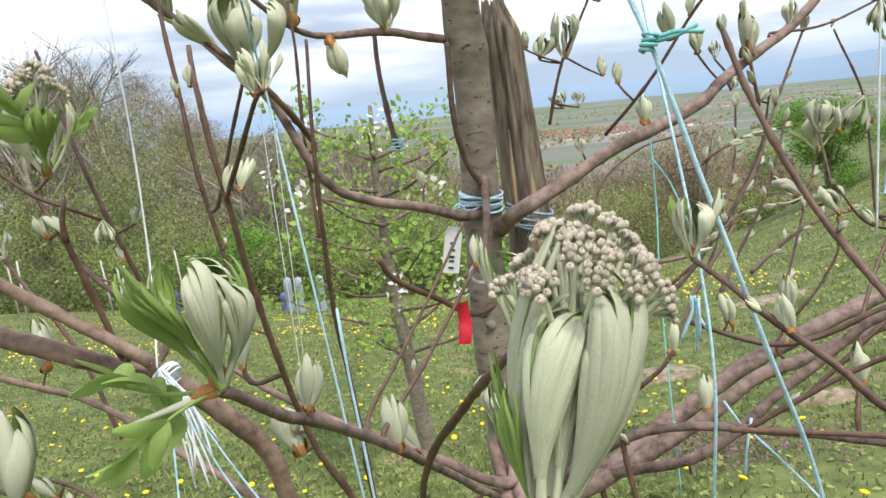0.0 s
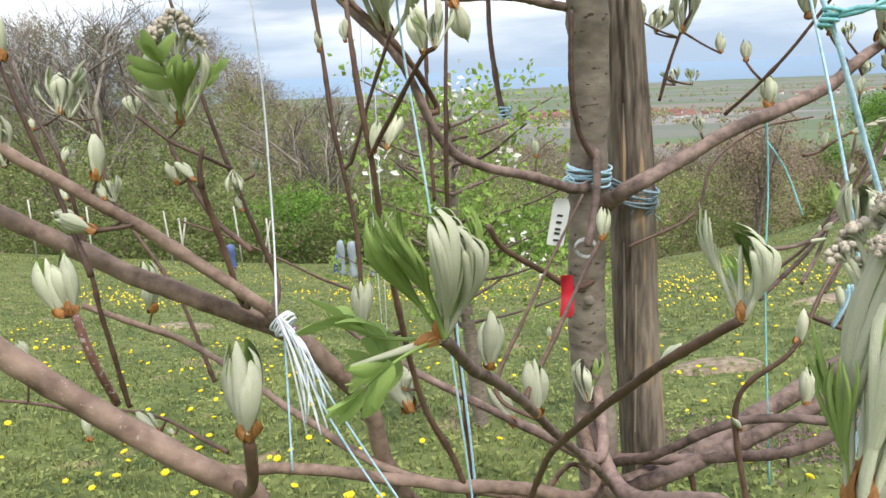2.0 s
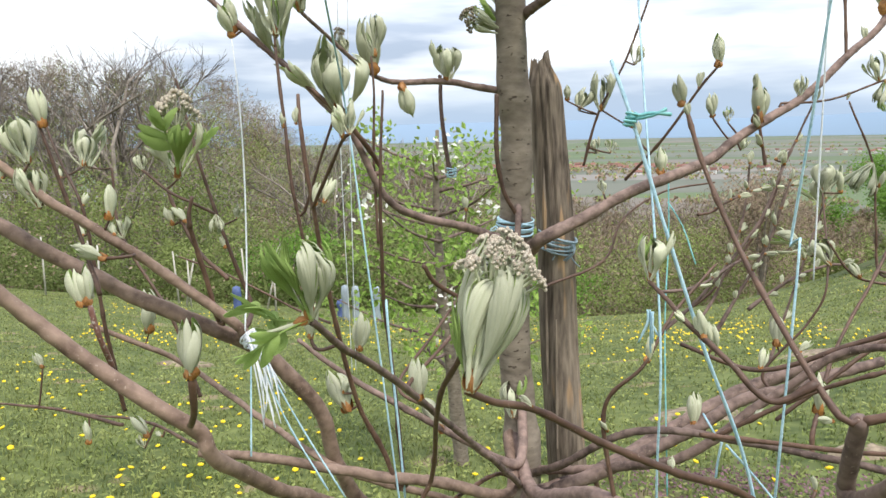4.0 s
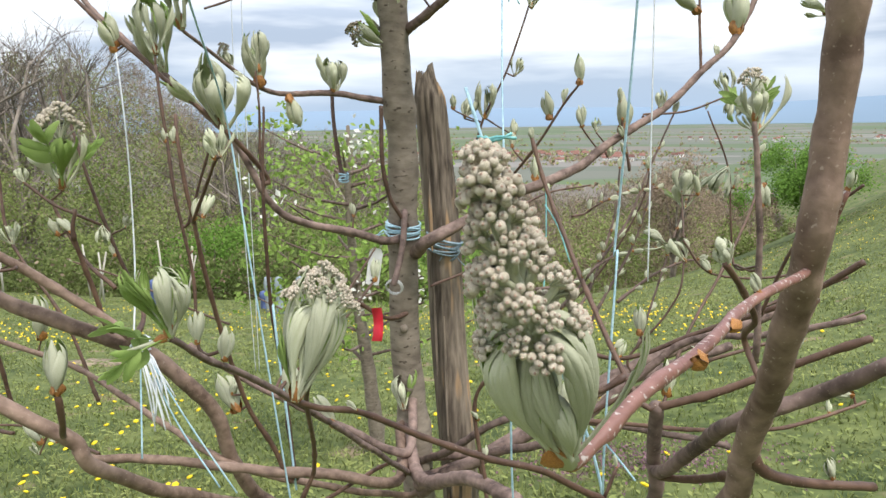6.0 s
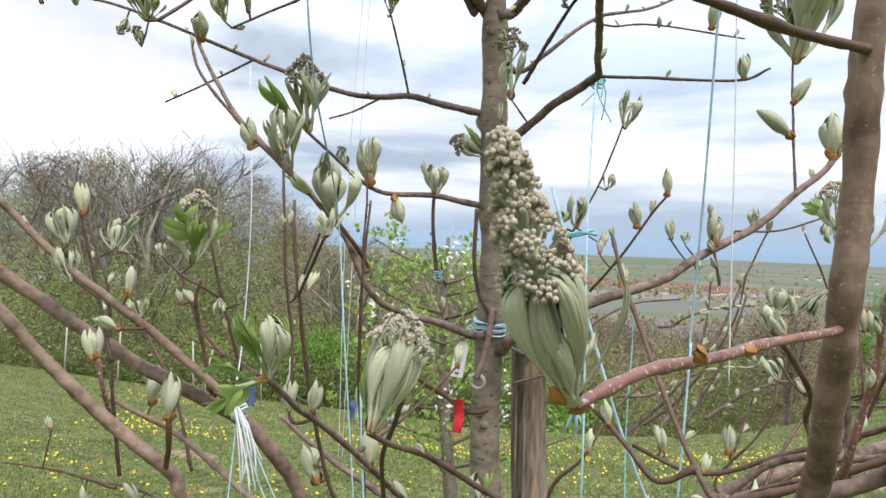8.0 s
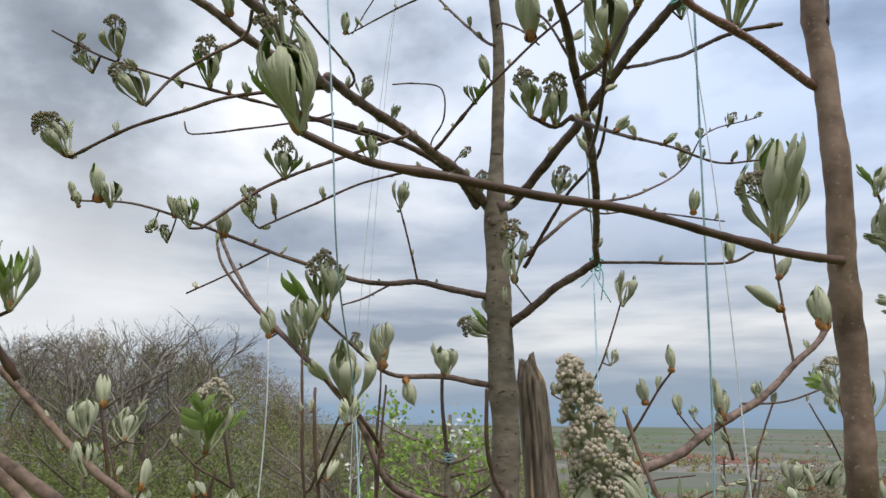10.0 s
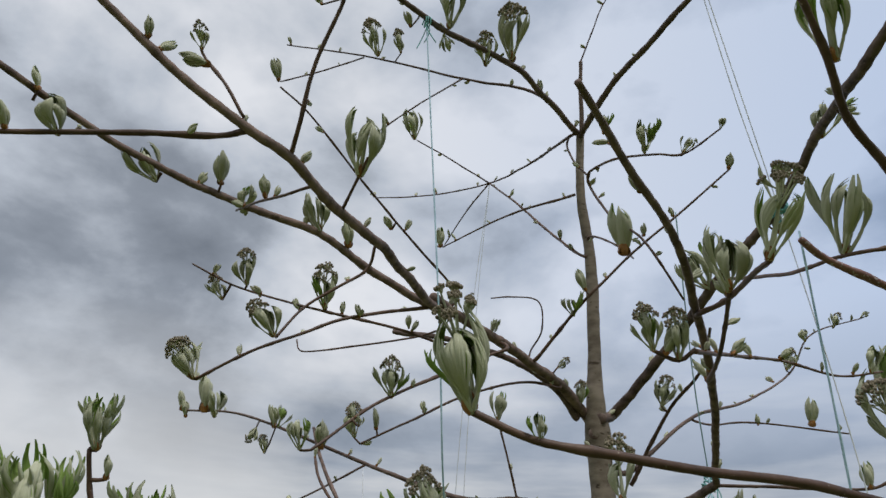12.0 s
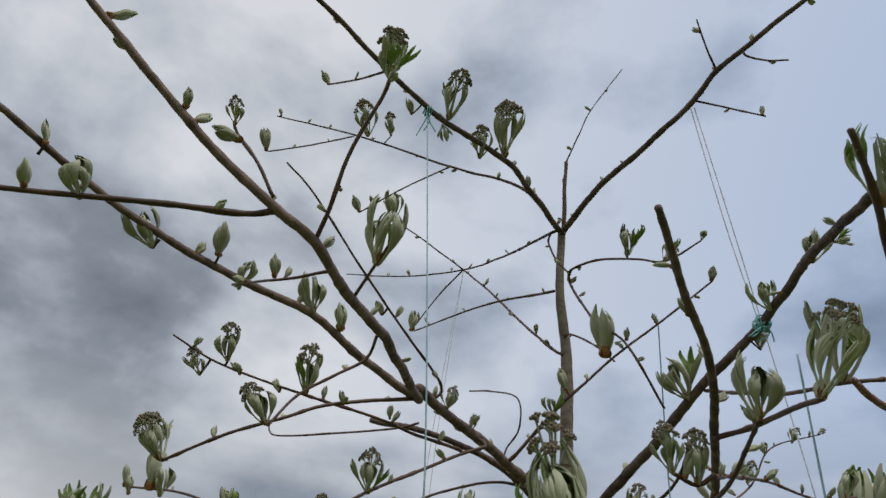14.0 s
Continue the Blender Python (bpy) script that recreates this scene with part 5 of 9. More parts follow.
u1_lower = limb([(-0.108, 0.51, 1.88), (-0.153, 0.391, 1.891), (-0.196, 0.29, 1.914), (-0.262, 0.193, 1.918), (-0.304, 0.1, 1.919), (-0.352, -0.007, 1.937), (-0.382, -0.085, 1.956), (-0.424, -0.142, 1.977)], 0.0068, 0.0035, M_LIMB)
u1_side = limb([(-0.052, -0.023, 1.812), (-0.073, -0.037, 1.801), (-0.114, -0.071, 1.789), (-0.164, -0.108, 1.776), (-0.209, -0.143, 1.763), (-0.235, -0.163, 1.757)], 0.0030, 0.0021, M_TWIG)
u1_cross = limb([(-0.034, 0.016, 1.805), (-0.013, -0.004, 1.825), (0.004, -0.019, 1.872), (0.034, -0.034, 1.925), (0.043, -0.042, 1.941)], 0.0023, 0.0018, M_TWIG)
u1_tw_a = limb([(-0.059, 0.225, 1.829), (-0.074, 0.236, 1.806), (-0.101, 0.22, 1.779), (-0.131, 0.203, 1.749), (-0.145, 0.179, 1.704)], 0.0021, 0.0016, M_TWIG)
u1_tw_b = limb([(-0.112, 0.497, 1.877), (-0.17, 0.441, 1.851), (-0.212, 0.401, 1.828), (-0.246, 0.36, 1.794), (-0.304, 0.323, 1.759), (-0.376, 0.309, 1.721)], 0.0031, 0.0019, M_TWIG)
u1_tw_c = limb([(-0.084, 0.677, 1.857), (-0.091, 0.675, 1.864), (-0.134, 0.584, 1.855), (-0.167, 0.519, 1.854), (-0.227, 0.441, 1.853), (-0.293, 0.383, 1.86), (-0.349, 0.316, 1.866), (-0.387, 0.262, 1.882)], 0.0035, 0.0013, M_TWIG)
u1_tw_d = limb([(-0.072, 0.717, 1.9), (-0.053, 0.71, 1.881), (-0.081, 0.683, 1.861), (-0.129, 0.575, 1.79), (-0.179, 0.469, 1.716), (-0.219, 0.383, 1.633)], 0.0035, 0.0021, M_TWIG)
u1_tw_e = limb([(-0.014, 0.912, 1.879), (-0.008, 0.909, 1.867), (-0.058, 0.839, 1.862), (-0.137, 0.742, 1.814), (-0.227, 0.673, 1.749), (-0.296, 0.638, 1.707)], 0.0035, 0.0018, M_TWIG)
u1_tw_f = limb([(-0.102, 0.554, 1.898), (-0.088, 0.551, 1.924), (-0.115, 0.459, 1.961), (-0.162, 0.35, 2.026), (-0.205, 0.242, 2.093), (-0.228, 0.191, 2.113)], 0.0026, 0.0014, M_TWIG)
u1_tw_g = limb([(-0.042, 0.123, 1.816), (-0.014, 0.104, 1.839), (0.003, 0.09, 1.849)], 0.0019, 0.0014, M_TWIG)
u1_tw_h = limb([(-0.054, -0.031, 1.821), (-0.069, -0.047, 1.851), (-0.094, -0.056, 1.885), (-0.096, -0.063, 1.893)], 0.0018, 0.0014, M_TWIG)
u1_tw_i = limb([(-0.04, 0.072, 1.809), (-0.045, 0.071, 1.813), (-0.087, 0.078, 1.815), (-0.138, 0.099, 1.831), (-0.245, 0.179, 1.893)], 0.0018, 0.0014, M_TWIG)
top_left_limb = limb([(0.062, 0.95, 2.528), (0.058, 0.944, 2.528), (0.019, 0.794, 2.531), (-0.018, 0.647, 2.513), (-0.101, 0.491, 2.483), (-0.134, 0.444, 2.493), (-0.176, 0.328, 2.482), (-0.225, 0.2, 2.485), (-0.26, 0.118, 2.488)], 0.0085, 0.0042, M_LIMB)
top_left_thin = limb([(0.038, 0.868, 2.531), (-0.033, 0.842, 2.614), (-0.213, 0.83, 2.706), (-0.464, 0.757, 2.806), (-0.708, 0.692, 2.881)], 0.0053, 0.0018, M_TWIG)
top_left_thin_b = limb([(-0.213, 0.83, 2.706), (-0.322, 0.79, 2.613), (-0.415, 0.756, 2.52)], 0.0022, 0.0018, M_TWIG)
top_left_thin_c = limb([(-0.479, 0.752, 2.805), (-0.589, 0.709, 2.749), (-0.678, 0.666, 2.705)], 0.0022, 0.0018, M_TWIG)
top_tl_twig = limb([(-0.172, 0.332, 2.48), (-0.217, 0.313, 2.446), (-0.269, 0.295, 2.423)], 0.0023, 0.0016, M_TWIG)
top_right_limb = limb([(0.059, 0.949, 2.522), (0.164, 0.798, 2.517), (0.276, 0.685, 2.519), (0.385, 0.593, 2.542), (0.427, 0.515, 2.527), (0.501, 0.444, 2.522), (0.564, 0.376, 2.506)], 0.0078, 0.0042, M_LIMB)
top_right_tw_a = limb([(0.391, 0.595, 2.542), (0.445, 0.607, 2.521), (0.514, 0.626, 2.499)], 0.0023, 0.0016, M_TWIG)
top_right_tw_b = limb([(0.427, 0.515, 2.527), (0.413, 0.48, 2.549), (0.399, 0.433, 2.586)], 0.0023, 0.0014, M_TWIG)
top_right_tw_c = limb([(0.473, 0.471, 2.524), (0.471, 0.471, 2.505), (0.508, 0.489, 2.501), (0.546, 0.501, 2.506)], 0.0021, 0.0016, M_TWIG)
leader_tip = limb([(0.065, 0.951, 2.523), (0.078, 0.911, 2.618), (0.089, 0.884, 2.711)], 0.0062, 0.0044, M_LIMB)
leader_thin = limb([(0.089, 0.884, 2.711), (0.129, 0.861, 2.781), (0.166, 0.841, 2.845), (0.259, 0.824, 2.969)], 0.0023, 0.0011, M_TWIG)
spider_a = limb([(0.057, 0.942, 2.528), (0.035, 0.947, 2.53), (-0.122, 1.132, 2.618), (-0.311, 1.312, 2.715), (-0.515, 1.3, 2.707), (-0.714, 1.272, 2.723)], 0.0044, 0.0018, M_TWIG)
spider_b = limb([(-0.311, 1.312, 2.715), (-0.396, 1.188, 2.744), (-0.468, 1.08, 2.761)], 0.0026, 0.0018, M_TWIG)
spider_c = limb([(-0.311, 1.312, 2.715), (-0.402, 1.336, 2.634), (-0.486, 1.368, 2.546)], 0.0026, 0.0018, M_TWIG)
spider_d = limb([(0.056, 0.993, 2.212), (0.035, 0.991, 2.211), (-0.066, 1.09, 2.356), (-0.196, 1.216, 2.556), (-0.311, 1.312, 2.715)], 0.0040, 0.0026, M_TWIG)
spider_e = limb([(0.042, 0.934, 2.343), (-0.157, 1.031, 2.385), (-0.385, 1.133, 2.389)], 0.0035, 0.0018, M_TWIG)
right_up_a = limb([(0.081, 0.918, 2.35), (0.087, 0.893, 2.369), (0.157, 0.85, 2.358), (0.241, 0.843, 2.343), (0.298, 0.847, 2.334), (0.374, 0.829, 2.364)], 0.0035, 0.0018, M_TWIG)
right_up_b = limb([(-0.042, 0.812, 1.891), (-0.018, 0.807, 1.903), (0.053, 0.786, 1.969), (0.111, 0.774, 2.016), (0.172, 0.773, 2.068), (0.291, 0.769, 2.155), (0.371, 0.759, 2.211)], 0.0040, 0.0018, M_TWIG)
right_up_c = limb([(0.087, 0.893, 2.369), (0.081, 0.918, 2.35), (0.138, 0.854, 2.203), (0.202, 0.758, 2.087), (0.255, 0.809, 1.979)], 0.0035, 0.0022, M_TWIG)
right_up_d = limb([(0.054, 0.987, 2.242), (0.068, 0.958, 2.237), (0.126, 0.879, 2.164), (0.174, 0.805, 2.079)], 0.0030, 0.0019, M_TWIG)
right_up_e = limb([(0.035, 0.947, 2.53), (0.027, 0.951, 2.503), (0.05, 0.926, 2.427), (0.084, 0.907, 2.366)], 0.0026, 0.0026, M_TWIG)
right_main = limb([(0.05, 1.01, 1.83), (0.063, 1.085, 1.859), (0.118, 1.031, 1.89), (0.211, 0.925, 1.94), (0.296, 0.846, 2.003), (0.371, 0.756, 2.041), (0.433, 0.679, 2.072), (0.477, 0.485, 2.055), (0.496, 0.292, 1.988), (0.52, 0.225, 1.986)], 0.0120, 0.0056, M_LIMB)
dark_stem = limb([(0.26, 0.82, 1.655), (0.287, 0.467, 1.681), (0.29, 0.219, 1.695), (0.286, 0.105, 1.704), (0.268, -0.019, 1.701), (0.257, -0.1, 1.697)], 0.0056, 0.0022, M_LIMB)
dark_fork = limb([(0.29, 0.223, 1.69), (0.317, 0.176, 1.68), (0.336, 0.083, 1.656), (0.344, 0.043, 1.643)], 0.0026, 0.0019, M_TWIG)
dark_fork_b = limb([(0.286, 0.386, 1.682), (0.302, 0.293, 1.674), (0.313, 0.216, 1.677), (0.319, 0.154, 1.675)], 0.0026, 0.0018, M_TWIG)
right_cross = limb([(0.325, 0.811, 2.018), (0.332, 0.815, 2.012), (0.404, 0.53, 1.869), (0.45, 0.421, 1.828), (0.503, 0.407, 1.824)], 0.0035, 0.0022, M_TWIG)
pink_twig_b = limb([(0.461, 0.115, 1.607), (0.453, 0.113, 1.607), (0.415, 0.091, 1.633), (0.378, 0.062, 1.648), (0.364, 0.043, 1.655)], 0.0030, 0.0023, M_PINK)
near_twig = limb([(0.457, 0.123, 1.493), (0.448, 0.105, 1.49), (0.399, 0.059, 1.49), (0.341, 0.002, 1.497), (0.291, -0.044, 1.497), (0.258, -0.073, 1.499), (0.225, -0.092, 1.503), (0.198, -0.105, 1.515)], 0.0030, 0.0018, M_TWIG)
back_right_a = limb([(0.037, 1.046, 1.733), (0.085, 1.092, 1.738), (0.128, 1.127, 1.782), (0.223, 1.238, 1.887), (0.336, 1.484, 1.985), (0.47, 1.716, 2.127), (0.552, 1.751, 2.251), (0.715, 1.849, 2.327)], 0.0062, 0.0018, M_LIMB)
back_right_b = limb([(0.218, 1.233, 1.882), (0.215, 1.239, 1.878), (0.258, 1.209, 1.856), (0.339, 1.243, 1.865), (0.532, 1.339, 1.853)], 0.0031, 0.0018, M_TWIG)
back_right_c = limb([(0.284, 0.227, 1.657), (0.317, 0.448, 1.731), (0.385, 0.686, 1.803), (0.472, 0.839, 1.823), (0.551, 0.922, 1.851)], 0.0026, 0.0018, M_TWIG)
back_right_d = limb([(0.085, 1.105, 1.714), (0.179, 1.056, 1.845), (0.261, 0.949, 1.892), (0.291, 0.823, 1.924)], 0.0044, 0.0026, M_TWIG)
shoot_left_a = limb([(-0.083, 0.736, 0.86), (-0.084, 0.729, 0.847), (-0.104, 0.719, 0.909), (-0.132, 0.685, 1.014), (-0.134, 0.621, 1.182), (-0.137, 0.59, 1.31), (-0.145, 0.588, 1.395), (-0.15, 0.597, 1.434)], 0.0048, 0.0022, M_TWIG)
shoot_left_b = limb([(-0.075, 0.74, 0.858), (-0.084, 0.751, 0.85), (-0.098, 0.759, 1.019), (-0.104, 0.747, 1.141), (-0.097, 0.727, 1.265), (-0.094, 0.73, 1.356), (-0.093, 0.743, 1.444)], 0.0044, 0.0019, M_TWIG)
shoot_fork = limb([(-0.137, 0.593, 1.298), (-0.134, 0.587, 1.297), (-0.104, 0.561, 1.331), (-0.062, 0.52, 1.377), (-0.047, 0.505, 1.384)], 0.0025, 0.0018, M_TWIG)
trunk_sucker = limb([(0.048, 1.024, 1.2), (0.06, 1.02, 1.22), (0.059, 1.005, 1.233), (0.035, 0.99, 1.284), (0.025, 0.985, 1.355), (0.023, 0.997, 1.446)], 0.0044, 0.0040, M_TWIG)
trunk_peg = limb([(0.046, 1.052, 1.242), (0.059, 1.008, 1.245), (0.06, 0.972, 1.189), (0.05, 0.933, 1.128)], 0.0062, 0.0057, M_LIMB)
tip_branch = limb([(-0.095, 1.13, 1.297), (-0.106, 1.141, 1.351), (-0.118, 1.154, 1.415), (-0.125, 1.174, 1.497)], 0.0048, 0.0040, M_TWIG)
twig_mid = limb([(0.046, 1.043, 1.049), (0.06, 1.03, 1.05), (0.028, 0.981, 1.05), (-0.014, 0.947, 1.085), (-0.063, 0.893, 1.132), (-0.077, 0.867, 1.169)], 0.0053, 0.0040, M_TWIG)
pinktwig_left = limb([(-0.208, 0.314, 1.178), (-0.201, 0.294, 1.219), (-0.203, 0.29, 1.245)], 0.0026, 0.0021, M_PINK)
bud_twig_left = limb([(-0.135, 0.318, 1.129), (-0.108, 0.285, 1.148), (-0.086, 0.26, 1.172), (-0.079, 0.25, 1.203)], 0.0030, 0.0026, M_TWIG)
low_twig_left = limb([(0.08, 1, 0.68), (0.02, 0.98, 0.68), (-0.205, 0.811, 0.819), (-0.414, 0.884, 0.868), (-0.607, 0.961, 0.92), (-0.691, 0.934, 0.971), (-0.782, 0.896, 1.02)], 0.0070, 0.0053, M_LIMB_WARM)
whorl_a = limb([(0.055, 1.006, 0.817), (0.04, 1, 0.82), (0.063, 0.855, 0.787), (-0.03, 0.766, 0.843), (-0.124, 0.712, 0.874), (-0.268, 0.661, 0.912), (-0.339, 0.602, 0.941)], 0.0123, 0.0062, M_LIMB_WARM)
whorl_b = limb([(0.054, 1.035, 0.879), (0.06, 1.02, 0.88), (0.071, 0.913, 0.812), (-0.018, 0.857, 0.877), (-0.091, 0.832, 0.925), (-0.206, 0.795, 1.006), (-0.268, 0.782, 1.057)], 0.0114, 0.0035, M_LIMB)
whorl_c = limb([(0.059, 1.033, 0.82), (0.05, 1.02, 0.82), (0.103, 0.864, 0.791), (0.21, 0.743, 0.864), (0.286, 0.657, 0.884)], 0.0123, 0.0114, M_LIMB)
left_stem_a = limb([(-0.648, 1.038, 0.823), (-0.72, 1.058, 0.997), (-0.836, 1.07, 1.172), (-0.865, 1.093, 1.321)], 0.0044, 0.0026, M_TWIG)
left_stem_b = limb([(-0.335, 0.699, 1.173), (-0.393, 0.716, 1.213), (-0.437, 0.73, 1.274), (-0.452, 0.733, 1.306)], 0.0035, 0.0023, M_TWIG)
left_stem_c = limb([(-0.489, 0.612, 1.163), (-0.528, 0.628, 1.253), (-0.556, 0.626, 1.346), (-0.573, 0.625, 1.406)], 0.0035, 0.0021, M_TWIG)
center_stem = limb([(-0.133, 0.653, 1.098), (-0.176, 0.65, 1.096), (-0.185, 0.666, 1.2), (-0.203, 0.669, 1.324), (-0.218, 0.682, 1.431), (-0.229, 0.694, 1.504)], 0.0028, 0.0023, M_TWIG)
center_stem_b = limb([(-0.196, 0.667, 1.279), (-0.187, 0.67, 1.28), (-0.156, 0.664, 1.353), (-0.129, 0.655, 1.41)], 0.0023, 0.0018, M_TWIG)
center_stem_c = limb([(-0.14, 0.827, 1.211), (-0.144, 0.833, 1.322), (-0.143, 0.841, 1.443), (-0.146, 0.845, 1.503)], 0.0026, 0.0018, M_TWIG)
right_up_near = limb([(0.431, 0.423, 1.142), (0.417, 0.425, 1.142), (0.387, 0.482, 1.191), (0.353, 0.561, 1.262), (0.322, 0.598, 1.339), (0.302, 0.618, 1.402)], 0.0035, 0.0023, M_TWIG)
far_fork_twig = limb([(0.639, 1.293, 1.507), (0.633, 1.31, 1.63), (0.63, 1.328, 1.75), (0.629, 1.332, 1.822)], 0.0031, 0.0021, M_TWIG)
far_fork_twig_b = limb([(0.522, 1.218, 1.414), (0.517, 1.219, 1.423), (0.605, 1.246, 1.428), (0.7, 1.266, 1.462)], 0.0028, 0.0019, M_TWIG)
far_twig_c = limb([(0.241, 1.074, 1.294), (0.294, 1.021, 1.358), (0.35, 0.991, 1.442), (0.377, 0.981, 1.477)], 0.0028, 0.0019, M_TWIG)
far_twig_d = limb([(0.158, 1.238, 1.31), (0.185, 1.232, 1.412), (0.24, 1.236, 1.524), (0.286, 1.248, 1.659)], 0.0028, 0.0019, M_TWIG)
far_twig_e = limb([(0.107, 0.999, 1.11), (0.204, 1.083, 1.143), (0.239, 1.151, 1.212), (0.314, 1.229, 1.258), (0.42, 1.315, 1.27)], 0.0026, 0.0018, M_TWIG)
low_right_d = limb([(0.779, 0.812, 1.208), (0.73, 0.845, 1.157), (0.681, 0.88, 1.115), (0.59, 0.905, 1.07), (0.45, 0.919, 1.008), (0.335, 0.954, 1.032)], 0.0053, 0.0035, M_TWIG)
low_right_e = limb([(0.065, 1.03, 0.748), (0.1, 1.02, 0.75), (0.32, 0.915, 0.843), (0.461, 0.912, 0.961), (0.563, 0.897, 1.052), (0.666, 0.82, 1.092), (0.757, 0.744, 1.145)], 0.0106, 0.0044, M_LIMB)
near_low_r = limb([(0.468, 0.247, 1.187), (0.48, 0.251, 1.17), (0.517, 0.266, 1.155), (0.573, 0.294, 1.14)], 0.0044, 0.0035, M_TWIG)
near_low_l = limb([(0.484, 0.326, 1.125), (0.472, 0.389, 1.085), (0.442, 0.449, 1.05)], 0.0044, 0.0035, M_TWIG)
near_low_twig = limb([(0.486, 0.265, 1.213), (0.472, 0.297, 1.253), (0.465, 0.25, 1.283), (0.446, 0.221, 1.313), (0.43, 0.201, 1.333)], 0.0026, 0.0019, M_TWIG)
far_mid_a = limb([(0.352, 1.26, 0.992), (0.431, 1.288, 1.059), (0.527, 1.334, 1.207), (0.561, 1.364, 1.331)], 0.0035, 0.0018, M_TWIG)
far_mid_b = limb([(0.513, 0.846, 0.909), (0.52, 0.87, 0.952), (0.578, 0.999, 1.029), (0.686, 1.147, 1.157), (0.767, 1.289, 1.276), (0.759, 1.307, 1.38)], 0.0035, 0.0022, M_TWIG)
far_mid_c = limb([(0.5, 1.059, 0.92), (0.486, 1.071, 0.955), (0.56, 1.101, 1.04), (0.59, 1.121, 1.115), (0.606, 1.254, 1.254)], 0.0026, 0.0018, M_TWIG)
thin_cross_a = limb([(0.868, 1.072, 1.125), (0.682, 1.024, 1.058), (0.487, 0.959, 0.911)], 0.0035, 0.0035, M_TWIG)
pink_thin = limb([(0.031, 0.525, 1.071), (-0.014, 0.544, 1.091), (-0.003, 0.661, 1.119), (0.021, 0.764, 1.166), (0.048, 0.827, 1.218)], 0.0021, 0.0016, M_TWIG)
pink_thin_b = limb([(0.025, 0.469, 1.113), (0.021, 0.476, 1.121), (0.037, 0.569, 1.137), (0.055, 0.665, 1.162), (0.073, 0.72, 1.19)], 0.0023, 0.0018, M_TWIG)
left_twig_far = limb([(-0.338, 0.69, 1.116), (-0.352, 0.694, 1.107), (-0.358, 0.674, 1.196), (-0.363, 0.656, 1.259)], 0.0040, 0.0035, M_TWIG)
left_twig_far_b = limb([(-0.357, 0.714, 1.27), (-0.381, 0.691, 1.29), (-0.416, 0.687, 1.307), (-0.455, 0.685, 1.338)], 0.0023, 0.0021, M_TWIG)
left_twig_far_c = limb([(-0.362, 0.656, 1.256), (-0.362, 0.656, 1.278), (-0.356, 0.659, 1.302)], 0.0035, 0.0026, M_TWIG)
bud_left_tw = limb([(-0.436, 0.625, 1.223), (-0.418, 0.601, 1.225), (-0.445, 0.583, 1.224)], 0.0026, 0.0023, M_TWIG)
near_tip = limb([(0.459, 0.111, 1.69), (0.447, 0.102, 1.691), (0.433, 0.078, 1.715), (0.41, 0.039, 1.737), (0.399, 0, 1.764), (0.385, -0.04, 1.792)], 0.0044, 0.0022, M_TWIG)
dark_spur = limb([(0.285, 0.226, 1.659), (0.269, 0.225, 1.649), (0.25, 0.212, 1.656)], 0.0023, 0.0018, M_TWIG)
near_left_b = limb([(-0.201, 0.002, 1.42), (-0.185, -0.006, 1.451), (-0.174, -0.011, 1.47)], 0.0026, 0.0021, M_TWIG)
right_far_twig = limb([(0.786, 1.038, 1.459), (0.772, 0.991, 1.646), (0.744, 0.957, 1.764), (0.727, 0.941, 1.813)], 0.0035, 0.0021, M_TWIG)
far_r1 = limb([(0.769, 1.256, 1.102), (0.747, 1.351, 1.081), (0.738, 1.369, 1.18), (0.729, 1.391, 1.304), (0.682, 1.406, 1.428)], 0.0031, 0.0018, M_TWIG)
far_r2 = limb([(0.746, 1.352, 1.084), (0.769, 1.256, 1.102), (0.763, 1.282, 1.241), (0.771, 1.303, 1.345)], 0.0031, 0.0018, M_TWIG)
far_r3 = limb([(0.387, 0.87, 0.911), (0.384, 0.84, 0.931), (0.493, 0.824, 1.008), (0.584, 0.799, 1.06), (0.707, 0.828, 1.091), (0.804, 0.853, 1.123)], 0.0044, 0.0023, M_TWIG)
far_r4 = limb([(0.357, 0.835, 0.931), (0.504, 0.764, 0.957), (0.62, 0.709, 0.987), (0.688, 0.705, 1.008), (0.76, 0.723, 1.03)], 0.0040, 0.0023, M_TWIG)
far_r5 = limb([(0.869, 1.176, 1.123), (0.762, 1.151, 1.103), (0.644, 1.131, 1.115), (0.588, 1.133, 1.18)], 0.0032, 0.0018, M_TWIG)
far_r6 = limb([(0.668, 0.883, 1.108), (0.664, 0.876, 1.111), (0.696, 0.851, 1.224), (0.724, 0.816, 1.28), (0.753, 0.778, 1.323)], 0.0035, 0.0021, M_TWIG)
left_l1 = limb([(-0.454, 0.77, 0.851), (-0.665, 0.882, 0.833), (-0.819, 0.903, 0.824)], 0.0035, 0.0023, M_TWIG)
left_l2 = limb([(-0.613, 0.765, 0.884), (-0.802, 0.812, 0.876), (-1.006, 0.853, 0.854)], 0.0035, 0.0023, M_TWIG)
pale_twig = limb([(-0.643, 0.808, 0.889), (-0.651, 0.792, 1.044), (-0.663, 0.793, 1.182), (-0.672, 0.792, 1.272), (-0.712, 0.8, 1.343), (-0.748, 0.81, 1.418)], 0.0040, 0.0021, M_TWIG)
pale_twig_b = limb([(-0.338, 0.722, 1.071), (-0.37, 0.815, 1.098), (-0.4, 0.811, 1.195), (-0.435, 0.811, 1.311), (-0.473, 0.828, 1.415), (-0.496, 0.839, 1.482)], 0.0044, 0.0021, M_TWIG)
left_bit_a = limb([(-0.436, 0.625, 1.224), (-0.433, 0.631, 1.231), (-0.457, 0.622, 1.219)], 0.0021, 0.0018, M_TWIG)
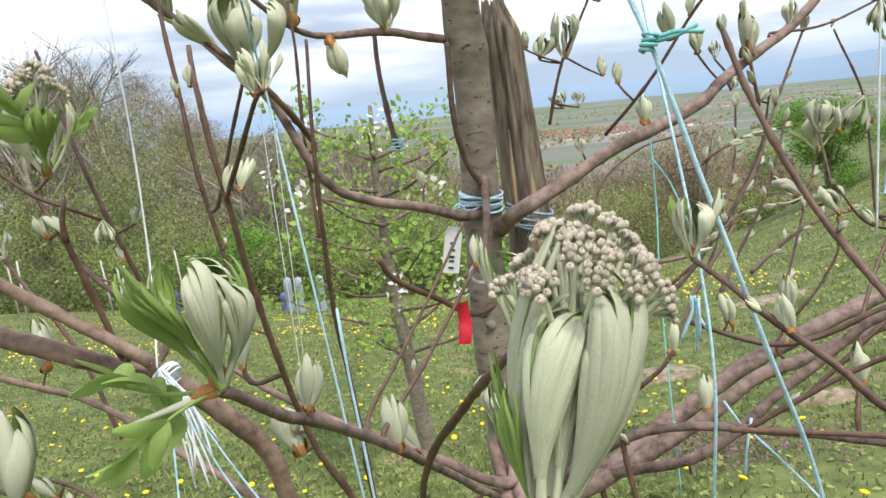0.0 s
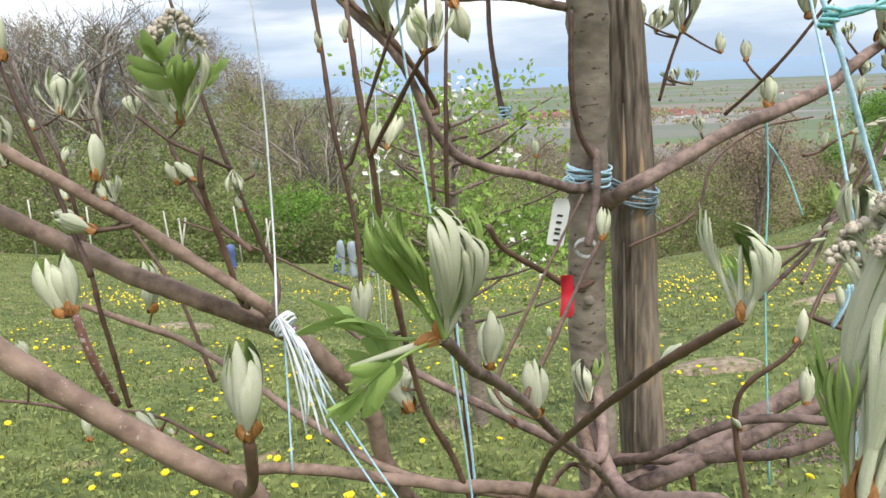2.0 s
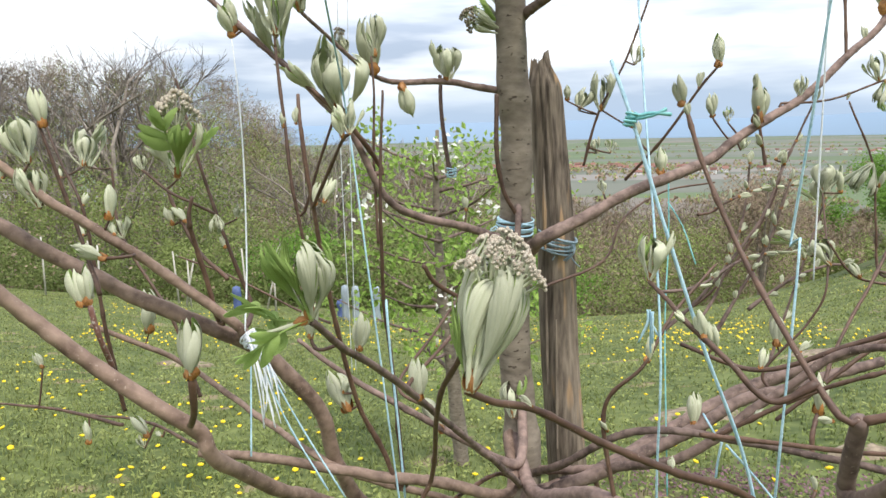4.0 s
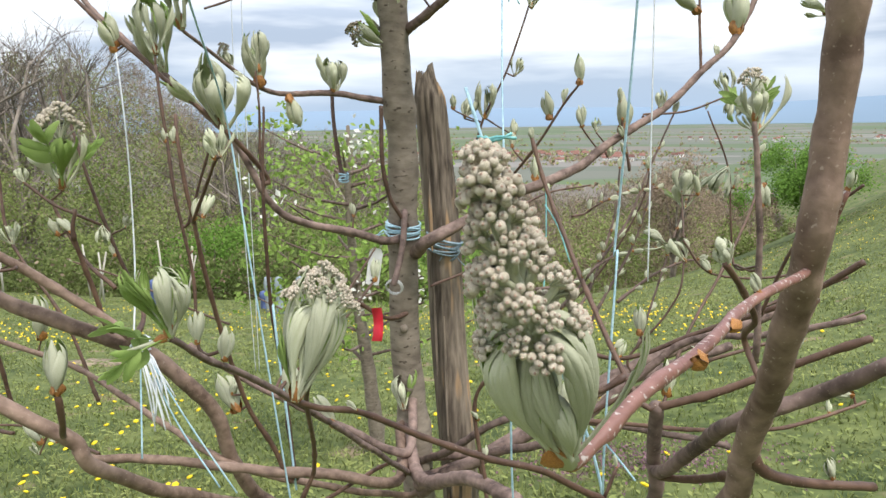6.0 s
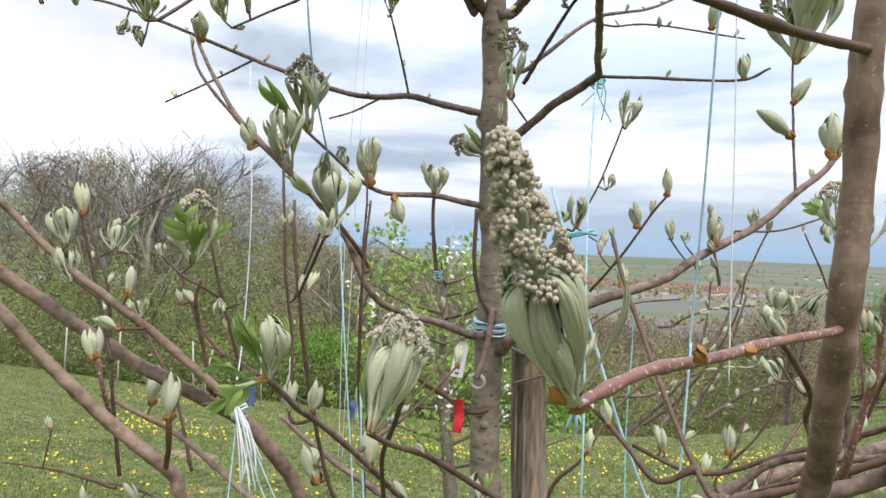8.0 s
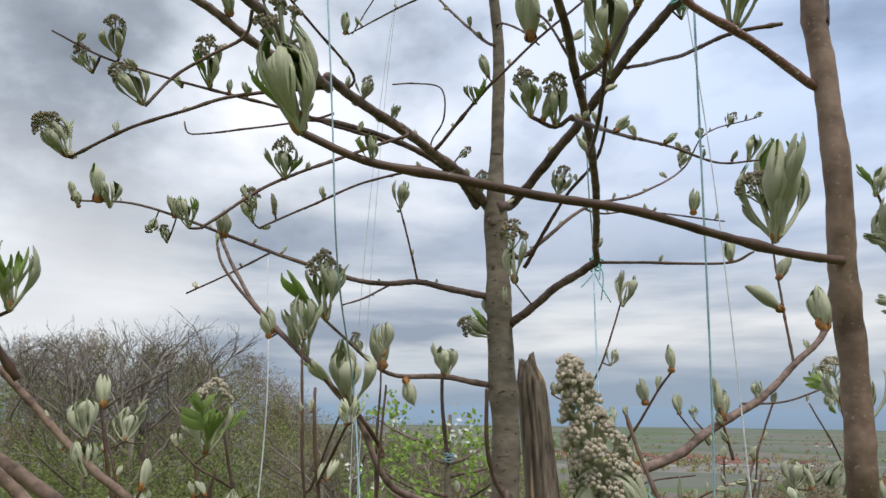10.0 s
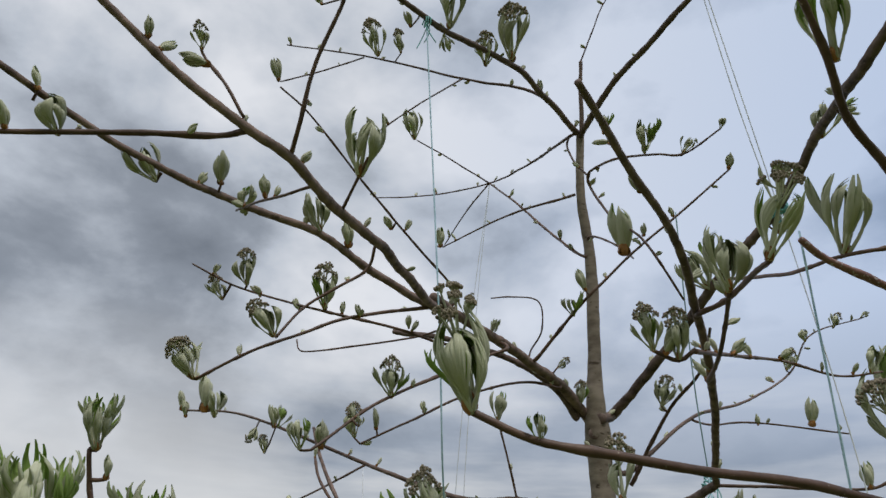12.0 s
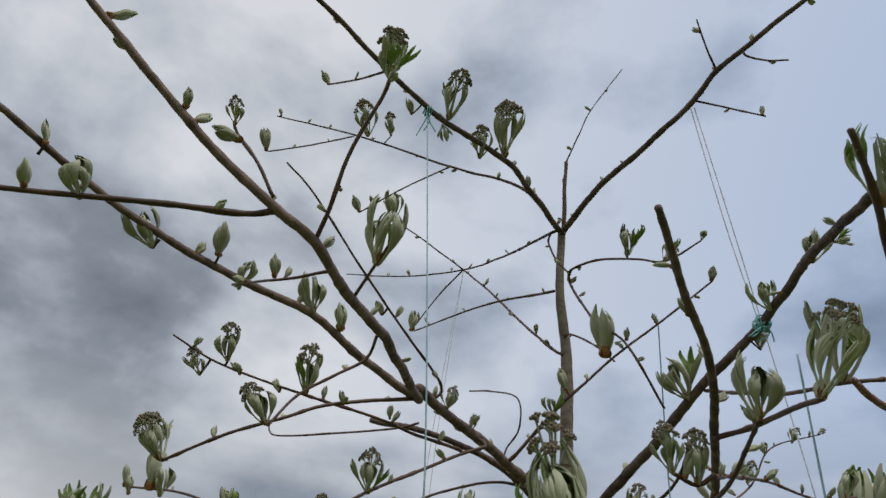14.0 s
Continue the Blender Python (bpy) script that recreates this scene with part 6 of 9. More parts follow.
mid_thin = limb([(-0.367, 1.117, 0.984), (-0.47, 1.149, 1.005), (-0.62, 1.129, 1.081), (-0.727, 1.112, 1.121)], 0.0030, 0.0019, M_TWIG)
near_left_up = limb([(-0.153, 0.087, 1.421), (-0.164, 0.069, 1.451), (-0.177, 0.051, 1.481), (-0.193, 0.041, 1.513), (-0.193, 0.026, 1.549)], 0.0030, 0.0019, M_TWIG)
twig_1 = limb([(-0.366, -0.042, 1.931), (-0.362, -0.044, 1.936), (-0.357, -0.046, 1.941)], 0.0019, 0.0016, M_TWIG)
twig_2 = limb([(-0.304, 0.1, 1.913), (-0.309, 0.102, 1.908), (-0.313, 0.104, 1.904)], 0.0019, 0.0016, M_TWIG)
twig_3 = limb([(-0.273, 0.168, 1.916), (-0.269, 0.165, 1.922), (-0.265, 0.162, 1.928)], 0.0019, 0.0016, M_TWIG)
twig_4 = limb([(-0.176, 0.336, 1.903), (-0.173, 0.335, 1.906), (-0.169, 0.335, 1.909)], 0.0019, 0.0016, M_TWIG)
twig_5 = limb([(-0.136, 0.409, 1.991), (-0.141, 0.411, 1.985), (-0.146, 0.413, 1.98)], 0.0019, 0.0016, M_TWIG)
twig_6 = limb([(-0.168, 0.349, 2.484), (-0.168, 0.347, 2.487), (-0.167, 0.345, 2.491)], 0.0019, 0.0016, M_TWIG)
twig_7 = limb([(-0.396, 0.777, 2.779), (-0.385, 0.773, 2.788), (-0.374, 0.77, 2.799)], 0.0019, 0.0016, M_TWIG)
twig_8 = limb([(-0.138, 0.433, 2.492), (-0.149, 0.436, 2.48), (-0.161, 0.439, 2.471)], 0.0019, 0.0016, M_TWIG)
twig_9 = limb([(-0.048, 0.591, 2.502), (-0.055, 0.596, 2.49), (-0.062, 0.601, 2.481)], 0.0019, 0.0016, M_TWIG)
twig_10 = limb([(-0.352, 0.311, 1.867), (-0.361, 0.315, 1.856), (-0.37, 0.319, 1.847)], 0.0019, 0.0016, M_TWIG)
twig_11 = limb([(-0.339, 0.328, 1.865), (-0.337, 0.327, 1.867), (-0.335, 0.326, 1.869)], 0.0019, 0.0016, M_TWIG)
twig_12 = limb([(-0.281, 0.393, 1.859), (-0.283, 0.395, 1.855), (-0.285, 0.397, 1.852)], 0.0019, 0.0016, M_TWIG)
twig_13 = limb([(0.218, 0.845, 2.347), (0.218, 0.843, 2.35), (0.219, 0.84, 2.354)], 0.0019, 0.0016, M_TWIG)
twig_14 = limb([(0.09, 0.778, 1.999), (0.087, 0.774, 2.002), (0.084, 0.771, 2.006)], 0.0019, 0.0016, M_TWIG)
twig_15 = limb([(0.477, 0.485, 2.055), (0.479, 0.488, 2.052), (0.48, 0.491, 2.049)], 0.0019, 0.0016, M_TWIG)
twig_16 = limb([(0.486, 0.398, 2.025), (0.487, 0.4, 2.022), (0.489, 0.403, 2.019)], 0.0019, 0.0016, M_TWIG)
twig_17 = limb([(0.405, 0.714, 2.058), (0.415, 0.723, 2.05), (0.425, 0.733, 2.044)], 0.0019, 0.0016, M_TWIG)
twig_18 = limb([(0.47, 1.716, 2.127), (0.467, 1.713, 2.131), (0.463, 1.71, 2.134)], 0.0019, 0.0016, M_TWIG)
twig_19 = limb([(0.179, 1.056, 1.845), (0.175, 1.052, 1.85), (0.17, 1.047, 1.856)], 0.0019, 0.0016, M_TWIG)
twig_20 = limb([(-0.193, 0.026, 1.549), (-0.19, 0.028, 1.548), (-0.187, 0.029, 1.548)], 0.0019, 0.0016, M_TWIG)
twig_21 = limb([(-0.193, 0.036, 1.526), (-0.187, 0.039, 1.526), (-0.181, 0.041, 1.527)], 0.0019, 0.0016, M_TWIG)
twig_22 = limb([(-0.17, 0.061, 1.465), (-0.159, 0.063, 1.469), (-0.148, 0.066, 1.474)], 0.0019, 0.0016, M_TWIG)
twig_23 = limb([(-0.296, 0.638, 1.707), (-0.3, 0.634, 1.711), (-0.304, 0.63, 1.716)], 0.0019, 0.0016, M_TWIG)
twig_24 = limb([(-0.271, 0.651, 1.722), (-0.271, 0.648, 1.727), (-0.271, 0.646, 1.732)], 0.0019, 0.0016, M_TWIG)
twig_25 = limb([(-0.662, 0.874, 1.824), (-0.677, 0.882, 1.794), (-0.693, 0.889, 1.768)], 0.0019, 0.0016, M_TWIG)
twig_26 = limb([(-0.219, 0.383, 1.633), (-0.226, 0.38, 1.632), (-0.233, 0.377, 1.632)], 0.0019, 0.0016, M_TWIG)
twig_27 = limb([(-0.846, 0.78, 1.848), (-0.849, 0.782, 1.84), (-0.851, 0.785, 1.834)], 0.0019, 0.0016, M_TWIG)
twig_28 = limb([(-0.786, 0.808, 1.848), (-0.789, 0.81, 1.842), (-0.791, 0.812, 1.836)], 0.0019, 0.0016, M_TWIG)
twig_29 = limb([(-0.022, 0.885, 1.882), (-0.014, 0.884, 1.891), (-0.006, 0.883, 1.9)], 0.0019, 0.0016, M_TWIG)
twig_30 = limb([(-0.315, 0.758, 1.541), (-0.323, 0.757, 1.536), (-0.331, 0.756, 1.531)], 0.0019, 0.0016, M_TWIG)
twig_31 = limb([(-0.376, 0.309, 1.721), (-0.381, 0.308, 1.722), (-0.385, 0.306, 1.724)], 0.0019, 0.0016, M_TWIG)
twig_32 = limb([(-0.696, 0.855, 1.834), (-0.699, 0.856, 1.827), (-0.702, 0.856, 1.821)], 0.0019, 0.0016, M_TWIG)
twig_33 = limb([(-0.193, 0.438, 1.686), (-0.189, 0.44, 1.681), (-0.184, 0.442, 1.678)], 0.0019, 0.0016, M_TWIG)
twig_34 = limb([(0.051, 1.069, 1.571), (0.045, 1.066, 1.575), (0.04, 1.063, 1.58)], 0.0019, 0.0016, M_TWIG)
twig_35 = limb([(0.121, 0.99, 1.609), (0.105, 0.981, 1.63), (0.089, 0.971, 1.653)], 0.0019, 0.0016, M_TWIG)
twig_36 = limb([(0.629, 1.331, 1.796), (0.634, 1.332, 1.797), (0.638, 1.333, 1.798)], 0.0019, 0.0016, M_TWIG)
twig_37 = limb([(-0.865, 1.093, 1.321), (-0.888, 1.086, 1.32), (-0.911, 1.079, 1.323)], 0.0019, 0.0016, M_TWIG)
twig_38 = limb([(-0.551, 0.56, 1.333), (-0.544, 0.562, 1.344), (-0.537, 0.565, 1.355)], 0.0019, 0.0016, M_TWIG)
twig_39 = limb([(-0.526, 0.573, 1.308), (-0.529, 0.571, 1.3), (-0.533, 0.57, 1.293)], 0.0019, 0.0016, M_TWIG)
twig_40 = limb([(-0.425, 0.726, 1.258), (-0.432, 0.724, 1.254), (-0.438, 0.722, 1.251)], 0.0019, 0.0016, M_TWIG)
twig_41 = limb([(-0.203, 0.29, 1.245), (-0.206, 0.289, 1.244), (-0.209, 0.288, 1.244)], 0.0019, 0.0016, M_TWIG)
twig_42 = limb([(-0.691, 0.934, 0.971), (-0.687, 0.937, 0.984), (-0.682, 0.939, 0.998)], 0.0019, 0.0016, M_TWIG)
twig_43 = limb([(-0.325, 0.76, 1.549), (-0.327, 0.759, 1.544), (-0.328, 0.759, 1.539)], 0.0019, 0.0016, M_TWIG)
twig_44 = limb([(-0.229, 0.694, 1.504), (-0.229, 0.694, 1.511), (-0.228, 0.695, 1.518)], 0.0019, 0.0016, M_TWIG)
twig_45 = limb([(-0.452, 0.733, 1.306), (-0.443, 0.736, 1.313), (-0.434, 0.739, 1.322)], 0.0019, 0.0016, M_TWIG)
twig_46 = limb([(-0.819, 0.903, 0.824), (-0.82, 0.9, 0.791), (-0.822, 0.898, 0.762)], 0.0019, 0.0016, M_TWIG)
twig_47 = limb([(-0.627, 0.861, 0.836), (-0.634, 0.859, 0.825), (-0.64, 0.856, 0.815)], 0.0019, 0.0016, M_TWIG)
twig_48 = limb([(0.185, 1.232, 1.412), (0.156, 1.224, 1.424), (0.126, 1.216, 1.44)], 0.0019, 0.0016, M_TWIG)
twig_49 = limb([(0.235, 1.235, 1.514), (0.244, 1.238, 1.509), (0.253, 1.24, 1.506)], 0.0019, 0.0016, M_TWIG)
twig_50 = limb([(0.424, 1.15, 1.354), (0.407, 1.147, 1.375), (0.39, 1.143, 1.4)], 0.0019, 0.0016, M_TWIG)
twig_51 = limb([(0.606, 1.254, 1.254), (0.623, 1.26, 1.253), (0.641, 1.265, 1.253)], 0.0019, 0.0016, M_TWIG)
twig_52 = limb([(0.483, 1.313, 1.14), (0.479, 1.312, 1.141), (0.475, 1.311, 1.142)], 0.0019, 0.0016, M_TWIG)
twig_53 = limb([(0.377, 0.941, 1.023), (0.38, 0.942, 1.028), (0.382, 0.943, 1.034)], 0.0019, 0.0016, M_TWIG)
twig_54 = limb([(0.594, 1.158, 1.153), (0.58, 1.153, 1.15), (0.567, 1.149, 1.149)], 0.0019, 0.0016, M_TWIG)
twig_55 = limb([(0.764, 1.279, 1.229), (0.77, 1.281, 1.227), (0.776, 1.283, 1.226)], 0.0019, 0.0016, M_TWIG)
twig_56 = limb([(-0.562, 0.553, 1.347), (-0.565, 0.552, 1.341), (-0.568, 0.551, 1.336)], 0.0019, 0.0016, M_TWIG)
twig_57 = limb([(-0.858, 0.823, 0.87), (-0.852, 0.827, 0.907), (-0.846, 0.832, 0.949)], 0.0019, 0.0016, M_TWIG)
twig_58 = limb([(0.063, 0.991, 0.861), (0.057, 0.989, 0.861), (0.05, 0.987, 0.861)], 0.0019, 0.0016, M_TWIG)
twig_59 = limb([(-0.123, 0.578, 1.309), (-0.119, 0.578, 1.306), (-0.114, 0.578, 1.303)], 0.0019, 0.0016, M_TWIG)
twig_60 = limb([(0.3, 1.078, 1.293), (0.3, 1.079, 1.297), (0.301, 1.081, 1.302)], 0.0019, 0.0016, M_TWIG)
twig_61 = limb([(0.365, 1.007, 0.861), (0.365, 1.008, 0.865), (0.366, 1.008, 0.868)], 0.0019, 0.0016, M_TWIG)
twig_62 = limb([(0.378, 0.368, 1.069), (0.384, 0.372, 1.083), (0.39, 0.376, 1.098)], 0.0019, 0.0016, M_TWIG)
twig_63 = limb([(0.747, 0.72, 1.026), (0.745, 0.721, 1.032), (0.743, 0.721, 1.039)], 0.0019, 0.0016, M_TWIG)
twig_64 = limb([(0.591, 1.133, 1.128), (0.594, 1.135, 1.131), (0.597, 1.136, 1.135)], 0.0019, 0.0016, M_TWIG)
twig_65 = limb([(0.767, 1.289, 1.276), (0.773, 1.29, 1.275), (0.779, 1.291, 1.276)], 0.0019, 0.0016, M_TWIG)
twig_66 = limb([(0.513, 1.082, 0.986), (0.51, 1.083, 0.992), (0.507, 1.083, 0.998)], 0.0019, 0.0016, M_TWIG)
twig_67 = limb([(0.387, 0.938, 1.021), (0.388, 0.939, 1.025), (0.389, 0.94, 1.029)], 0.0019, 0.0016, M_TWIG)
twig_68 = limb([(-0.627, 0.861, 0.836), (-0.636, 0.856, 0.814), (-0.644, 0.85, 0.795)], 0.0019, 0.0016, M_TWIG)
twig_69 = limb([(-0.466, 0.605, 1.254), (-0.461, 0.607, 1.263), (-0.457, 0.61, 1.274)], 0.0019, 0.0016, M_TWIG)
twig_70 = limb([(-0.701, 0.798, 1.324), (-0.689, 0.803, 1.33), (-0.677, 0.808, 1.338)], 0.0019, 0.0016, M_TWIG)
twig_71 = limb([(-0.701, 0.798, 1.324), (-0.706, 0.796, 1.321), (-0.712, 0.794, 1.32)], 0.0019, 0.0016, M_TWIG)
twig_72 = limb([(-0.667, 0.792, 1.223), (-0.671, 0.791, 1.221), (-0.674, 0.79, 1.219)], 0.0019, 0.0016, M_TWIG)
twig_73 = limb([(-0.459, 0.609, 1.248), (-0.456, 0.61, 1.249), (-0.453, 0.612, 1.251)], 0.0019, 0.0016, M_TWIG)
twig_74 = limb([(-0.403, 0.811, 1.206), (-0.405, 0.81, 1.203), (-0.406, 0.809, 1.2)], 0.0019, 0.0016, M_TWIG)
twig_75 = limb([(-0.413, 0.811, 1.237), (-0.401, 0.816, 1.242), (-0.389, 0.82, 1.248)], 0.0019, 0.0016, M_TWIG)
twig_76 = limb([(-0.19, 0.666, 1.234), (-0.187, 0.668, 1.237), (-0.184, 0.669, 1.24)], 0.0019, 0.0016, M_TWIG)
twig_77 = limb([(-0.022, 0.933, 1.224), (-0.021, 0.936, 1.237), (-0.02, 0.94, 1.251)], 0.0019, 0.0016, M_TWIG)
twig_78 = limb([(0.185, 1.232, 1.412), (0.167, 1.229, 1.415), (0.148, 1.225, 1.421)], 0.0019, 0.0016, M_TWIG)
twig_79 = limb([(0.166, 1.237, 1.338), (0.175, 1.239, 1.337), (0.184, 1.241, 1.336)], 0.0019, 0.0016, M_TWIG)
twig_80 = limb([(0.168, 1.236, 1.347), (0.19, 1.24, 1.34), (0.211, 1.244, 1.335)], 0.0019, 0.0016, M_TWIG)
twig_81 = limb([(0.19, 1.233, 1.422), (0.222, 1.236, 1.401), (0.253, 1.239, 1.384)], 0.0019, 0.0016, M_TWIG)
twig_82 = limb([(0.28, 1.035, 1.341), (0.269, 1.036, 1.353), (0.259, 1.036, 1.367)], 0.0019, 0.0016, M_TWIG)
twig_83 = limb([(0.214, 1.037, 1.254), (0.209, 1.038, 1.262), (0.205, 1.039, 1.271)], 0.0019, 0.0016, M_TWIG)
twig_84 = limb([(0.732, 1.383, 1.259), (0.737, 1.383, 1.256), (0.742, 1.384, 1.254)], 0.0019, 0.0016, M_TWIG)
twig_85 = limb([(0.439, 1.162, 1.364), (0.429, 1.159, 1.376), (0.418, 1.157, 1.39)], 0.0019, 0.0016, M_TWIG)
twig_86 = limb([(0.555, 1.358, 1.308), (0.547, 1.356, 1.31), (0.539, 1.354, 1.313)], 0.0019, 0.0016, M_TWIG)
twig_87 = limb([(0.432, 1.156, 1.359), (0.437, 1.157, 1.349), (0.442, 1.158, 1.34)], 0.0019, 0.0016, M_TWIG)
twig_88 = limb([(-0.589, 0.841, 0.839), (-0.59, 0.84, 0.834), (-0.592, 0.838, 0.829)], 0.0019, 0.0016, M_TWIG)
twig_89 = limb([(-0.127, 0.691, 0.995), (-0.135, 0.689, 0.99), (-0.143, 0.687, 0.985)], 0.0019, 0.0016, M_TWIG)
twig_90 = limb([(-0.132, 0.685, 1.014), (-0.14, 0.684, 1.014), (-0.148, 0.682, 1.014)], 0.0019, 0.0016, M_TWIG)
twig_91 = limb([(0.32, 0.915, 0.843), (0.323, 0.913, 0.832), (0.325, 0.912, 0.821)], 0.0019, 0.0016, M_TWIG)
back_left_limb = limb([(0.001, 1.020, 1.836), (-0.028, 0.950, 1.881), (-0.087, 0.830, 1.910), (-0.161, 0.700, 1.908), (-0.217, 0.580, 1.883)], 0.0085, 0.0045, M_LIMB)
hook_twig = limb([(-0.123, 0.560, 1.865), (-0.159, 0.550, 1.854), (-0.245, 0.520, 1.837), (-0.318, 0.500, 1.828), (-0.351, 0.500, 1.833), (-0.360, 0.500, 1.854)], 0.0020, 0.0012, M_TWIG)
stray_twig = limb([(-0.1, 0.75, 2.008), (-0.06, 0.765, 2.012), (-0.011, 0.78, 2.001), (-0.012, 0.8, 1.949), (-0.04, 0.82, 1.919), (-0.045, 0.815, 1.893)], 0.0014, 0.0018, M_TWIG)
budded([(0.310, 1.100, 1.002), (0.390, 1.150, 1.074), (0.483, 1.200, 1.195), (0.535, 1.250, 1.307), (0.586, 1.280, 1.423)], 0.0042, 0.0018, M_LIMB, 7, 0.030, 1)
budded([(0.416, 1.150, 1.001), (0.455, 1.180, 1.067), (0.506, 1.200, 1.166), (0.541, 1.220, 1.279)], 0.0040, 0.0018, M_LIMB, 6, 0.028, 2)
budded([(0.486, 1.170, 1.312), (0.472, 1.170, 1.389), (0.465, 1.170, 1.446)], 0.0030, 0.0022, M_TWIG, 3, 0.034, 3)
budded([(0.469, 1.150, 1.045), (0.544, 1.180, 1.099), (0.606, 1.200, 1.123), (0.632, 1.200, 1.126)], 0.0036, 0.0022, M_LIMB, 4, 0.026, 4)
budded([(0.498, 0.300, 1.214), (0.500, 0.280, 1.249), (0.509, 0.270, 1.298), (0.507, 0.250, 1.347), (0.511, 0.240, 1.374)], 0.0036, 0.0022, M_PINK, 3, 0.020, 5)
budded([(0.382, 1.150, 1.015), (0.421, 1.200, 1.072), (0.467, 1.250, 1.205), (0.479, 1.280, 1.309)], 0.0034, 0.0018, M_LIMB, 6, 0.028, 6)
budded([(0.375, 1.170, 1.220), (0.403, 1.200, 1.222), (0.429, 1.200, 1.241), (0.494, 1.250, 1.263), (0.557, 1.280, 1.266)], 0.0030, 0.0016, M_TWIG, 6, 0.026, 7)
budded([(0.304, 1.050, 1.095), (0.374, 1.100, 1.098), (0.468, 1.200, 1.134), (0.555, 1.250, 1.141)], 0.0034, 0.0018, M_LIMB, 5, 0.030, 8)
budded([(0.515, 1.170, 0.941), (0.537, 1.200, 0.999), (0.582, 1.250, 1.124), (0.624, 1.300, 1.238)], 0.0034, 0.0016, M_LIMB, 4, 0.03, 9)
pale_stem = limb([(0.611, 0.720, 1.084), (0.606, 0.700, 1.123), (0.600, 0.700, 1.248), (0.591, 0.700, 1.359), (0.583, 0.700, 1.412)], 0.0055, 0.0032, M_LIMB)

bud((-0.11, -0.106, 1.867), (-0.106, -0.115, 1.882), u1_upper)
bud((-0.144, -0.152, 1.898), (-0.159, -0.165, 1.908), u1_upper)
cluster("f", (-0.095, -0.061, 1.891), (-0.092, -0.075, 1.91))
bud((-0.357, -0.046, 1.941), (-0.356, -0.059, 1.959), twig_1)
cluster("l", (-0.171, -0.11, 1.772), (-0.172, -0.132, 1.799))
cluster("l", (-0.313, 0.104, 1.904), (-0.321, 0.071, 1.942))
bud((-0.265, 0.162, 1.928), (-0.253, 0.135, 1.97), twig_3)
cluster("l", (-0.217, 0.157, 1.876), (-0.2, 0.145, 1.9))
bud((-0.12, 0.09, 1.827), (-0.117, 0.078, 1.844), u1_tw_i)
cluster("l", (-0.192, 0.291, 1.914), (-0.186, 0.259, 1.959))
bud((-0.169, 0.335, 1.909), (-0.166, 0.313, 1.939), twig_4)
bud((-0.146, 0.413, 1.98), (-0.151, 0.395, 2.001), twig_5)
bud((-0.392, 1.13, 2.388), (-0.381, 1.1, 2.434), spider_e)
cluster("l", (-0.014, 0.104, 1.838), (0.011, 0.074, 1.892))
cluster("f", (0.043, -0.042, 1.939), (0.05, -0.065, 1.975))
cluster("f", (-0.167, 0.345, 2.491), (-0.151, 0.304, 2.553))
bud((-0.269, 0.295, 2.423), (-0.282, 0.273, 2.446), top_tl_twig)
cluster("f", (-0.439, 0.76, 2.802), (-0.44, 0.702, 2.878))
cluster("f", (-0.374, 0.77, 2.799), (-0.369, 0.736, 2.846))
bud((-0.161, 0.439, 2.471), (-0.163, 0.417, 2.498), twig_8)
cluster("f", (-0.099, 0.485, 2.489), (-0.064, 0.44, 2.566))
cluster("l", (-0.111, 0.485, 2.479), (-0.107, 0.507, 2.451))
cluster("f", (-0.062, 0.601, 2.481), (-0.05, 0.564, 2.535))
cluster("f", (-0.017, 0.644, 2.518), (0.003, 0.58, 2.613))
bud((0.012, 0.768, 2.527), (0.014, 0.748, 2.554), top_left_limb)
bud((-0.682, 0.664, 2.706), (-0.681, 0.63, 2.752), top_left_thin_c)
bud((-0.415, 0.756, 2.52), (-0.431, 0.721, 2.557), top_left_thin_b)
cluster("l", (-0.474, 1.077, 2.762), (-0.471, 1.022, 2.836))
cluster("f", (-0.378, 0.308, 1.721), (-0.393, 0.27, 1.764))
cluster("f", (-0.37, 0.319, 1.847), (-0.374, 0.295, 1.876))
cluster("f", (-0.335, 0.326, 1.869), (-0.326, 0.298, 1.911))
bud((-0.325, 0.349, 1.859), (-0.326, 0.336, 1.875), u1_tw_c)
cluster("f", (-0.146, 0.178, 1.704), (-0.159, 0.15, 1.734))
cluster("f", (-0.254, 0.418, 1.857), (-0.24, 0.383, 1.911))
bud((-0.191, 0.421, 1.837), (-0.191, 0.407, 1.855), u1_tw_b)
bud((-0.285, 0.397, 1.852), (-0.29, 0.385, 1.866), twig_12)
bud((-0.159, 0.524, 1.858), (-0.156, 0.509, 1.88), u1_tw_c)
cluster("l", (0.219, 0.84, 2.354), (0.228, 0.804, 2.407))
cluster("l", (0.293, 0.846, 2.335), (0.321, 0.834, 2.366))
cluster("l", (0.374, 0.829, 2.364), (0.386, 0.819, 2.384))
bud((0.371, 0.759, 2.211), (0.378, 0.744, 2.235), right_up_b)
bud((0.272, 0.026, 1.701), (0.267, 0.015, 1.713), dark_stem)
cluster("l", (0.261, -0.049, 1.698), (0.264, -0.056, 1.709))
bud((0.157, 0.824, 2.101), (0.16, 0.776, 2.166), right_up_d)
bud((0.202, 0.766, 2.101), (0.206, 0.751, 2.123), right_up_c)
bud((0.084, 0.771, 2.006), (0.075, 0.745, 2.035), twig_14)
cluster("l", (0.055, 0.79, 1.965), (0.049, 0.761, 1.999))
cluster("l", (0.301, 0.839, 2.005), (0.269, 0.776, 2.07))
cluster("l", (0.319, 0.153, 1.676), (0.323, 0.121, 1.72))
cluster("f", (0.344, 0.043, 1.643), (0.363, 0.011, 1.696), near=1, heads=9, leaves=4, turn=15, wide=0.75)
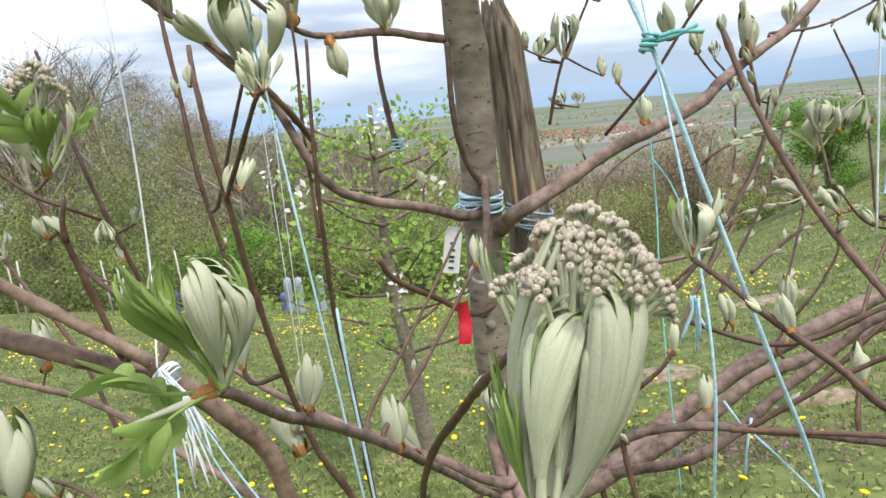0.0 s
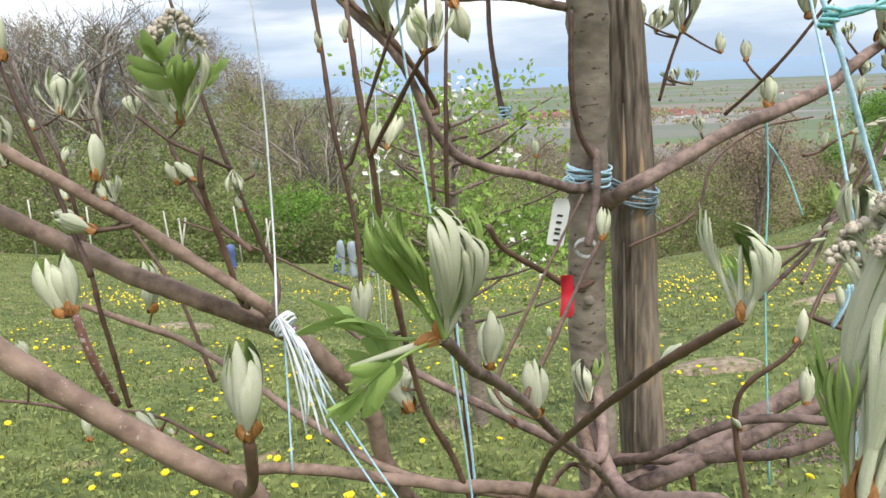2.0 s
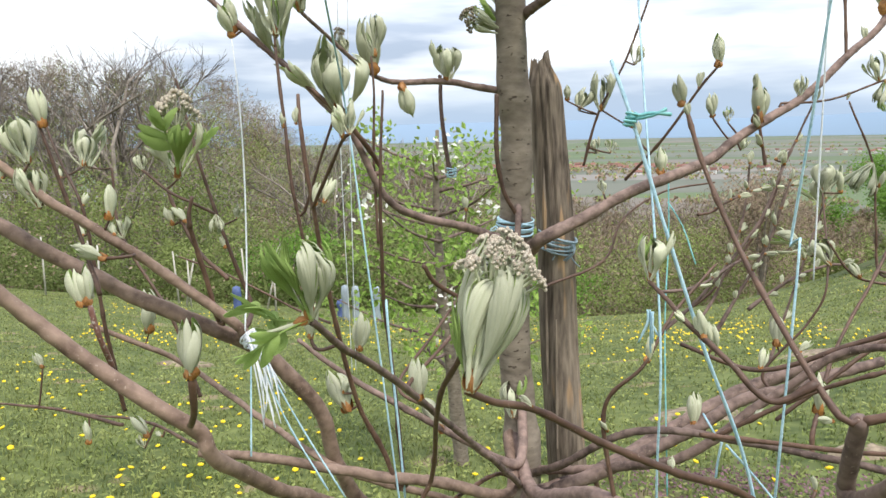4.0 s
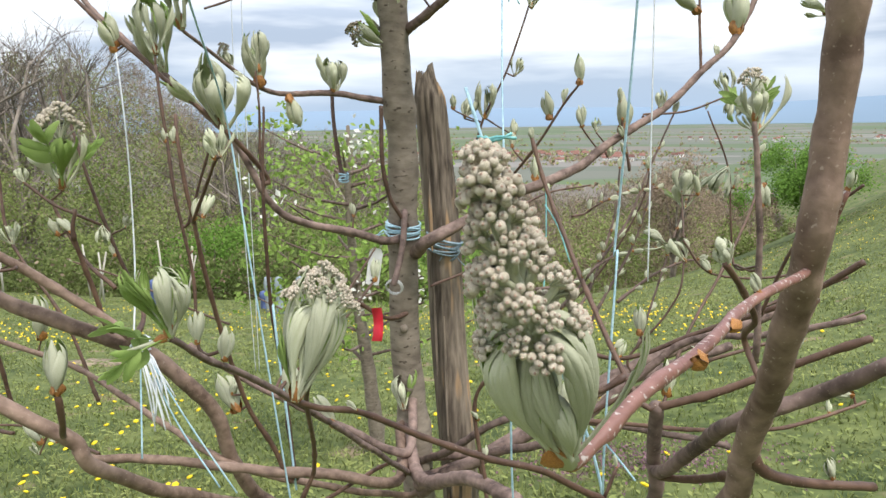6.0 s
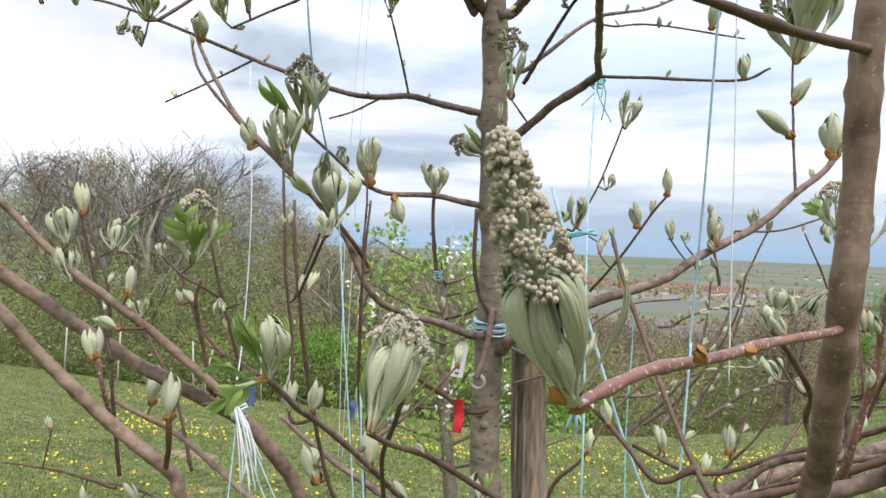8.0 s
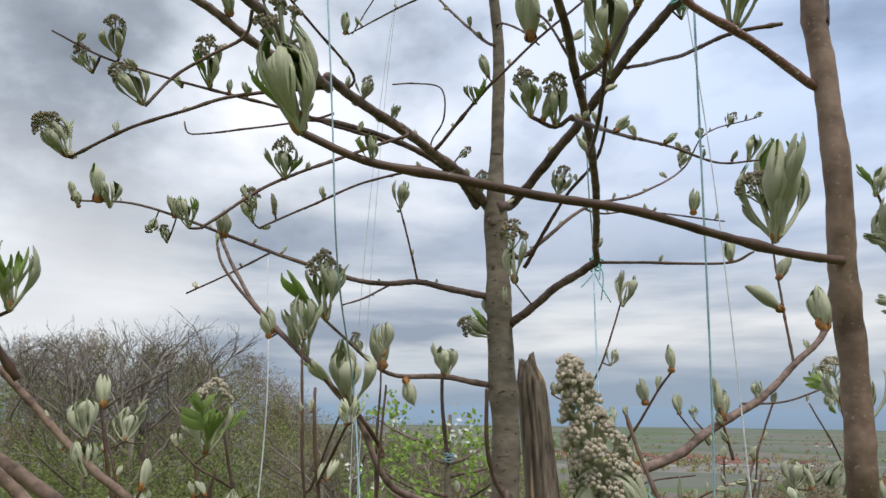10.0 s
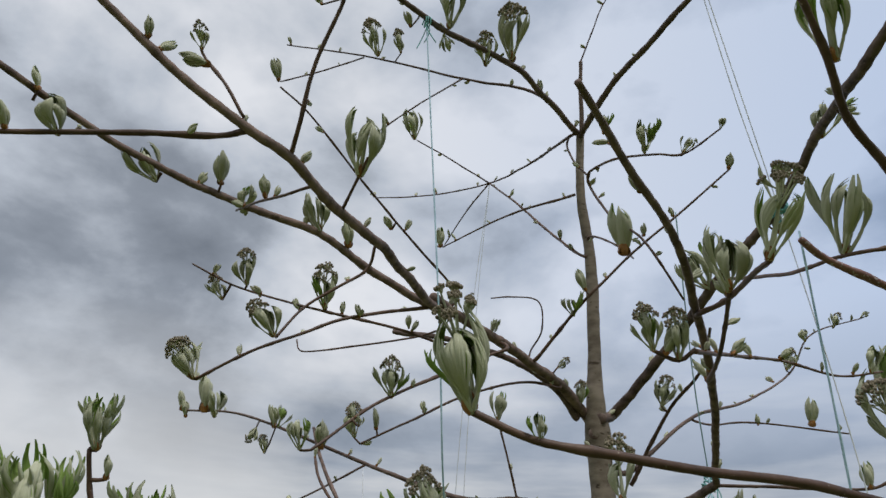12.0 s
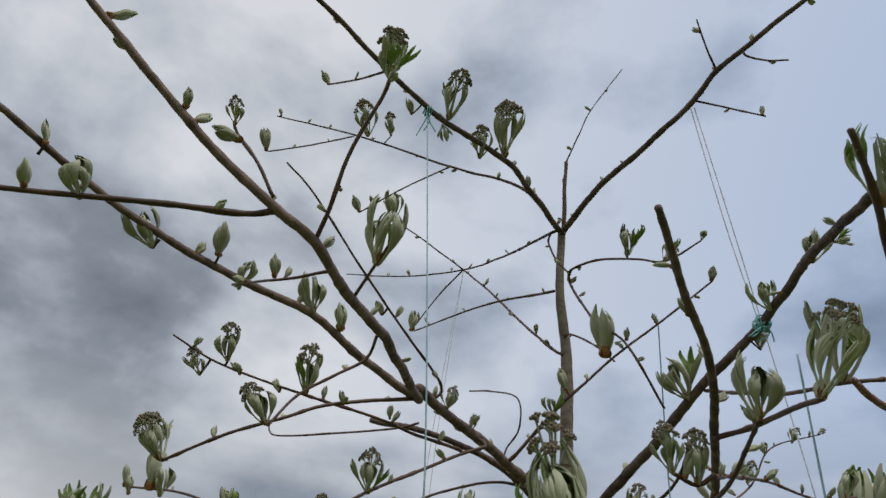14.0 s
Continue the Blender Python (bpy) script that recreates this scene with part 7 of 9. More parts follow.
cluster("l", (0.455, 0.42, 1.828), (0.468, 0.368, 1.904))
cluster("l", (0.48, 0.491, 2.049), (0.489, 0.462, 2.092))
cluster("l", (0.489, 0.403, 2.019), (0.514, 0.408, 2.027))
cluster("l", (0.405, 0.007, 1.761), (0.402, -0.037, 1.818), near=1, leaves=4, green=0.2, turn=25, spread=22, wide=0.75)
cluster("l", (0.439, 0.644, 2.067), (0.429, 0.61, 2.107))
cluster("f", (0.425, 0.733, 2.044), (0.432, 0.712, 2.076))
cluster("f", (0.25, 0.212, 1.655), (0.246, 0.193, 1.69))
cluster("f", (0.269, 0.225, 1.649), (0.273, 0.206, 1.688))
cluster("f", (0.619, 1.795, 2.281), (0.641, 1.785, 2.32))
cluster("l", (0.532, 1.743, 2.227), (0.531, 1.723, 2.265))
cluster("f", (0.463, 1.71, 2.134), (0.487, 1.693, 2.187))
cluster("l", (0.706, 1.84, 2.325), (0.732, 1.844, 2.341))
bud((0.35, 1.25, 1.86), (0.351, 1.239, 1.882), back_right_b)
bud((0.459, 1.299, 1.864), (0.469, 1.28, 1.909), back_right_b)
cluster("l", (0.53, 0.9, 1.842), (0.545, 0.882, 1.89))
cluster("f", (0.17, 1.047, 1.856), (0.19, 1.028, 1.909))
hero("f", (0.2, -0.104, 1.513), (0.198, -0.133, 1.566), tuple((47 * k + 10, (9, 15, 11, 18)[k % 4], (0.82, 0.66, 0.74, 0.58)[k % 4], 1.05, HALF_OPEN if k == 3 else FOLDED, (0, 3, 5, 1, 6, 2, 4, 0, 3)[k]) for k in range(9)), 8, 0, 0.62)
cluster("l", (-0.187, 0.029, 1.548), (-0.181, 0.012, 1.587), green=0.5)
bud((-0.181, 0.041, 1.527), (-0.178, 0.035, 1.542), twig_21)
cluster("l", (-0.174, -0.011, 1.47), (-0.163, -0.046, 1.552), near=1, leaves=9, green=0.55, spread=34, turn=70, wide=1.1)
cluster("l", (-0.148, 0.066, 1.474), (-0.134, 0.046, 1.526), green=0.6)
cluster("l", (0.227, -0.09, 1.502), (0.228, -0.096, 1.514))
bud((0.247, -0.08, 1.501), (0.245, -0.082, 1.504), near_twig)
cluster("f", (-0.167, 0.498, 1.734), (-0.159, 0.475, 1.785))
cluster("f", (-0.304, 0.63, 1.716), (-0.298, 0.607, 1.765))
bud((-0.271, 0.646, 1.732), (-0.269, 0.631, 1.762), twig_24)
bud((-0.203, 0.69, 1.77), (-0.204, 0.678, 1.792), u1_tw_e)
cluster("f", (-0.693, 0.889, 1.768), (-0.693, 0.871, 1.804))
cluster("l", (-0.233, 0.377, 1.632), (-0.23, 0.358, 1.67))
bud((-0.666, 0.874, 1.822), (-0.664, 0.85, 1.87), ufork_branch)
bud((-0.535, 0.881, 1.769), (-0.527, 0.858, 1.82), mid_left_limb)
bud((-0.851, 0.785, 1.834), (-0.847, 0.765, 1.876), twig_27)
cluster("l", (-0.791, 0.812, 1.836), (-0.788, 0.783, 1.896))
cluster("f", (-0.093, 0.604, 1.906), (-0.08, 0.594, 1.938))
cluster("l", (-0.081, 0.696, 1.904), (-0.063, 0.69, 1.931))
cluster("f", (-0.006, 0.883, 1.9), (0.017, 0.885, 1.917))
cluster("f", (0.01, 0.997, 1.856), (0.022, 0.98, 1.9))
bud((0.364, 0.833, 1.649), (0.37, 0.829, 1.663), rlimb_twig)
cluster("l", (-0.148, 0.934, 1.818), (-0.136, 0.923, 1.88))
cluster("f", (-0.211, 0.742, 1.557), (-0.213, 0.717, 1.665), heads=9, leaves=5, spread=28, green=0.6)
cluster("l", (-0.278, 0.802, 1.498), (-0.288, 0.776, 1.596))
cluster("l", (-0.167, 0.769, 1.409), (-0.169, 0.745, 1.511))
cluster("f", (-0.189, 0.85, 1.506), (-0.197, 0.839, 1.543))
bud((-0.166, 0.905, 1.482), (-0.167, 0.884, 1.575), lfork_branch)
bud((-0.331, 0.756, 1.531), (-0.343, 0.742, 1.577), twig_30)
bud((-0.486, 0.788, 1.726), (-0.485, 0.783, 1.748), long_left_limb)
cluster("f", (-0.385, 0.306, 1.724), (-0.402, 0.29, 1.774))
bud((-0.856, 0.775, 1.848), (-0.866, 0.763, 1.889), ufork_branch)
bud((-0.81, 0.798, 1.848), (-0.812, 0.781, 1.917), ufork_branch)
cluster("f", (-0.702, 0.856, 1.821), (-0.722, 0.858, 1.791))
cluster("l", (-0.658, 0.876, 1.821), (-0.644, 0.87, 1.867))
cluster("l", (-0.184, 0.442, 1.678), (-0.183, 0.439, 1.693))
cluster("f", (0.035, 1.057, 1.555), (-0.034, 1.032, 1.585))
cluster("l", (0.04, 1.063, 1.58), (0.038, 1.045, 1.657))
cluster("f", (0.089, 0.971, 1.653), (0.089, 0.947, 1.763), leaves=3)
bud((-0.063, 0.989, 1.473), (-0.066, 0.975, 1.532), lfork_branch)
bud((0.478, 0.845, 1.647), (0.476, 0.834, 1.692), rlimb_twig)
cluster("f", (0.638, 1.332, 1.791), (0.594, 1.287, 1.934), heads=8, leaves=4)
cluster("l", (0.638, 1.333, 1.798), (0.65, 1.285, 2.02))
cluster("l", (0.735, 0.952, 1.774), (0.752, 0.945, 1.825))
cluster("l", (0.76, 0.977, 1.695), (0.722, 0.963, 1.71))
cluster("l", (0.773, 1.007, 1.577), (0.726, 0.988, 1.606))
cluster("l", (0.772, 0.991, 1.646), (0.764, 0.962, 1.764))
cluster("l", (-0.911, 1.079, 1.323), (-0.916, 1.084, 1.416))
bud((-0.568, 0.626, 1.404), (-0.576, 0.628, 1.467), left_stem_c)
cluster("l", (-0.537, 0.565, 1.355), (-0.552, 0.565, 1.421))
bud((-0.592, 0.537, 1.375), (-0.599, 0.536, 1.401), limb_upper_left)
cluster("l", (-0.533, 0.57, 1.293), (-0.548, 0.569, 1.346))
bud((-0.438, 0.722, 1.251), (-0.453, 0.719, 1.285), twig_40)
cluster("l", (-0.833, 1.07, 1.164), (-0.849, 1.069, 1.216))
bud((-0.657, 0.795, 1.188), (-0.706, 0.781, 1.206), pale_twig)
bud((-0.209, 0.288, 1.244), (-0.215, 0.289, 1.282), twig_41)
bud((-0.682, 0.939, 0.998), (-0.688, 0.944, 1.101), twig_42)
bud((-0.328, 0.759, 1.539), (-0.337, 0.759, 1.58), twig_43)
cluster("l", (-0.228, 0.695, 1.518), (-0.231, 0.7, 1.597))
cluster("l", (-0.179, 0.765, 1.42), (-0.188, 0.768, 1.509))
bud((-0.057, 0.514, 1.381), (-0.068, 0.514, 1.421), shoot_fork)
bud((-0.13, 0.585, 1.299), (-0.122, 0.59, 1.331), shoot_fork)
bud((-0.214, 0.677, 1.395), (-0.218, 0.677, 1.42), center_stem)
cluster("l", (-0.141, 0.846, 1.501), (-0.145, 0.849, 1.566))
bud((-0.132, 0.947, 1.468), (-0.11, 0.949, 1.401), lfork_branch)
cluster("l", (-0.06, 0.993, 1.47), (-0.064, 0.996, 1.537))
cluster("f", (-0.434, 0.739, 1.322), (-0.434, 0.747, 1.441), heads=12, leaves=8, spread=38, green=0.45, unfolded=2)
bud((-0.822, 0.898, 0.762), (-0.829, 0.9, 0.821), twig_46)
bud((-0.64, 0.856, 0.815), (-0.672, 0.85, 0.864), twig_47)
bud((-0.179, 0.651, 1.105), (-0.18, 0.655, 1.162), center_stem)
bud((0.185, 0.23, 1.212), (0.175, 0.228, 1.22), flower_twig)
bud((0.058, 1.009, 0.872), (0.041, 1.005, 0.891), whorl_b)
bud((0.225, 0.726, 0.972), (0.212, 0.723, 0.991), right_thin_b)
cluster("l", (0.191, 1.233, 1.418), (0.191, 1.237, 1.489))
bud((0.126, 1.216, 1.44), (0.124, 1.218, 1.478), twig_48)
cluster("l", (0.253, 1.24, 1.506), (0.268, 1.247, 1.544))
cluster("l", (0.287, 1.248, 1.641), (0.306, 1.259, 1.715))
bud((0.377, 0.981, 1.475), (0.375, 0.984, 1.532), far_twig_c)
bud((0.327, 1.001, 1.417), (0.317, 1.002, 1.473), far_twig_c)
bud((0.35, 0.991, 1.444), (0.353, 0.994, 1.475), far_twig_c)
bud((0.39, 1.143, 1.4), (0.382, 1.144, 1.45), twig_50)
cluster("l", (0.55, 1.237, 1.433), (0.548, 1.239, 1.473))
bud((0.475, 1.185, 1.386), (0.47, 1.19, 1.483), far_right_limb)
bud((0.674, 1.315, 1.539), (0.672, 1.317, 1.566), far_right_limb)
bud((0.72, 1.348, 1.587), (0.715, 1.353, 1.683), far_right_limb)
bud((0.633, 1.31, 1.63), (0.546, 1.288, 1.697), far_fork_twig)
bud((0.632, 1.321, 1.702), (0.66, 1.334, 1.76), far_fork_twig)
cluster("l", (0.689, 1.264, 1.458), (0.675, 1.263, 1.509))
cluster("l", (0.7, 1.266, 1.462), (0.703, 1.263, 1.407))
bud((0.641, 1.265, 1.253), (0.629, 1.265, 1.305), twig_51)
bud((0.304, 0.616, 1.395), (0.3, 0.616, 1.413), right_up_near)
cluster("l", (0.432, 0.202, 1.331), (0.428, 0.202, 1.344))
bud((0.475, 1.311, 1.142), (0.453, 1.305, 1.157), twig_52)
bud((0.382, 0.943, 1.034), (0.375, 0.944, 1.082), twig_53)
cluster("l", (0.567, 1.149, 1.149), (0.56, 1.148, 1.17))
bud((0.776, 1.283, 1.226), (0.773, 1.286, 1.283), twig_55)
bud((-0.568, 0.551, 1.336), (-0.578, 0.549, 1.354), twig_56)
bud((-0.846, 0.832, 0.949), (-0.86, 0.83, 0.985), twig_57)
hero("l", (0.009, 0.281, 1.245), (0.009, 0.274, 1.322), ((200, 19, 0.95, 0.85, HALF_OPEN, 1), (240, 9, 0.98, 0.85, HALF_OPEN, 3), (165, 24, 0.9, 0.85, HALF_OPEN, 2), (318, 8, 1.0, 0.9, FOLDED, 4), (350, 16, 0.95, 0.95, FOLDED, 1), (80, 10, 1.05, 0.85, FOLDED, 3), (282, 5, 0.55, 0.7, FOLDED, 0), (30, 16, 0.9, 0.8, HALF_OPEN, 5)))
cluster("l", (0.008, 0.281, 1.245), (-0.060, 0.262, 1.226), near=1, leaves=3, green=0.8, spread=8, turn=10, unfolded=3)
bud((0.016, 0.358, 1.196), (0.015, 0.368, 1.234), leafy_twig)
bud((-0.044, 0.847, 0.889), (-0.089, 0.851, 0.95), whorl_b)
cluster("l", (0.05, 0.987, 0.861), (0.042, 1.005, 0.936))
cluster("l", (0.142, 0.316, 1.246), (0.141, 0.33, 1.303), near=1, leaves=4, spread=18, green=0.1, turn=30, wide=1.1)
bud((0.11, 0.361, 1.202), (0.124, 0.368, 1.216), red_twig)
bud((-0.417, 0.726, 1.255), (-0.443, 0.727, 1.283), left_stem_b)
bud((-0.079, 0.25, 1.203), (-0.083, 0.258, 1.256), bud_twig_left)
bud((-0.204, 0.29, 1.245), (-0.21, 0.298, 1.283), pinktwig_left)
bud((0.073, 0.716, 1.188), (0.076, 0.726, 1.226), pink_thin_b)
bud((-0.114, 0.578, 1.303), (-0.105, 0.59, 1.337), twig_59)
bud((-0.15, 0.588, 1.398), (-0.153, 0.593, 1.422), shoot_left_a)
cluster("l", (-0.046, 0.505, 1.384), (-0.049, 0.513, 1.419))
bud((-0.445, 0.583, 1.224), (-0.495, 0.574, 1.24), bud_left_tw)
bud((0.031, 0.553, 1.138), (0.033, 0.556, 1.15), pink_thin_b)
bud((0.301, 1.081, 1.302), (0.3, 1.095, 1.358), twig_60)
cluster("l", (-0.455, 0.685, 1.338), (-0.463, 0.689, 1.363))
cluster("l", (-0.357, 0.714, 1.27), (-0.35, 0.709, 1.243))
cluster("l", (0.267, 0.567, 1.221), (0.268, 0.579, 1.274))
bud((0.315, 0.485, 1.185), (0.308, 0.491, 1.216), right_thin_a)
bud((0.366, 1.008, 0.868), (0.366, 1.023, 0.935), twig_61)
bud((0.299, 0.494, 1.197), (0.286, 0.495, 1.21), right_thin_a)
bud((0.274, 0.726, 1.075), (0.28, 0.736, 1.119), right_thin_b)
bud((0.528, 0.882, 0.958), (0.526, 0.896, 1.029), far_mid_b)
hero("f", (0.328, -0.047, 1.33), (0.307, -0.086, 1.42), ((205, 9, 0.70, 0.66, FOLDED, 1), (345, 8, 0.68, 0.72, FOLDED, 4), (275, 6, 0.58, 0.62, FOLDED, 3), (310, 9, 0.34, 0.8, FOLDED, 4), (150, 12, 0.62, 0.6, FOLDED, 0), (80, 8, 0.6, 0.7, FOLDED, 1), (238, 9, 0.40, 0.62, HALF_OPEN, 2), (5, 36, 0.52, 0.5, FOLDED, 6), (250, 3, 0.55, 0.7, FOLDED, 4)), 36, 1)
hero("f", (0.153, 0.19, 1.235), (0.174, 0.213, 1.326), ((232, 8, 1.0, 0.78, FOLDED, 1), (318, 9, 1.04, 0.8, FOLDED, 4), (280, 6, 0.46, 0.6, FOLDED, 2), (270, 2, 0.95, 0.7, FOLDED, 3), (196, 20, 0.5, 0.62, HALF_OPEN, 1), (176, 15, 0.58, 0.6, HALF_OPEN, 3), (100, 8, 1.0, 0.8, FOLDED, 0), (30, 12, 1.0, 0.75, FOLDED, 1), (352, 11, 1.02, 0.72, FOLDED, 3), (205, 10, 0.98, 0.7, FOLDED, 0)), 26)
bud((0.028, 0.489, 1.098), (0.025, 0.499, 1.15), leafy_twig)
bud((0.376, 0.024, 1.339), (0.374, 0.024, 1.341), pink_twig)
cluster("l", (0.433, 0.204, 1.33), (0.427, 0.207, 1.349))
bud((0.42, 0.1, 1.341), (0.415, 0.101, 1.352), pink_twig)
bud((0.39, 0.376, 1.098), (0.387, 0.378, 1.113), twig_62)
bud((0.536, 0.277, 1.153), (0.531, 0.279, 1.172), near_low_r)
bud((0.743, 0.721, 1.039), (0.705, 0.716, 1.049), twig_63)
cluster("l", (0.762, 1.308, 1.38), (0.74, 1.315, 1.438))
cluster("l", (0.759, 1.306, 1.374), (0.785, 1.334, 1.495))
cluster("l", (0.606, 1.254, 1.254), (0.622, 1.268, 1.312))
cluster("l", (0.597, 1.136, 1.135), (0.568, 1.141, 1.189))
bud((0.779, 1.291, 1.276), (0.794, 1.283, 1.218), twig_65)
bud((0.507, 1.083, 0.998), (0.508, 1.096, 1.062), twig_66)
bud((0.45, 0.919, 1.008), (0.459, 0.928, 1.046), low_right_d)
bud((0.389, 0.94, 1.029), (0.378, 0.947, 1.077), twig_67)
cluster("l", (-0.644, 0.85, 0.795), (-0.661, 0.851, 0.817))
bud((-0.457, 0.61, 1.274), (-0.462, 0.62, 1.33), twig_69)
cluster("l", (-0.837, 1.074, 1.196), (-0.843, 1.075, 1.209))
cluster("l", (-0.677, 0.808, 1.338), (-0.686, 0.822, 1.4))
bud((-0.712, 0.794, 1.32), (-0.718, 0.798, 1.34), twig_71)
bud((-0.672, 0.792, 1.272), (-0.663, 0.801, 1.298), pale_twig)
bud((-0.674, 0.79, 1.219), (-0.684, 0.792, 1.239), twig_72)
bud((-0.453, 0.612, 1.251), (-0.46, 0.615, 1.272), twig_73)
bud((-0.406, 0.809, 1.2), (-0.416, 0.814, 1.228), twig_74)
bud((-0.727, 1.112, 1.121), (-0.735, 1.111, 1.125), mid_thin)
cluster("l", (-0.389, 0.82, 1.248), (-0.386, 0.827, 1.27))
bud((-0.184, 0.669, 1.24), (-0.187, 0.671, 1.249), twig_76)
bud((-0.02, 0.94, 1.251), (-0.027, 0.946, 1.281), twig_77)
cluster("l", (0.148, 1.225, 1.421), (0.161, 1.24, 1.466))
cluster("l", (0.184, 1.241, 1.336), (0.174, 1.246, 1.365))
cluster("l", (0.211, 1.244, 1.335), (0.208, 1.252, 1.368))
bud((0.253, 1.239, 1.384), (0.252, 1.249, 1.425), twig_81)
bud((0.259, 1.036, 1.367), (0.26, 1.046, 1.401), twig_82)
cluster("l", (0.205, 1.039, 1.271), (0.2, 1.044, 1.295))
cluster("l", (0.729, 1.391, 1.304), (0.699, 1.373, 1.242))
bud((0.771, 1.301, 1.334), (0.777, 1.307, 1.363), far_r2)
bud((0.742, 1.384, 1.254), (0.754, 1.393, 1.291), twig_84)
bud((0.644, 1.131, 1.115), (0.621, 1.133, 1.147), far_r5)
bud((0.724, 0.816, 1.28), (0.739, 0.823, 1.303), far_r6)
bud((0.427, 0.835, 0.961), (0.445, 0.842, 0.979), far_r3)
bud((0.323, 0.994, 0.839), (0.312, 0.996, 0.865), right_limb_b)
bud((0.71, 0.711, 1.015), (0.709, 0.715, 1.038), far_r4)
cluster("l", (0.418, 1.157, 1.39), (0.418, 1.159, 1.418))
bud((0.539, 1.354, 1.313), (0.562, 1.362, 1.333), twig_86)
bud((0.677, 1.404, 1.432), (0.682, 1.407, 1.451), far_r1)
cluster("l", (0.442, 1.158, 1.34), (0.452, 1.162, 1.363))
bud((-0.592, 0.838, 0.829), (-0.609, 0.837, 0.84), twig_88)
bud((-0.143, 0.687, 0.985), (-0.179, 0.693, 1.054), twig_89)
bud((-0.148, 0.682, 1.014), (-0.14, 0.689, 1.04), twig_90)
bud((0.274, 0.289, 1.147), (0.275, 0.292, 1.16), flower_twig)
bud((0.413, 0.424, 1.138), (0.397, 0.421, 1.14), right_up_near)
bud((0.325, 0.912, 0.821), (0.33, 0.916, 0.838), twig_91)
bud((-0.007, 1.044, 1.648), (-0.018, 1.042, 1.654), ufork_branch)
bud((-0.097, 1.02, 1.67), (-0.092, 1.027, 1.682), ufork_branch)
bud((-0.211, 0.999, 1.674), (-0.214, 0.986, 1.679), ufork_branch)
bud((-0.354, 0.975, 1.713), (-0.349, 0.981, 1.725), ufork_branch)
bud((-0.437, 0.955, 1.743), (-0.432, 0.964, 1.763), ufork_branch)
bud((-0.499, 0.936, 1.766), (-0.496, 0.942, 1.779), ufork_branch)
bud((-0.596, 0.903, 1.801), (-0.601, 0.917, 1.813), ufork_branch)
bud((-0.672, 0.868, 1.831), (-0.662, 0.868, 1.851), ufork_branch)
bud((-0.77, 0.817, 1.852), (-0.773, 0.822, 1.864), ufork_branch)
bud((-0.849, 0.775, 1.848), (-0.84, 0.758, 1.851), ufork_branch)
bud((-0.137, 0.984, 1.725), (-0.137, 0.985, 1.74), ufork_twig_a)
bud((-0.148, 0.938, 1.814), (-0.161, 0.946, 1.819), ufork_twig_a)
bud((-0.225, 0.983, 1.647), (-0.228, 0.996, 1.648), ufork_twig_b)
bud((-0.515, 0.922, 1.71), (-0.512, 0.91, 1.718), ufork_twig_c)
bud((-0.599, 0.884, 1.659), (-0.613, 0.891, 1.676), ufork_twig_c)
bud((0.03, 1.086, 1.816), (0.017, 1.082, 1.832), u1_left)
bud((0.018, 1.024, 1.848), (0.028, 1.027, 1.859), u1_left)
bud((-0.004, 0.948, 1.875), (-0.003, 0.934, 1.894), u1_left)
bud((-0.033, 0.861, 1.886), (-0.053, 0.855, 1.891), u1_left)
bud((-0.055, 0.77, 1.9), (-0.059, 0.766, 1.917), u1_left)
bud((-0.085, 0.693, 1.903), (-0.103, 0.686, 1.91), u1_left)
bud((-0.103, 0.623, 1.907), (-0.125, 0.623, 1.916), u1_left)
bud((-0.102, 0.553, 1.903), (-0.1, 0.561, 1.926), u1_left)
bud((-0.101, 0.467, 1.875), (-0.106, 0.459, 1.887), u1_upper)
bud((-0.069, 0.325, 1.849), (-0.054, 0.327, 1.852), u1_upper)
bud((-0.058, 0.243, 1.837), (-0.064, 0.239, 1.849), u1_upper)
bud((-0.049, 0.179, 1.826), (-0.039, 0.179, 1.839), u1_upper)
bud((-0.035, 0.032, 1.809), (-0.028, 0.036, 1.825), u1_upper)
bud((-0.058, -0.029, 1.819), (-0.066, -0.015, 1.836), u1_upper)
bud((-0.107, -0.096, 1.862), (-0.101, -0.085, 1.879), u1_upper)
bud((-0.161, -0.174, 1.921), (-0.151, -0.163, 1.938), u1_upper)
bud((-0.118, 0.479, 1.885), (-0.11, 0.482, 1.895), u1_lower)
bud((-0.176, 0.342, 1.904), (-0.183, 0.349, 1.912), u1_lower)
bud((-0.207, 0.273, 1.918), (-0.202, 0.273, 1.94), u1_lower)
bud((-0.256, 0.207, 1.918), (-0.274, 0.221, 1.92), u1_lower)
bud((-0.284, 0.142, 1.918), (-0.277, 0.144, 1.935), u1_lower)
bud((-0.348, 0.008, 1.924), (-0.365, 0.017, 1.937), u1_lower)
bud((-0.405, -0.112, 1.952), (-0.409, -0.107, 1.962), u1_lower)
bud((-0.092, -0.054, 1.795), (-0.077, -0.056, 1.801), u1_side)
bud((-0.199, -0.136, 1.767), (-0.195, -0.15, 1.784), u1_side)
bud((-0.006, -0.009, 1.845), (-0.011, 0.002, 1.852), u1_cross)
bud((0.042, -0.041, 1.937), (0.056, -0.053, 1.932), u1_cross)
bud((-0.092, 0.226, 1.789), (-0.098, 0.233, 1.798), u1_tw_a)
bud((-0.14, 0.471, 1.865), (-0.153, 0.484, 1.877), u1_tw_b)
bud((-0.19, 0.419, 1.839), (-0.178, 0.406, 1.843), u1_tw_b)
bud((-0.247, 0.361, 1.794), (-0.251, 0.368, 1.803), u1_tw_b)
bud((-0.317, 0.321, 1.753), (-0.321, 0.319, 1.771), u1_tw_b)
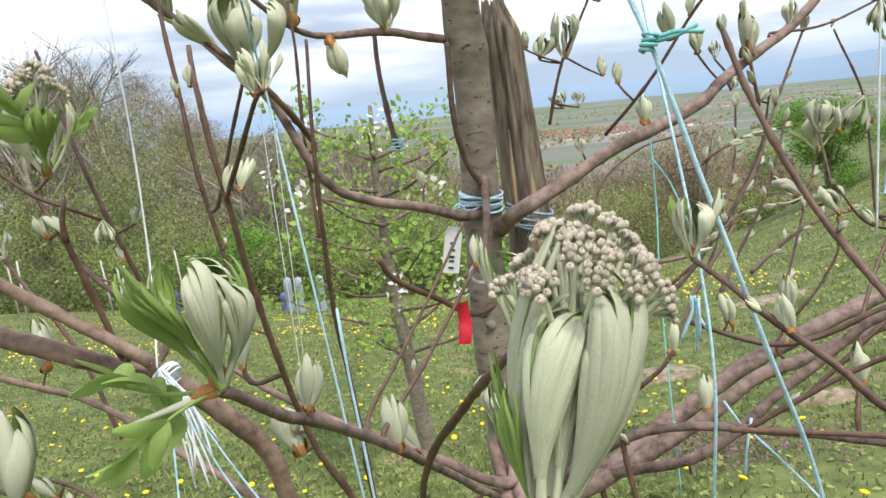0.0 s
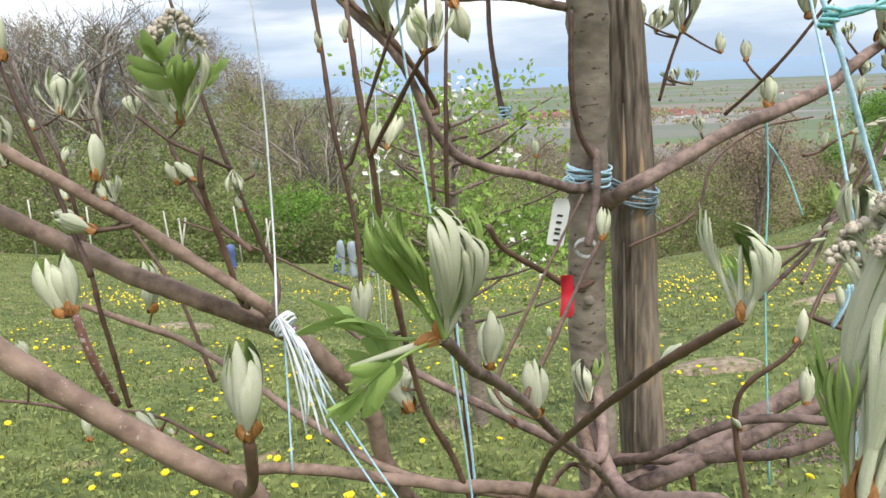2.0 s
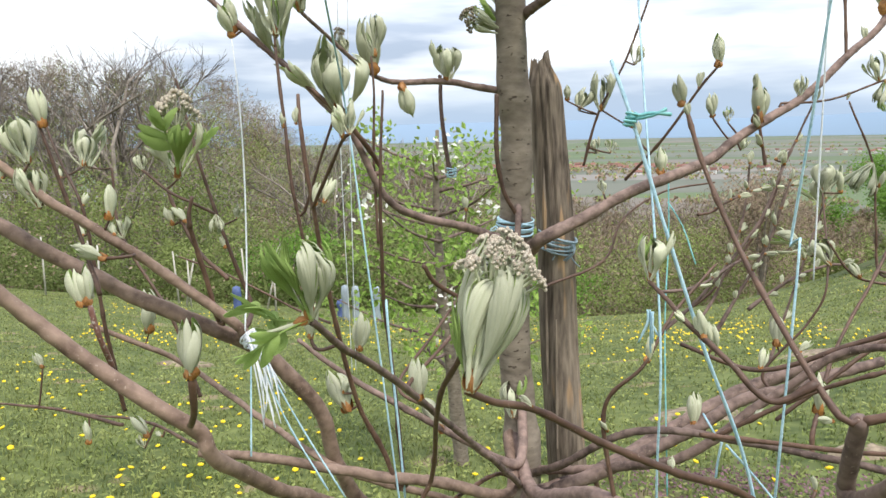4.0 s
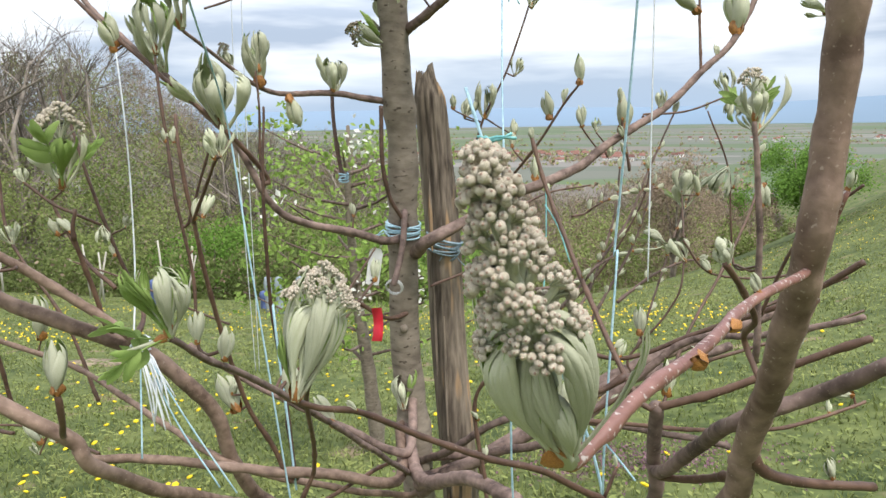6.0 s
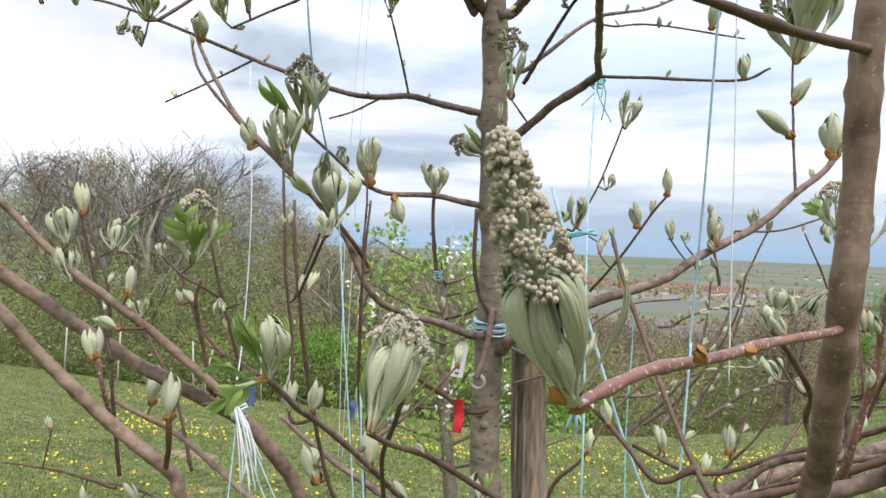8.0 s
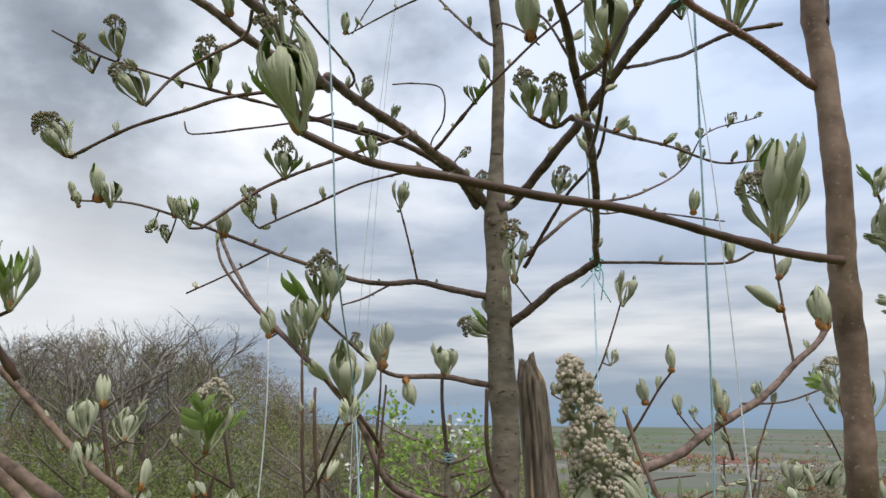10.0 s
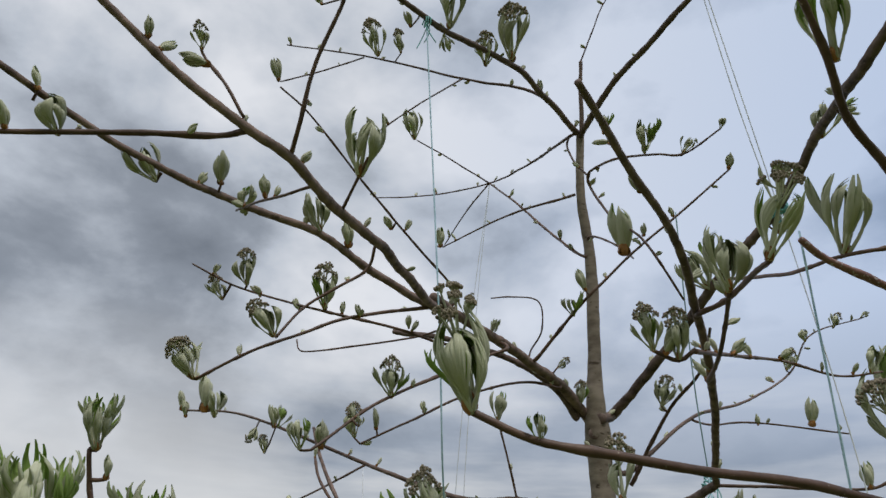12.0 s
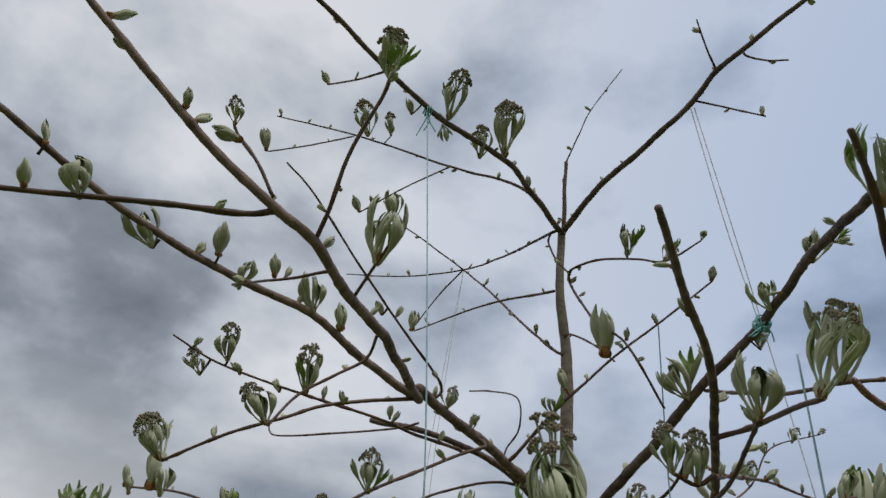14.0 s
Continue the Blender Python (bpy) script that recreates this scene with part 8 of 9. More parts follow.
bud((-0.376, 0.31, 1.722), (-0.386, 0.325, 1.733), u1_tw_b)
bud((-0.112, 0.628, 1.861), (-0.1, 0.629, 1.881), u1_tw_c)
bud((-0.159, 0.532, 1.855), (-0.146, 0.526, 1.871), u1_tw_c)
bud((-0.233, 0.436, 1.855), (-0.23, 0.429, 1.87), u1_tw_c)
bud((-0.323, 0.347, 1.864), (-0.336, 0.333, 1.873), u1_tw_c)
bud((-0.368, 0.287, 1.875), (-0.357, 0.283, 1.886), u1_tw_c)
bud((-0.059, 0.706, 1.878), (-0.069, 0.723, 1.882), u1_tw_d)
bud((-0.101, 0.637, 1.833), (-0.109, 0.619, 1.845), u1_tw_d)
bud((-0.15, 0.528, 1.759), (-0.145, 0.528, 1.771), u1_tw_d)
bud((-0.192, 0.44, 1.69), (-0.197, 0.435, 1.71), u1_tw_d)
bud((-0.021, 0.891, 1.867), (-0.018, 0.893, 1.887), u1_tw_e)
bud((-0.106, 0.782, 1.834), (-0.118, 0.795, 1.843), u1_tw_e)
bud((-0.202, 0.69, 1.768), (-0.194, 0.678, 1.775), u1_tw_e)
bud((-0.295, 0.64, 1.708), (-0.285, 0.653, 1.712), u1_tw_e)
bud((-0.091, 0.536, 1.93), (-0.092, 0.518, 1.933), u1_tw_f)
bud((-0.129, 0.426, 1.982), (-0.121, 0.427, 2), u1_tw_f)
bud((-0.156, 0.366, 2.018), (-0.167, 0.379, 2.033), u1_tw_f)
bud((-0.195, 0.267, 2.077), (-0.202, 0.254, 2.081), u1_tw_f)
bud((-0.088, -0.054, 1.876), (-0.104, -0.071, 1.877), u1_tw_h)
bud((-0.105, 0.086, 1.822), (-0.1, 0.087, 1.836), u1_tw_i)
bud((-0.193, 0.14, 1.863), (-0.203, 0.127, 1.864), u1_tw_i)
bud((0.054, 0.918, 2.531), (0.068, 0.914, 2.546), top_left_limb)
bud((0.019, 0.791, 2.534), (0.022, 0.797, 2.554), top_left_limb)
bud((-0.008, 0.679, 2.52), (-0.001, 0.682, 2.537), top_left_limb)
bud((-0.034, 0.609, 2.507), (-0.021, 0.605, 2.51), top_left_limb)
bud((-0.108, 0.483, 2.488), (-0.116, 0.485, 2.509), top_left_limb)
bud((-0.152, 0.401, 2.491), (-0.17, 0.397, 2.505), top_left_limb)
bud((-0.167, 0.342, 2.485), (-0.148, 0.332, 2.49), top_left_limb)
bud((-0.224, 0.212, 2.488), (-0.237, 0.216, 2.504), top_left_limb)
bud((-0.25, 0.139, 2.491), (-0.241, 0.148, 2.511), top_left_limb)
bud((0.008, 0.858, 2.569), (0.015, 0.865, 2.577), top_left_thin)
bud((-0.084, 0.838, 2.642), (-0.072, 0.83, 2.66), top_left_thin)
bud((-0.194, 0.833, 2.696), (-0.212, 0.846, 2.701), top_left_thin)
bud((-0.306, 0.805, 2.744), (-0.308, 0.818, 2.754), top_left_thin)
bud((-0.433, 0.767, 2.796), (-0.426, 0.777, 2.812), top_left_thin)
bud((-0.553, 0.733, 2.836), (-0.549, 0.734, 2.851), top_left_thin)
bud((-0.615, 0.716, 2.855), (-0.608, 0.716, 2.873), top_left_thin)
bud((-0.695, 0.694, 2.879), (-0.695, 0.679, 2.896), top_left_thin)
bud((-0.239, 0.821, 2.684), (-0.231, 0.83, 2.687), top_left_thin_b)
bud((-0.343, 0.783, 2.592), (-0.332, 0.801, 2.591), top_left_thin_b)
bud((-0.387, 0.765, 2.549), (-0.39, 0.746, 2.56), top_left_thin_b)
bud((-0.539, 0.728, 2.775), (-0.544, 0.725, 2.786), top_left_thin_c)
bud((-0.623, 0.693, 2.733), (-0.618, 0.696, 2.747), top_left_thin_c)
bud((-0.225, 0.309, 2.443), (-0.218, 0.302, 2.45), top_tl_twig)
bud((0.101, 0.887, 2.523), (0.095, 0.893, 2.541), top_right_limb)
bud((0.188, 0.772, 2.521), (0.18, 0.775, 2.537), top_right_limb)
bud((0.233, 0.726, 2.521), (0.228, 0.721, 2.533), top_right_limb)
bud((0.332, 0.639, 2.533), (0.327, 0.648, 2.54), top_right_limb)
bud((0.393, 0.583, 2.543), (0.405, 0.587, 2.556), top_right_limb)
bud((0.424, 0.519, 2.532), (0.421, 0.516, 2.545), top_right_limb)
bud((0.485, 0.46, 2.527), (0.488, 0.455, 2.541), top_right_limb)
bud((0.566, 0.38, 2.507), (0.579, 0.397, 2.511), top_right_limb)
bud((0.45, 0.609, 2.519), (0.442, 0.621, 2.522), top_right_tw_a)
bud((0.509, 0.624, 2.501), (0.511, 0.62, 2.52), top_right_tw_a)
bud((0.404, 0.452, 2.571), (0.391, 0.453, 2.591), top_right_tw_b)
bud((0.525, 0.495, 2.504), (0.517, 0.508, 2.517), top_right_tw_c)
bud((0.067, 0.936, 2.556), (0.053, 0.924, 2.56), leader_tip)
bud((0.082, 0.901, 2.663), (0.074, 0.915, 2.676), leader_tip)
bud((0.106, 0.874, 2.743), (0.096, 0.867, 2.75), leader_thin)
bud((0.165, 0.841, 2.845), (0.15, 0.836, 2.862), leader_thin)
bud((0.213, 0.833, 2.908), (0.209, 0.845, 2.912), leader_thin)
bud((0.007, 0.984, 2.547), (0.015, 0.991, 2.554), spider_a)
bud((-0.048, 1.047, 2.579), (-0.037, 1.044, 2.59), spider_a)
bud((-0.116, 1.122, 2.615), (-0.124, 1.116, 2.622), spider_a)
bud((-0.206, 1.213, 2.663), (-0.195, 1.212, 2.674), spider_a)
bud((-0.285, 1.289, 2.704), (-0.276, 1.289, 2.719), spider_a)
bud((-0.352, 1.31, 2.715), (-0.351, 1.315, 2.735), spider_a)
bud((-0.415, 1.308, 2.712), (-0.416, 1.319, 2.717), spider_a)
bud((-0.494, 1.301, 2.71), (-0.501, 1.296, 2.728), spider_a)
bud((-0.569, 1.293, 2.713), (-0.573, 1.304, 2.734), spider_a)
bud((-0.335, 1.278, 2.724), (-0.34, 1.282, 2.739), spider_b)
bud((-0.417, 1.159, 2.749), (-0.437, 1.165, 2.758), spider_b)
bud((-0.37, 1.328, 2.664), (-0.377, 1.332, 2.673), spider_c)
bud((-0.467, 1.36, 2.567), (-0.463, 1.343, 2.58), spider_c)
bud((0.016, 1.007, 2.237), (0.008, 0.989, 2.247), spider_d)
bud((-0.023, 1.047, 2.296), (-0.022, 1.032, 2.314), spider_d)
bud((-0.098, 1.119, 2.403), (-0.114, 1.109, 2.404), spider_d)
bud((-0.166, 1.186, 2.512), (-0.159, 1.178, 2.52), spider_d)
bud((-0.217, 1.234, 2.588), (-0.202, 1.226, 2.604), spider_d)
bud((-0.293, 1.298, 2.691), (-0.297, 1.314, 2.708), spider_d)
bud((0.015, 0.946, 2.35), (0.011, 0.944, 2.362), spider_e)
bud((-0.093, 1.001, 2.373), (-0.086, 1.007, 2.389), spider_e)
bud((-0.211, 1.053, 2.387), (-0.221, 1.047, 2.392), spider_e)
bud((-0.334, 1.109, 2.389), (-0.342, 1.097, 2.402), spider_e)
bud((0.112, 0.879, 2.365), (0.104, 0.897, 2.371), right_up_a)
bud((0.218, 0.844, 2.348), (0.217, 0.831, 2.364), right_up_a)
bud((0.326, 0.839, 2.347), (0.323, 0.832, 2.358), right_up_a)
bud((0.007, 0.8, 1.928), (0.004, 0.806, 1.941), right_up_b)
bud((0.123, 0.774, 2.028), (0.121, 0.783, 2.043), right_up_b)
bud((0.195, 0.771, 2.086), (0.186, 0.762, 2.097), right_up_b)
bud((0.26, 0.768, 2.134), (0.255, 0.755, 2.148), right_up_b)
bud((0.336, 0.765, 2.187), (0.346, 0.784, 2.192), right_up_b)
bud((0.083, 0.916, 2.348), (0.099, 0.901, 2.355), right_up_c)
bud((0.104, 0.894, 2.296), (0.116, 0.897, 2.304), right_up_c)
bud((0.157, 0.824, 2.169), (0.153, 0.808, 2.182), right_up_c)
bud((0.191, 0.773, 2.104), (0.179, 0.778, 2.102), right_up_c)
bud((0.217, 0.771, 2.058), (0.233, 0.771, 2.068), right_up_c)
bud((0.074, 0.95, 2.228), (0.063, 0.961, 2.225), right_up_d)
bud((0.138, 0.862, 2.145), (0.143, 0.857, 2.161), right_up_d)
bud((0.031, 0.944, 2.484), (0.02, 0.939, 2.485), right_up_e)
bud((0.062, 0.918, 2.405), (0.047, 0.909, 2.417), right_up_e)
bud((0.06, 1.055, 1.85), (0.072, 1.067, 1.866), right_main)
bud((0.089, 1.066, 1.876), (0.098, 1.079, 1.891), right_main)
bud((0.169, 0.974, 1.923), (0.167, 0.981, 1.941), right_main)
bud((0.252, 0.891, 1.969), (0.263, 0.889, 1.974), right_main)
bud((0.342, 0.797, 2.029), (0.348, 0.806, 2.038), right_main)
bud((0.409, 0.715, 2.062), (0.421, 0.717, 2.073), right_main)
bud((0.449, 0.587, 2.065), (0.43, 0.593, 2.067), right_main)
bud((0.48, 0.456, 2.049), (0.479, 0.462, 2.061), right_main)
bud((0.486, 0.363, 2.017), (0.474, 0.365, 2.033), right_main)
bud((0.266, 0.753, 1.662), (0.276, 0.759, 1.68), dark_stem)
bud((0.273, 0.658, 1.67), (0.273, 0.664, 1.692), dark_stem)
bud((0.284, 0.524, 1.679), (0.289, 0.521, 1.692), dark_stem)
bud((0.287, 0.399, 1.687), (0.276, 0.393, 1.706), dark_stem)
bud((0.287, 0.31, 1.692), (0.278, 0.313, 1.702), dark_stem)
bud((0.29, 0.168, 1.7), (0.301, 0.169, 1.707), dark_stem)
bud((0.285, 0.102, 1.706), (0.282, 0.106, 1.72), dark_stem)
bud((0.264, -0.036, 1.701), (0.252, -0.034, 1.705), dark_stem)
bud((0.319, 0.161, 1.677), (0.31, 0.153, 1.687), dark_fork)
bud((0.343, 0.051, 1.647), (0.346, 0.051, 1.662), dark_fork)
bud((0.291, 0.35, 1.68), (0.284, 0.345, 1.693), dark_fork_b)
bud((0.313, 0.221, 1.677), (0.327, 0.221, 1.683), dark_fork_b)
bud((0.071, 1.081, 1.739), (0.057, 1.093, 1.752), back_right_a)
bud((0.158, 1.163, 1.817), (0.161, 1.17, 1.833), back_right_a)
bud((0.232, 1.252, 1.894), (0.243, 1.244, 1.898), back_right_a)
bud((0.273, 1.343, 1.931), (0.281, 1.339, 1.945), back_right_a)
bud((0.315, 1.444, 1.97), (0.306, 1.448, 1.976), back_right_a)
bud((0.359, 1.527, 2.01), (0.354, 1.547, 2.02), back_right_a)
bud((0.42, 1.633, 2.078), (0.404, 1.637, 2.095), back_right_a)
bud((0.478, 1.721, 2.145), (0.467, 1.721, 2.161), back_right_a)
bud((0.525, 1.739, 2.207), (0.541, 1.739, 2.204), back_right_a)
bud((0.563, 1.756, 2.258), (0.563, 1.745, 2.269), back_right_a)
bud((0.677, 1.824, 2.311), (0.682, 1.812, 2.325), back_right_a)
bud((0.268, 1.214, 1.858), (0.26, 1.214, 1.87), back_right_b)
bud((0.368, 1.257, 1.864), (0.375, 1.251, 1.876), back_right_b)
bud((0.509, 1.327, 1.855), (0.517, 1.318, 1.866), back_right_b)
bud((0.291, 0.265, 1.671), (0.298, 0.262, 1.682), back_right_c)
bud((0.301, 0.338, 1.695), (0.295, 0.335, 1.711), back_right_c)
bud((0.315, 0.425, 1.724), (0.33, 0.424, 1.739), back_right_c)
bud((0.339, 0.525, 1.755), (0.331, 0.517, 1.773), back_right_c)
bud((0.379, 0.664, 1.797), (0.398, 0.659, 1.81), back_right_c)
bud((0.406, 0.725, 1.809), (0.4, 0.727, 1.827), back_right_c)
bud((0.445, 0.79, 1.817), (0.448, 0.782, 1.829), back_right_c)
bud((0.497, 0.863, 1.832), (0.506, 0.853, 1.843), back_right_c)
bud((0.108, 1.092, 1.75), (0.1, 1.091, 1.759), back_right_d)
bud((0.18, 1.055, 1.848), (0.165, 1.064, 1.861), back_right_d)
bud((0.217, 1.006, 1.869), (0.211, 1.001, 1.889), back_right_d)
bud((0.258, 0.952, 1.892), (0.246, 0.954, 1.903), back_right_d)
bud((0.28, 0.863, 1.916), (0.275, 0.866, 1.928), back_right_d)
bud((0.394, 0.471, 1.182), (0.405, 0.473, 1.195), right_up_near)
bud((0.363, 0.538, 1.243), (0.369, 0.531, 1.253), right_up_near)
bud((0.322, 0.6, 1.339), (0.326, 0.619, 1.339), right_up_near)
bud((0.259, 0.217, 1.653), (0.27, 0.209, 1.673), dark_spur)

cluster("f", (0.583, 0.700, 1.412), (0.575, 0.700, 1.472), green=0.5, unfolded=2, leaves=7, spread=36)
cluster("l", (0.619, 1.300, 1.216), (0.613, 1.300, 1.291), green=0.4, leaves=6, spread=34)
cluster("l", (0.579, 1.250, 1.146), (0.524, 1.250, 1.180), green=0.3, leaves=5, spread=34)

for at, tip, size in (((0.374, 0.004, 1.341), (0.366, -0.012, 1.350), 1.0), ((0.400, 0.058, 1.339), (0.386, 0.040, 1.336), 0.9), ((0.327, -0.047, 1.331), (0.318, -0.060, 1.341), 1.25), ((0.333, -0.040, 1.329), (0.322, -0.052, 1.326), 1.1)):
    part("winter_bud", SCALE_MESH, pink_twig, "rust-brown dormant bud", up_pose(at, tip, 40, 0.0085 * size))


# ---- stake, twine, tags ----
def stake():
    """Weathered split post with deep cracks and a broken tip, standing behind the trunk, with loose slivers on its face."""
    t = thing("stake", "cracked weathered wooden stake beside the trunk", "stake", (0.17, 1.1, height(0.17, 1.1)))
    home = Matrix.Translation(t.location).inverted()
    pts, way = spline([(0.17, 1.1, -0.1), (0.148, 1.1, 0.6), (0.137, 1.1, 0.78), (0.124, 1.105, 0.95), (0.113, 1.12, 1.2), (0.1, 1.125, 1.36), (0.093, 1.125, 1.45), (0.085, 1.125, 1.51)], 0.012)
    sides, verts, faces = 44, [], []
    for i, (p, w) in enumerate(zip(pts, way)):
        for k in range(sides):
            a = 2 * math.pi * k / sides
            r = 0.039 - 0.010 * w
            split = noise.noise(Vector((math.cos(a) * 4.2, math.sin(a) * 4.2, p.z * 1.6)))
            crack = noise.noise(Vector((math.cos(a) * 9, math.sin(a) * 9, p.z * 2.5 + 7)))
            r *= 1 + 0.16 * split - 0.22 * max(0, crack - 0.25)
            r *= 1 - 0.75 * max(0, (w - 0.88) / 0.12) ** 1.3 * (0.6 + 0.6 * noise.noise(Vector((math.cos(a) * 2, math.sin(a) * 2, 3))))
            lift = 0.03 * noise.noise(Vector((math.cos(a) * 3, math.sin(a) * 3, 11))) if i == len(pts) - 1 else 0
            verts.append(p + Vector((r * math.cos(a), r * math.sin(a) * 0.8, lift)))
        if i:
            b = (i - 1) * sides
            faces += [(b + k, b + (k + 1) % sides, b + sides + (k + 1) % sides, b + sides + k) for k in range(sides)]
    faces.append(tuple(range((len(pts) - 1) * sides, len(pts) * sides)))
    part("post", mesh_of("post", verts, faces, [M_STAKE], None, False), t, "", home)
    for x, z, ln in ((0.105, 1.0, 0.2), (0.125, 0.9, 0.26), (0.1, 1.24, 0.15)):
        y = 1.1 - 0.031
        v, f = tube([Vector((x, y, z - ln / 2)), Vector((x - 0.002, y - 0.003, z)), Vector((x - 0.004, y, z + ln / 2))], [0.002, 0.005, 0.0015], 5, True, 0.5, x * 90)
        part("sliver", mesh_of("sliver", v, f, [M_STAKE], None, False), t, "raised sliver of split wood", home)


stake()


def cord(nodes, r, mat, sag=0.0, sides=6, step=0.03):
    pts, way = spline(nodes, step)
    n = len(pts)
    pts = [p + Vector((0, 0, -sag * 4 * w * (1 - w))) for p, w in zip(pts, way)]
    return tube(pts, [r * (1 + 0.1 * math.sin(k * 1.9)) for k in range(n)], sides, True)


def twine(name, label, runs, mat):
    """One length of twine: its runs are (nodes, radius), each a strand of its own."""
    if len(runs) == 1:
        v, f = cord(*runs[0], mat)
        return tagged(new(name, mesh_of(name, v, f, [mat])), label, "twine")
    t = thing(name, label, "twine", runs[0][0][0])
    home = Matrix.Translation(runs[0][0][0]).inverted()
    for nodes, r in runs:
        v, f = cord(nodes, r, mat, 0.0, 5, 0.02)
        part("strand", mesh_of("strand", v, f, [mat]), t, "", home)
    return t


def windings(c, axis_dir, r, n, wire, pitch, seed):
    tip = random.Random(seed).uniform(0.06, 0.16) * r
    q = Vector(axis_dir).to_track_quat("Z", "Y").to_matrix().to_4x4()
    out = []
    for k in range(n * 14):
        a = 2 * math.pi * k / 14
        out.append(Vector(c) + q @ Vector(((r + 0.0012 * (1 + math.sin(k * 0.31 + seed))) * math.cos(a), (r + 0.0012 * (1 + math.cos(k * 0.23 + seed))) * math.sin(a), pitch * (k / 14 - n / 2) + tip * math.sin(a + 0.12 * k))))
    return out, wire


def tassel(c, seed, n=6, ln=0.09, spread=0.03, lean=(0, 0, 0)):
    """Loose strand ends hanging from a knot, each sagging its own way."""
    rnd = random.Random(seed)
    runs = []
    for _ in range(n):
        e = Vector(c) + Vector(lean) + Vector((rnd.uniform(-1, 1) * spread, rnd.uniform(-1, 1) * spread * 0.6, -ln * rnd.uniform(0.5, 1.1)))
        out = Vector((rnd.uniform(-1, 1), rnd.uniform(-1, 1), 0)) * spread * 0.35
        p = Vector(c) + Vector((rnd.uniform(-1, 1), rnd.uniform(-1, 1), rnd.uniform(-1, 1))) * 0.004
        runs.append(([p, p * 0.7 + e * 0.3 + out + Vector(lean) * 0.2, p * 0.3 + e * 0.7 + out * 0.6 + Vector(lean) * 0.15, e], 0.0012))
    return runs


twine("twine", "taut pale blue twine tied between branches", [([(0.221, 0.631, 1.46), (0.245, 0.606, 1.394), (0.274, 0.597, 1.303), (0.323, 0.594, 1.156), (0.398, 0.633, 0.94), (0.44, 0.64, 0.62)], 0.0021)], M_TWINE)
twine("twine", "teal twine knot on a taut line", [windings((0.243, 0.6, 1.394), (0.3, 0, 1), 0.004, 4, 0.0016, 0.004, 1), ([(0.243, 0.6, 1.394), (0.262, 0.6, 1.4), (0.285, 0.6, 1.398)], 0.0022), ([(0.243, 0.6, 1.394), (0.265, 0.6, 1.397), (0.28, 0.6, 1.404)], 0.002)], M_TEAL)
twine("twine", "pale blue twine hanging from a forked branch", [([(0.243, 1.0, 1.72), (0.259, 0.754, 1.446), (0.28, 0.574, 1.168), (0.283, 0.577, 0.955), (0.3, 0.62, 0.6)], 0.0014), ([(0.264, 0.789, 2.157), (0.247, 0.901, 1.878), (0.243, 1.02, 1.70)], 0.0014)], M_TWINE)
twine("twine", "teal twine wound round a fork", [windings((0.243, 1.04, 1.70), (0.5, 0, 1), 0.011, 5, 0.0018, 0.006, 2)] + tassel((0.245, 1.02, 1.70), 5, 4, 0.08, 0.03), M_TEAL)
twine("twine", "pale blue twine bow on a hanging line", tassel((0.269, 0.573, 1.185), 8, 6, 0.045, 0.012), M_TWINE)
twine("twine", "pale blue twine running down from the limb above", [([(0.414, 0.418, 1.869), (0.406, 0.508, 1.462), (0.399, 0.551, 1.265), (0.399, 0.516, 1.279), (0.39, 0.497, 1.079), (0.392, 0.518, 0.971)], 0.0013)], M_TWINE)
twine("twine", "thin pale blue twine hanging from a high limb", [([(-0.132, 0.45, 2.48), (-0.073, 0.449, 1.847), (-0.077, 0.505, 1.597), (-0.138, 0.712, 1.43), (-0.105, 0.693, 1.187), (-0.06, 0.7, 0.7)], 0.0014)], M_TWINE)
twine("twine", "teal twine knotted round a high limb", [windings((-0.132, 0.45, 2.485), (1, 1, 0), 0.009, 3, 0.0014, 0.004, 3)] + tassel((-0.132, 0.45, 2.48), 6, 3, 0.06, 0.03), M_TEAL)
twine("twine", "thin white twine from a side limb to the low limb", [([(-0.455, 0.93, 1.73), (-0.343, 0.78, 1.435), (-0.324, 0.739, 1.211), (-0.30, 0.68, 1.1)], 0.0013)], M_WHITE_TWINE)
twine("twine", "white and blue twine tassel tied round the low limb", [windings((-0.305, 0.705, 1.08), (1, -0.3, -0.8), 0.014, 4, 0.0016, 0.004, 4)] + tassel((-0.295, 0.68, 1.095), 9, 14, 0.13, 0.022, (0.05, -0.02, 0)), M_WHITE_TWINE)
twine("twine", "faded blue twine stretched down from the low limb", [([(-0.297, 0.69, 1.09), (-0.241, 0.673, 0.975), (-0.173, 0.667, 0.867)], 0.0014), ([(-0.297, 0.69, 1.09), (-0.224, 0.676, 0.974), (-0.152, 0.679, 0.852)], 0.0014), ([(-0.297, 0.69, 1.09), (-0.275, 0.632, 0.927)], 0.0013)], M_TWINE)
twine("twine", "thin white twine pair hanging from a fine twig", [([(-0.31, 1.31, 2.71), (-0.36, 1.3, 2.2), (-0.4, 1.3, 1.5), (-0.4, 1.3, 0.8)], 0.001), ([(-0.31, 1.31, 2.71), (-0.35, 1.31, 2.2), (-0.375, 1.3, 1.5), (-0.39, 1.3, 0.8)], 0.001)], M_WHITE_TWINE)
twine("twine", "thin white twine pair hanging from a high limb", [([(0.385, 0.6, 2.53), (0.41, 0.64, 2.25), (0.428, 0.68, 2.06), (0.45, 0.7, 1.7), (0.46, 0.7, 1.2)], 0.001), ([(0.378, 0.6, 2.53), (0.4, 0.64, 2.25), (0.424, 0.68, 2.06)], 0.001)], M_WHITE_TWINE)
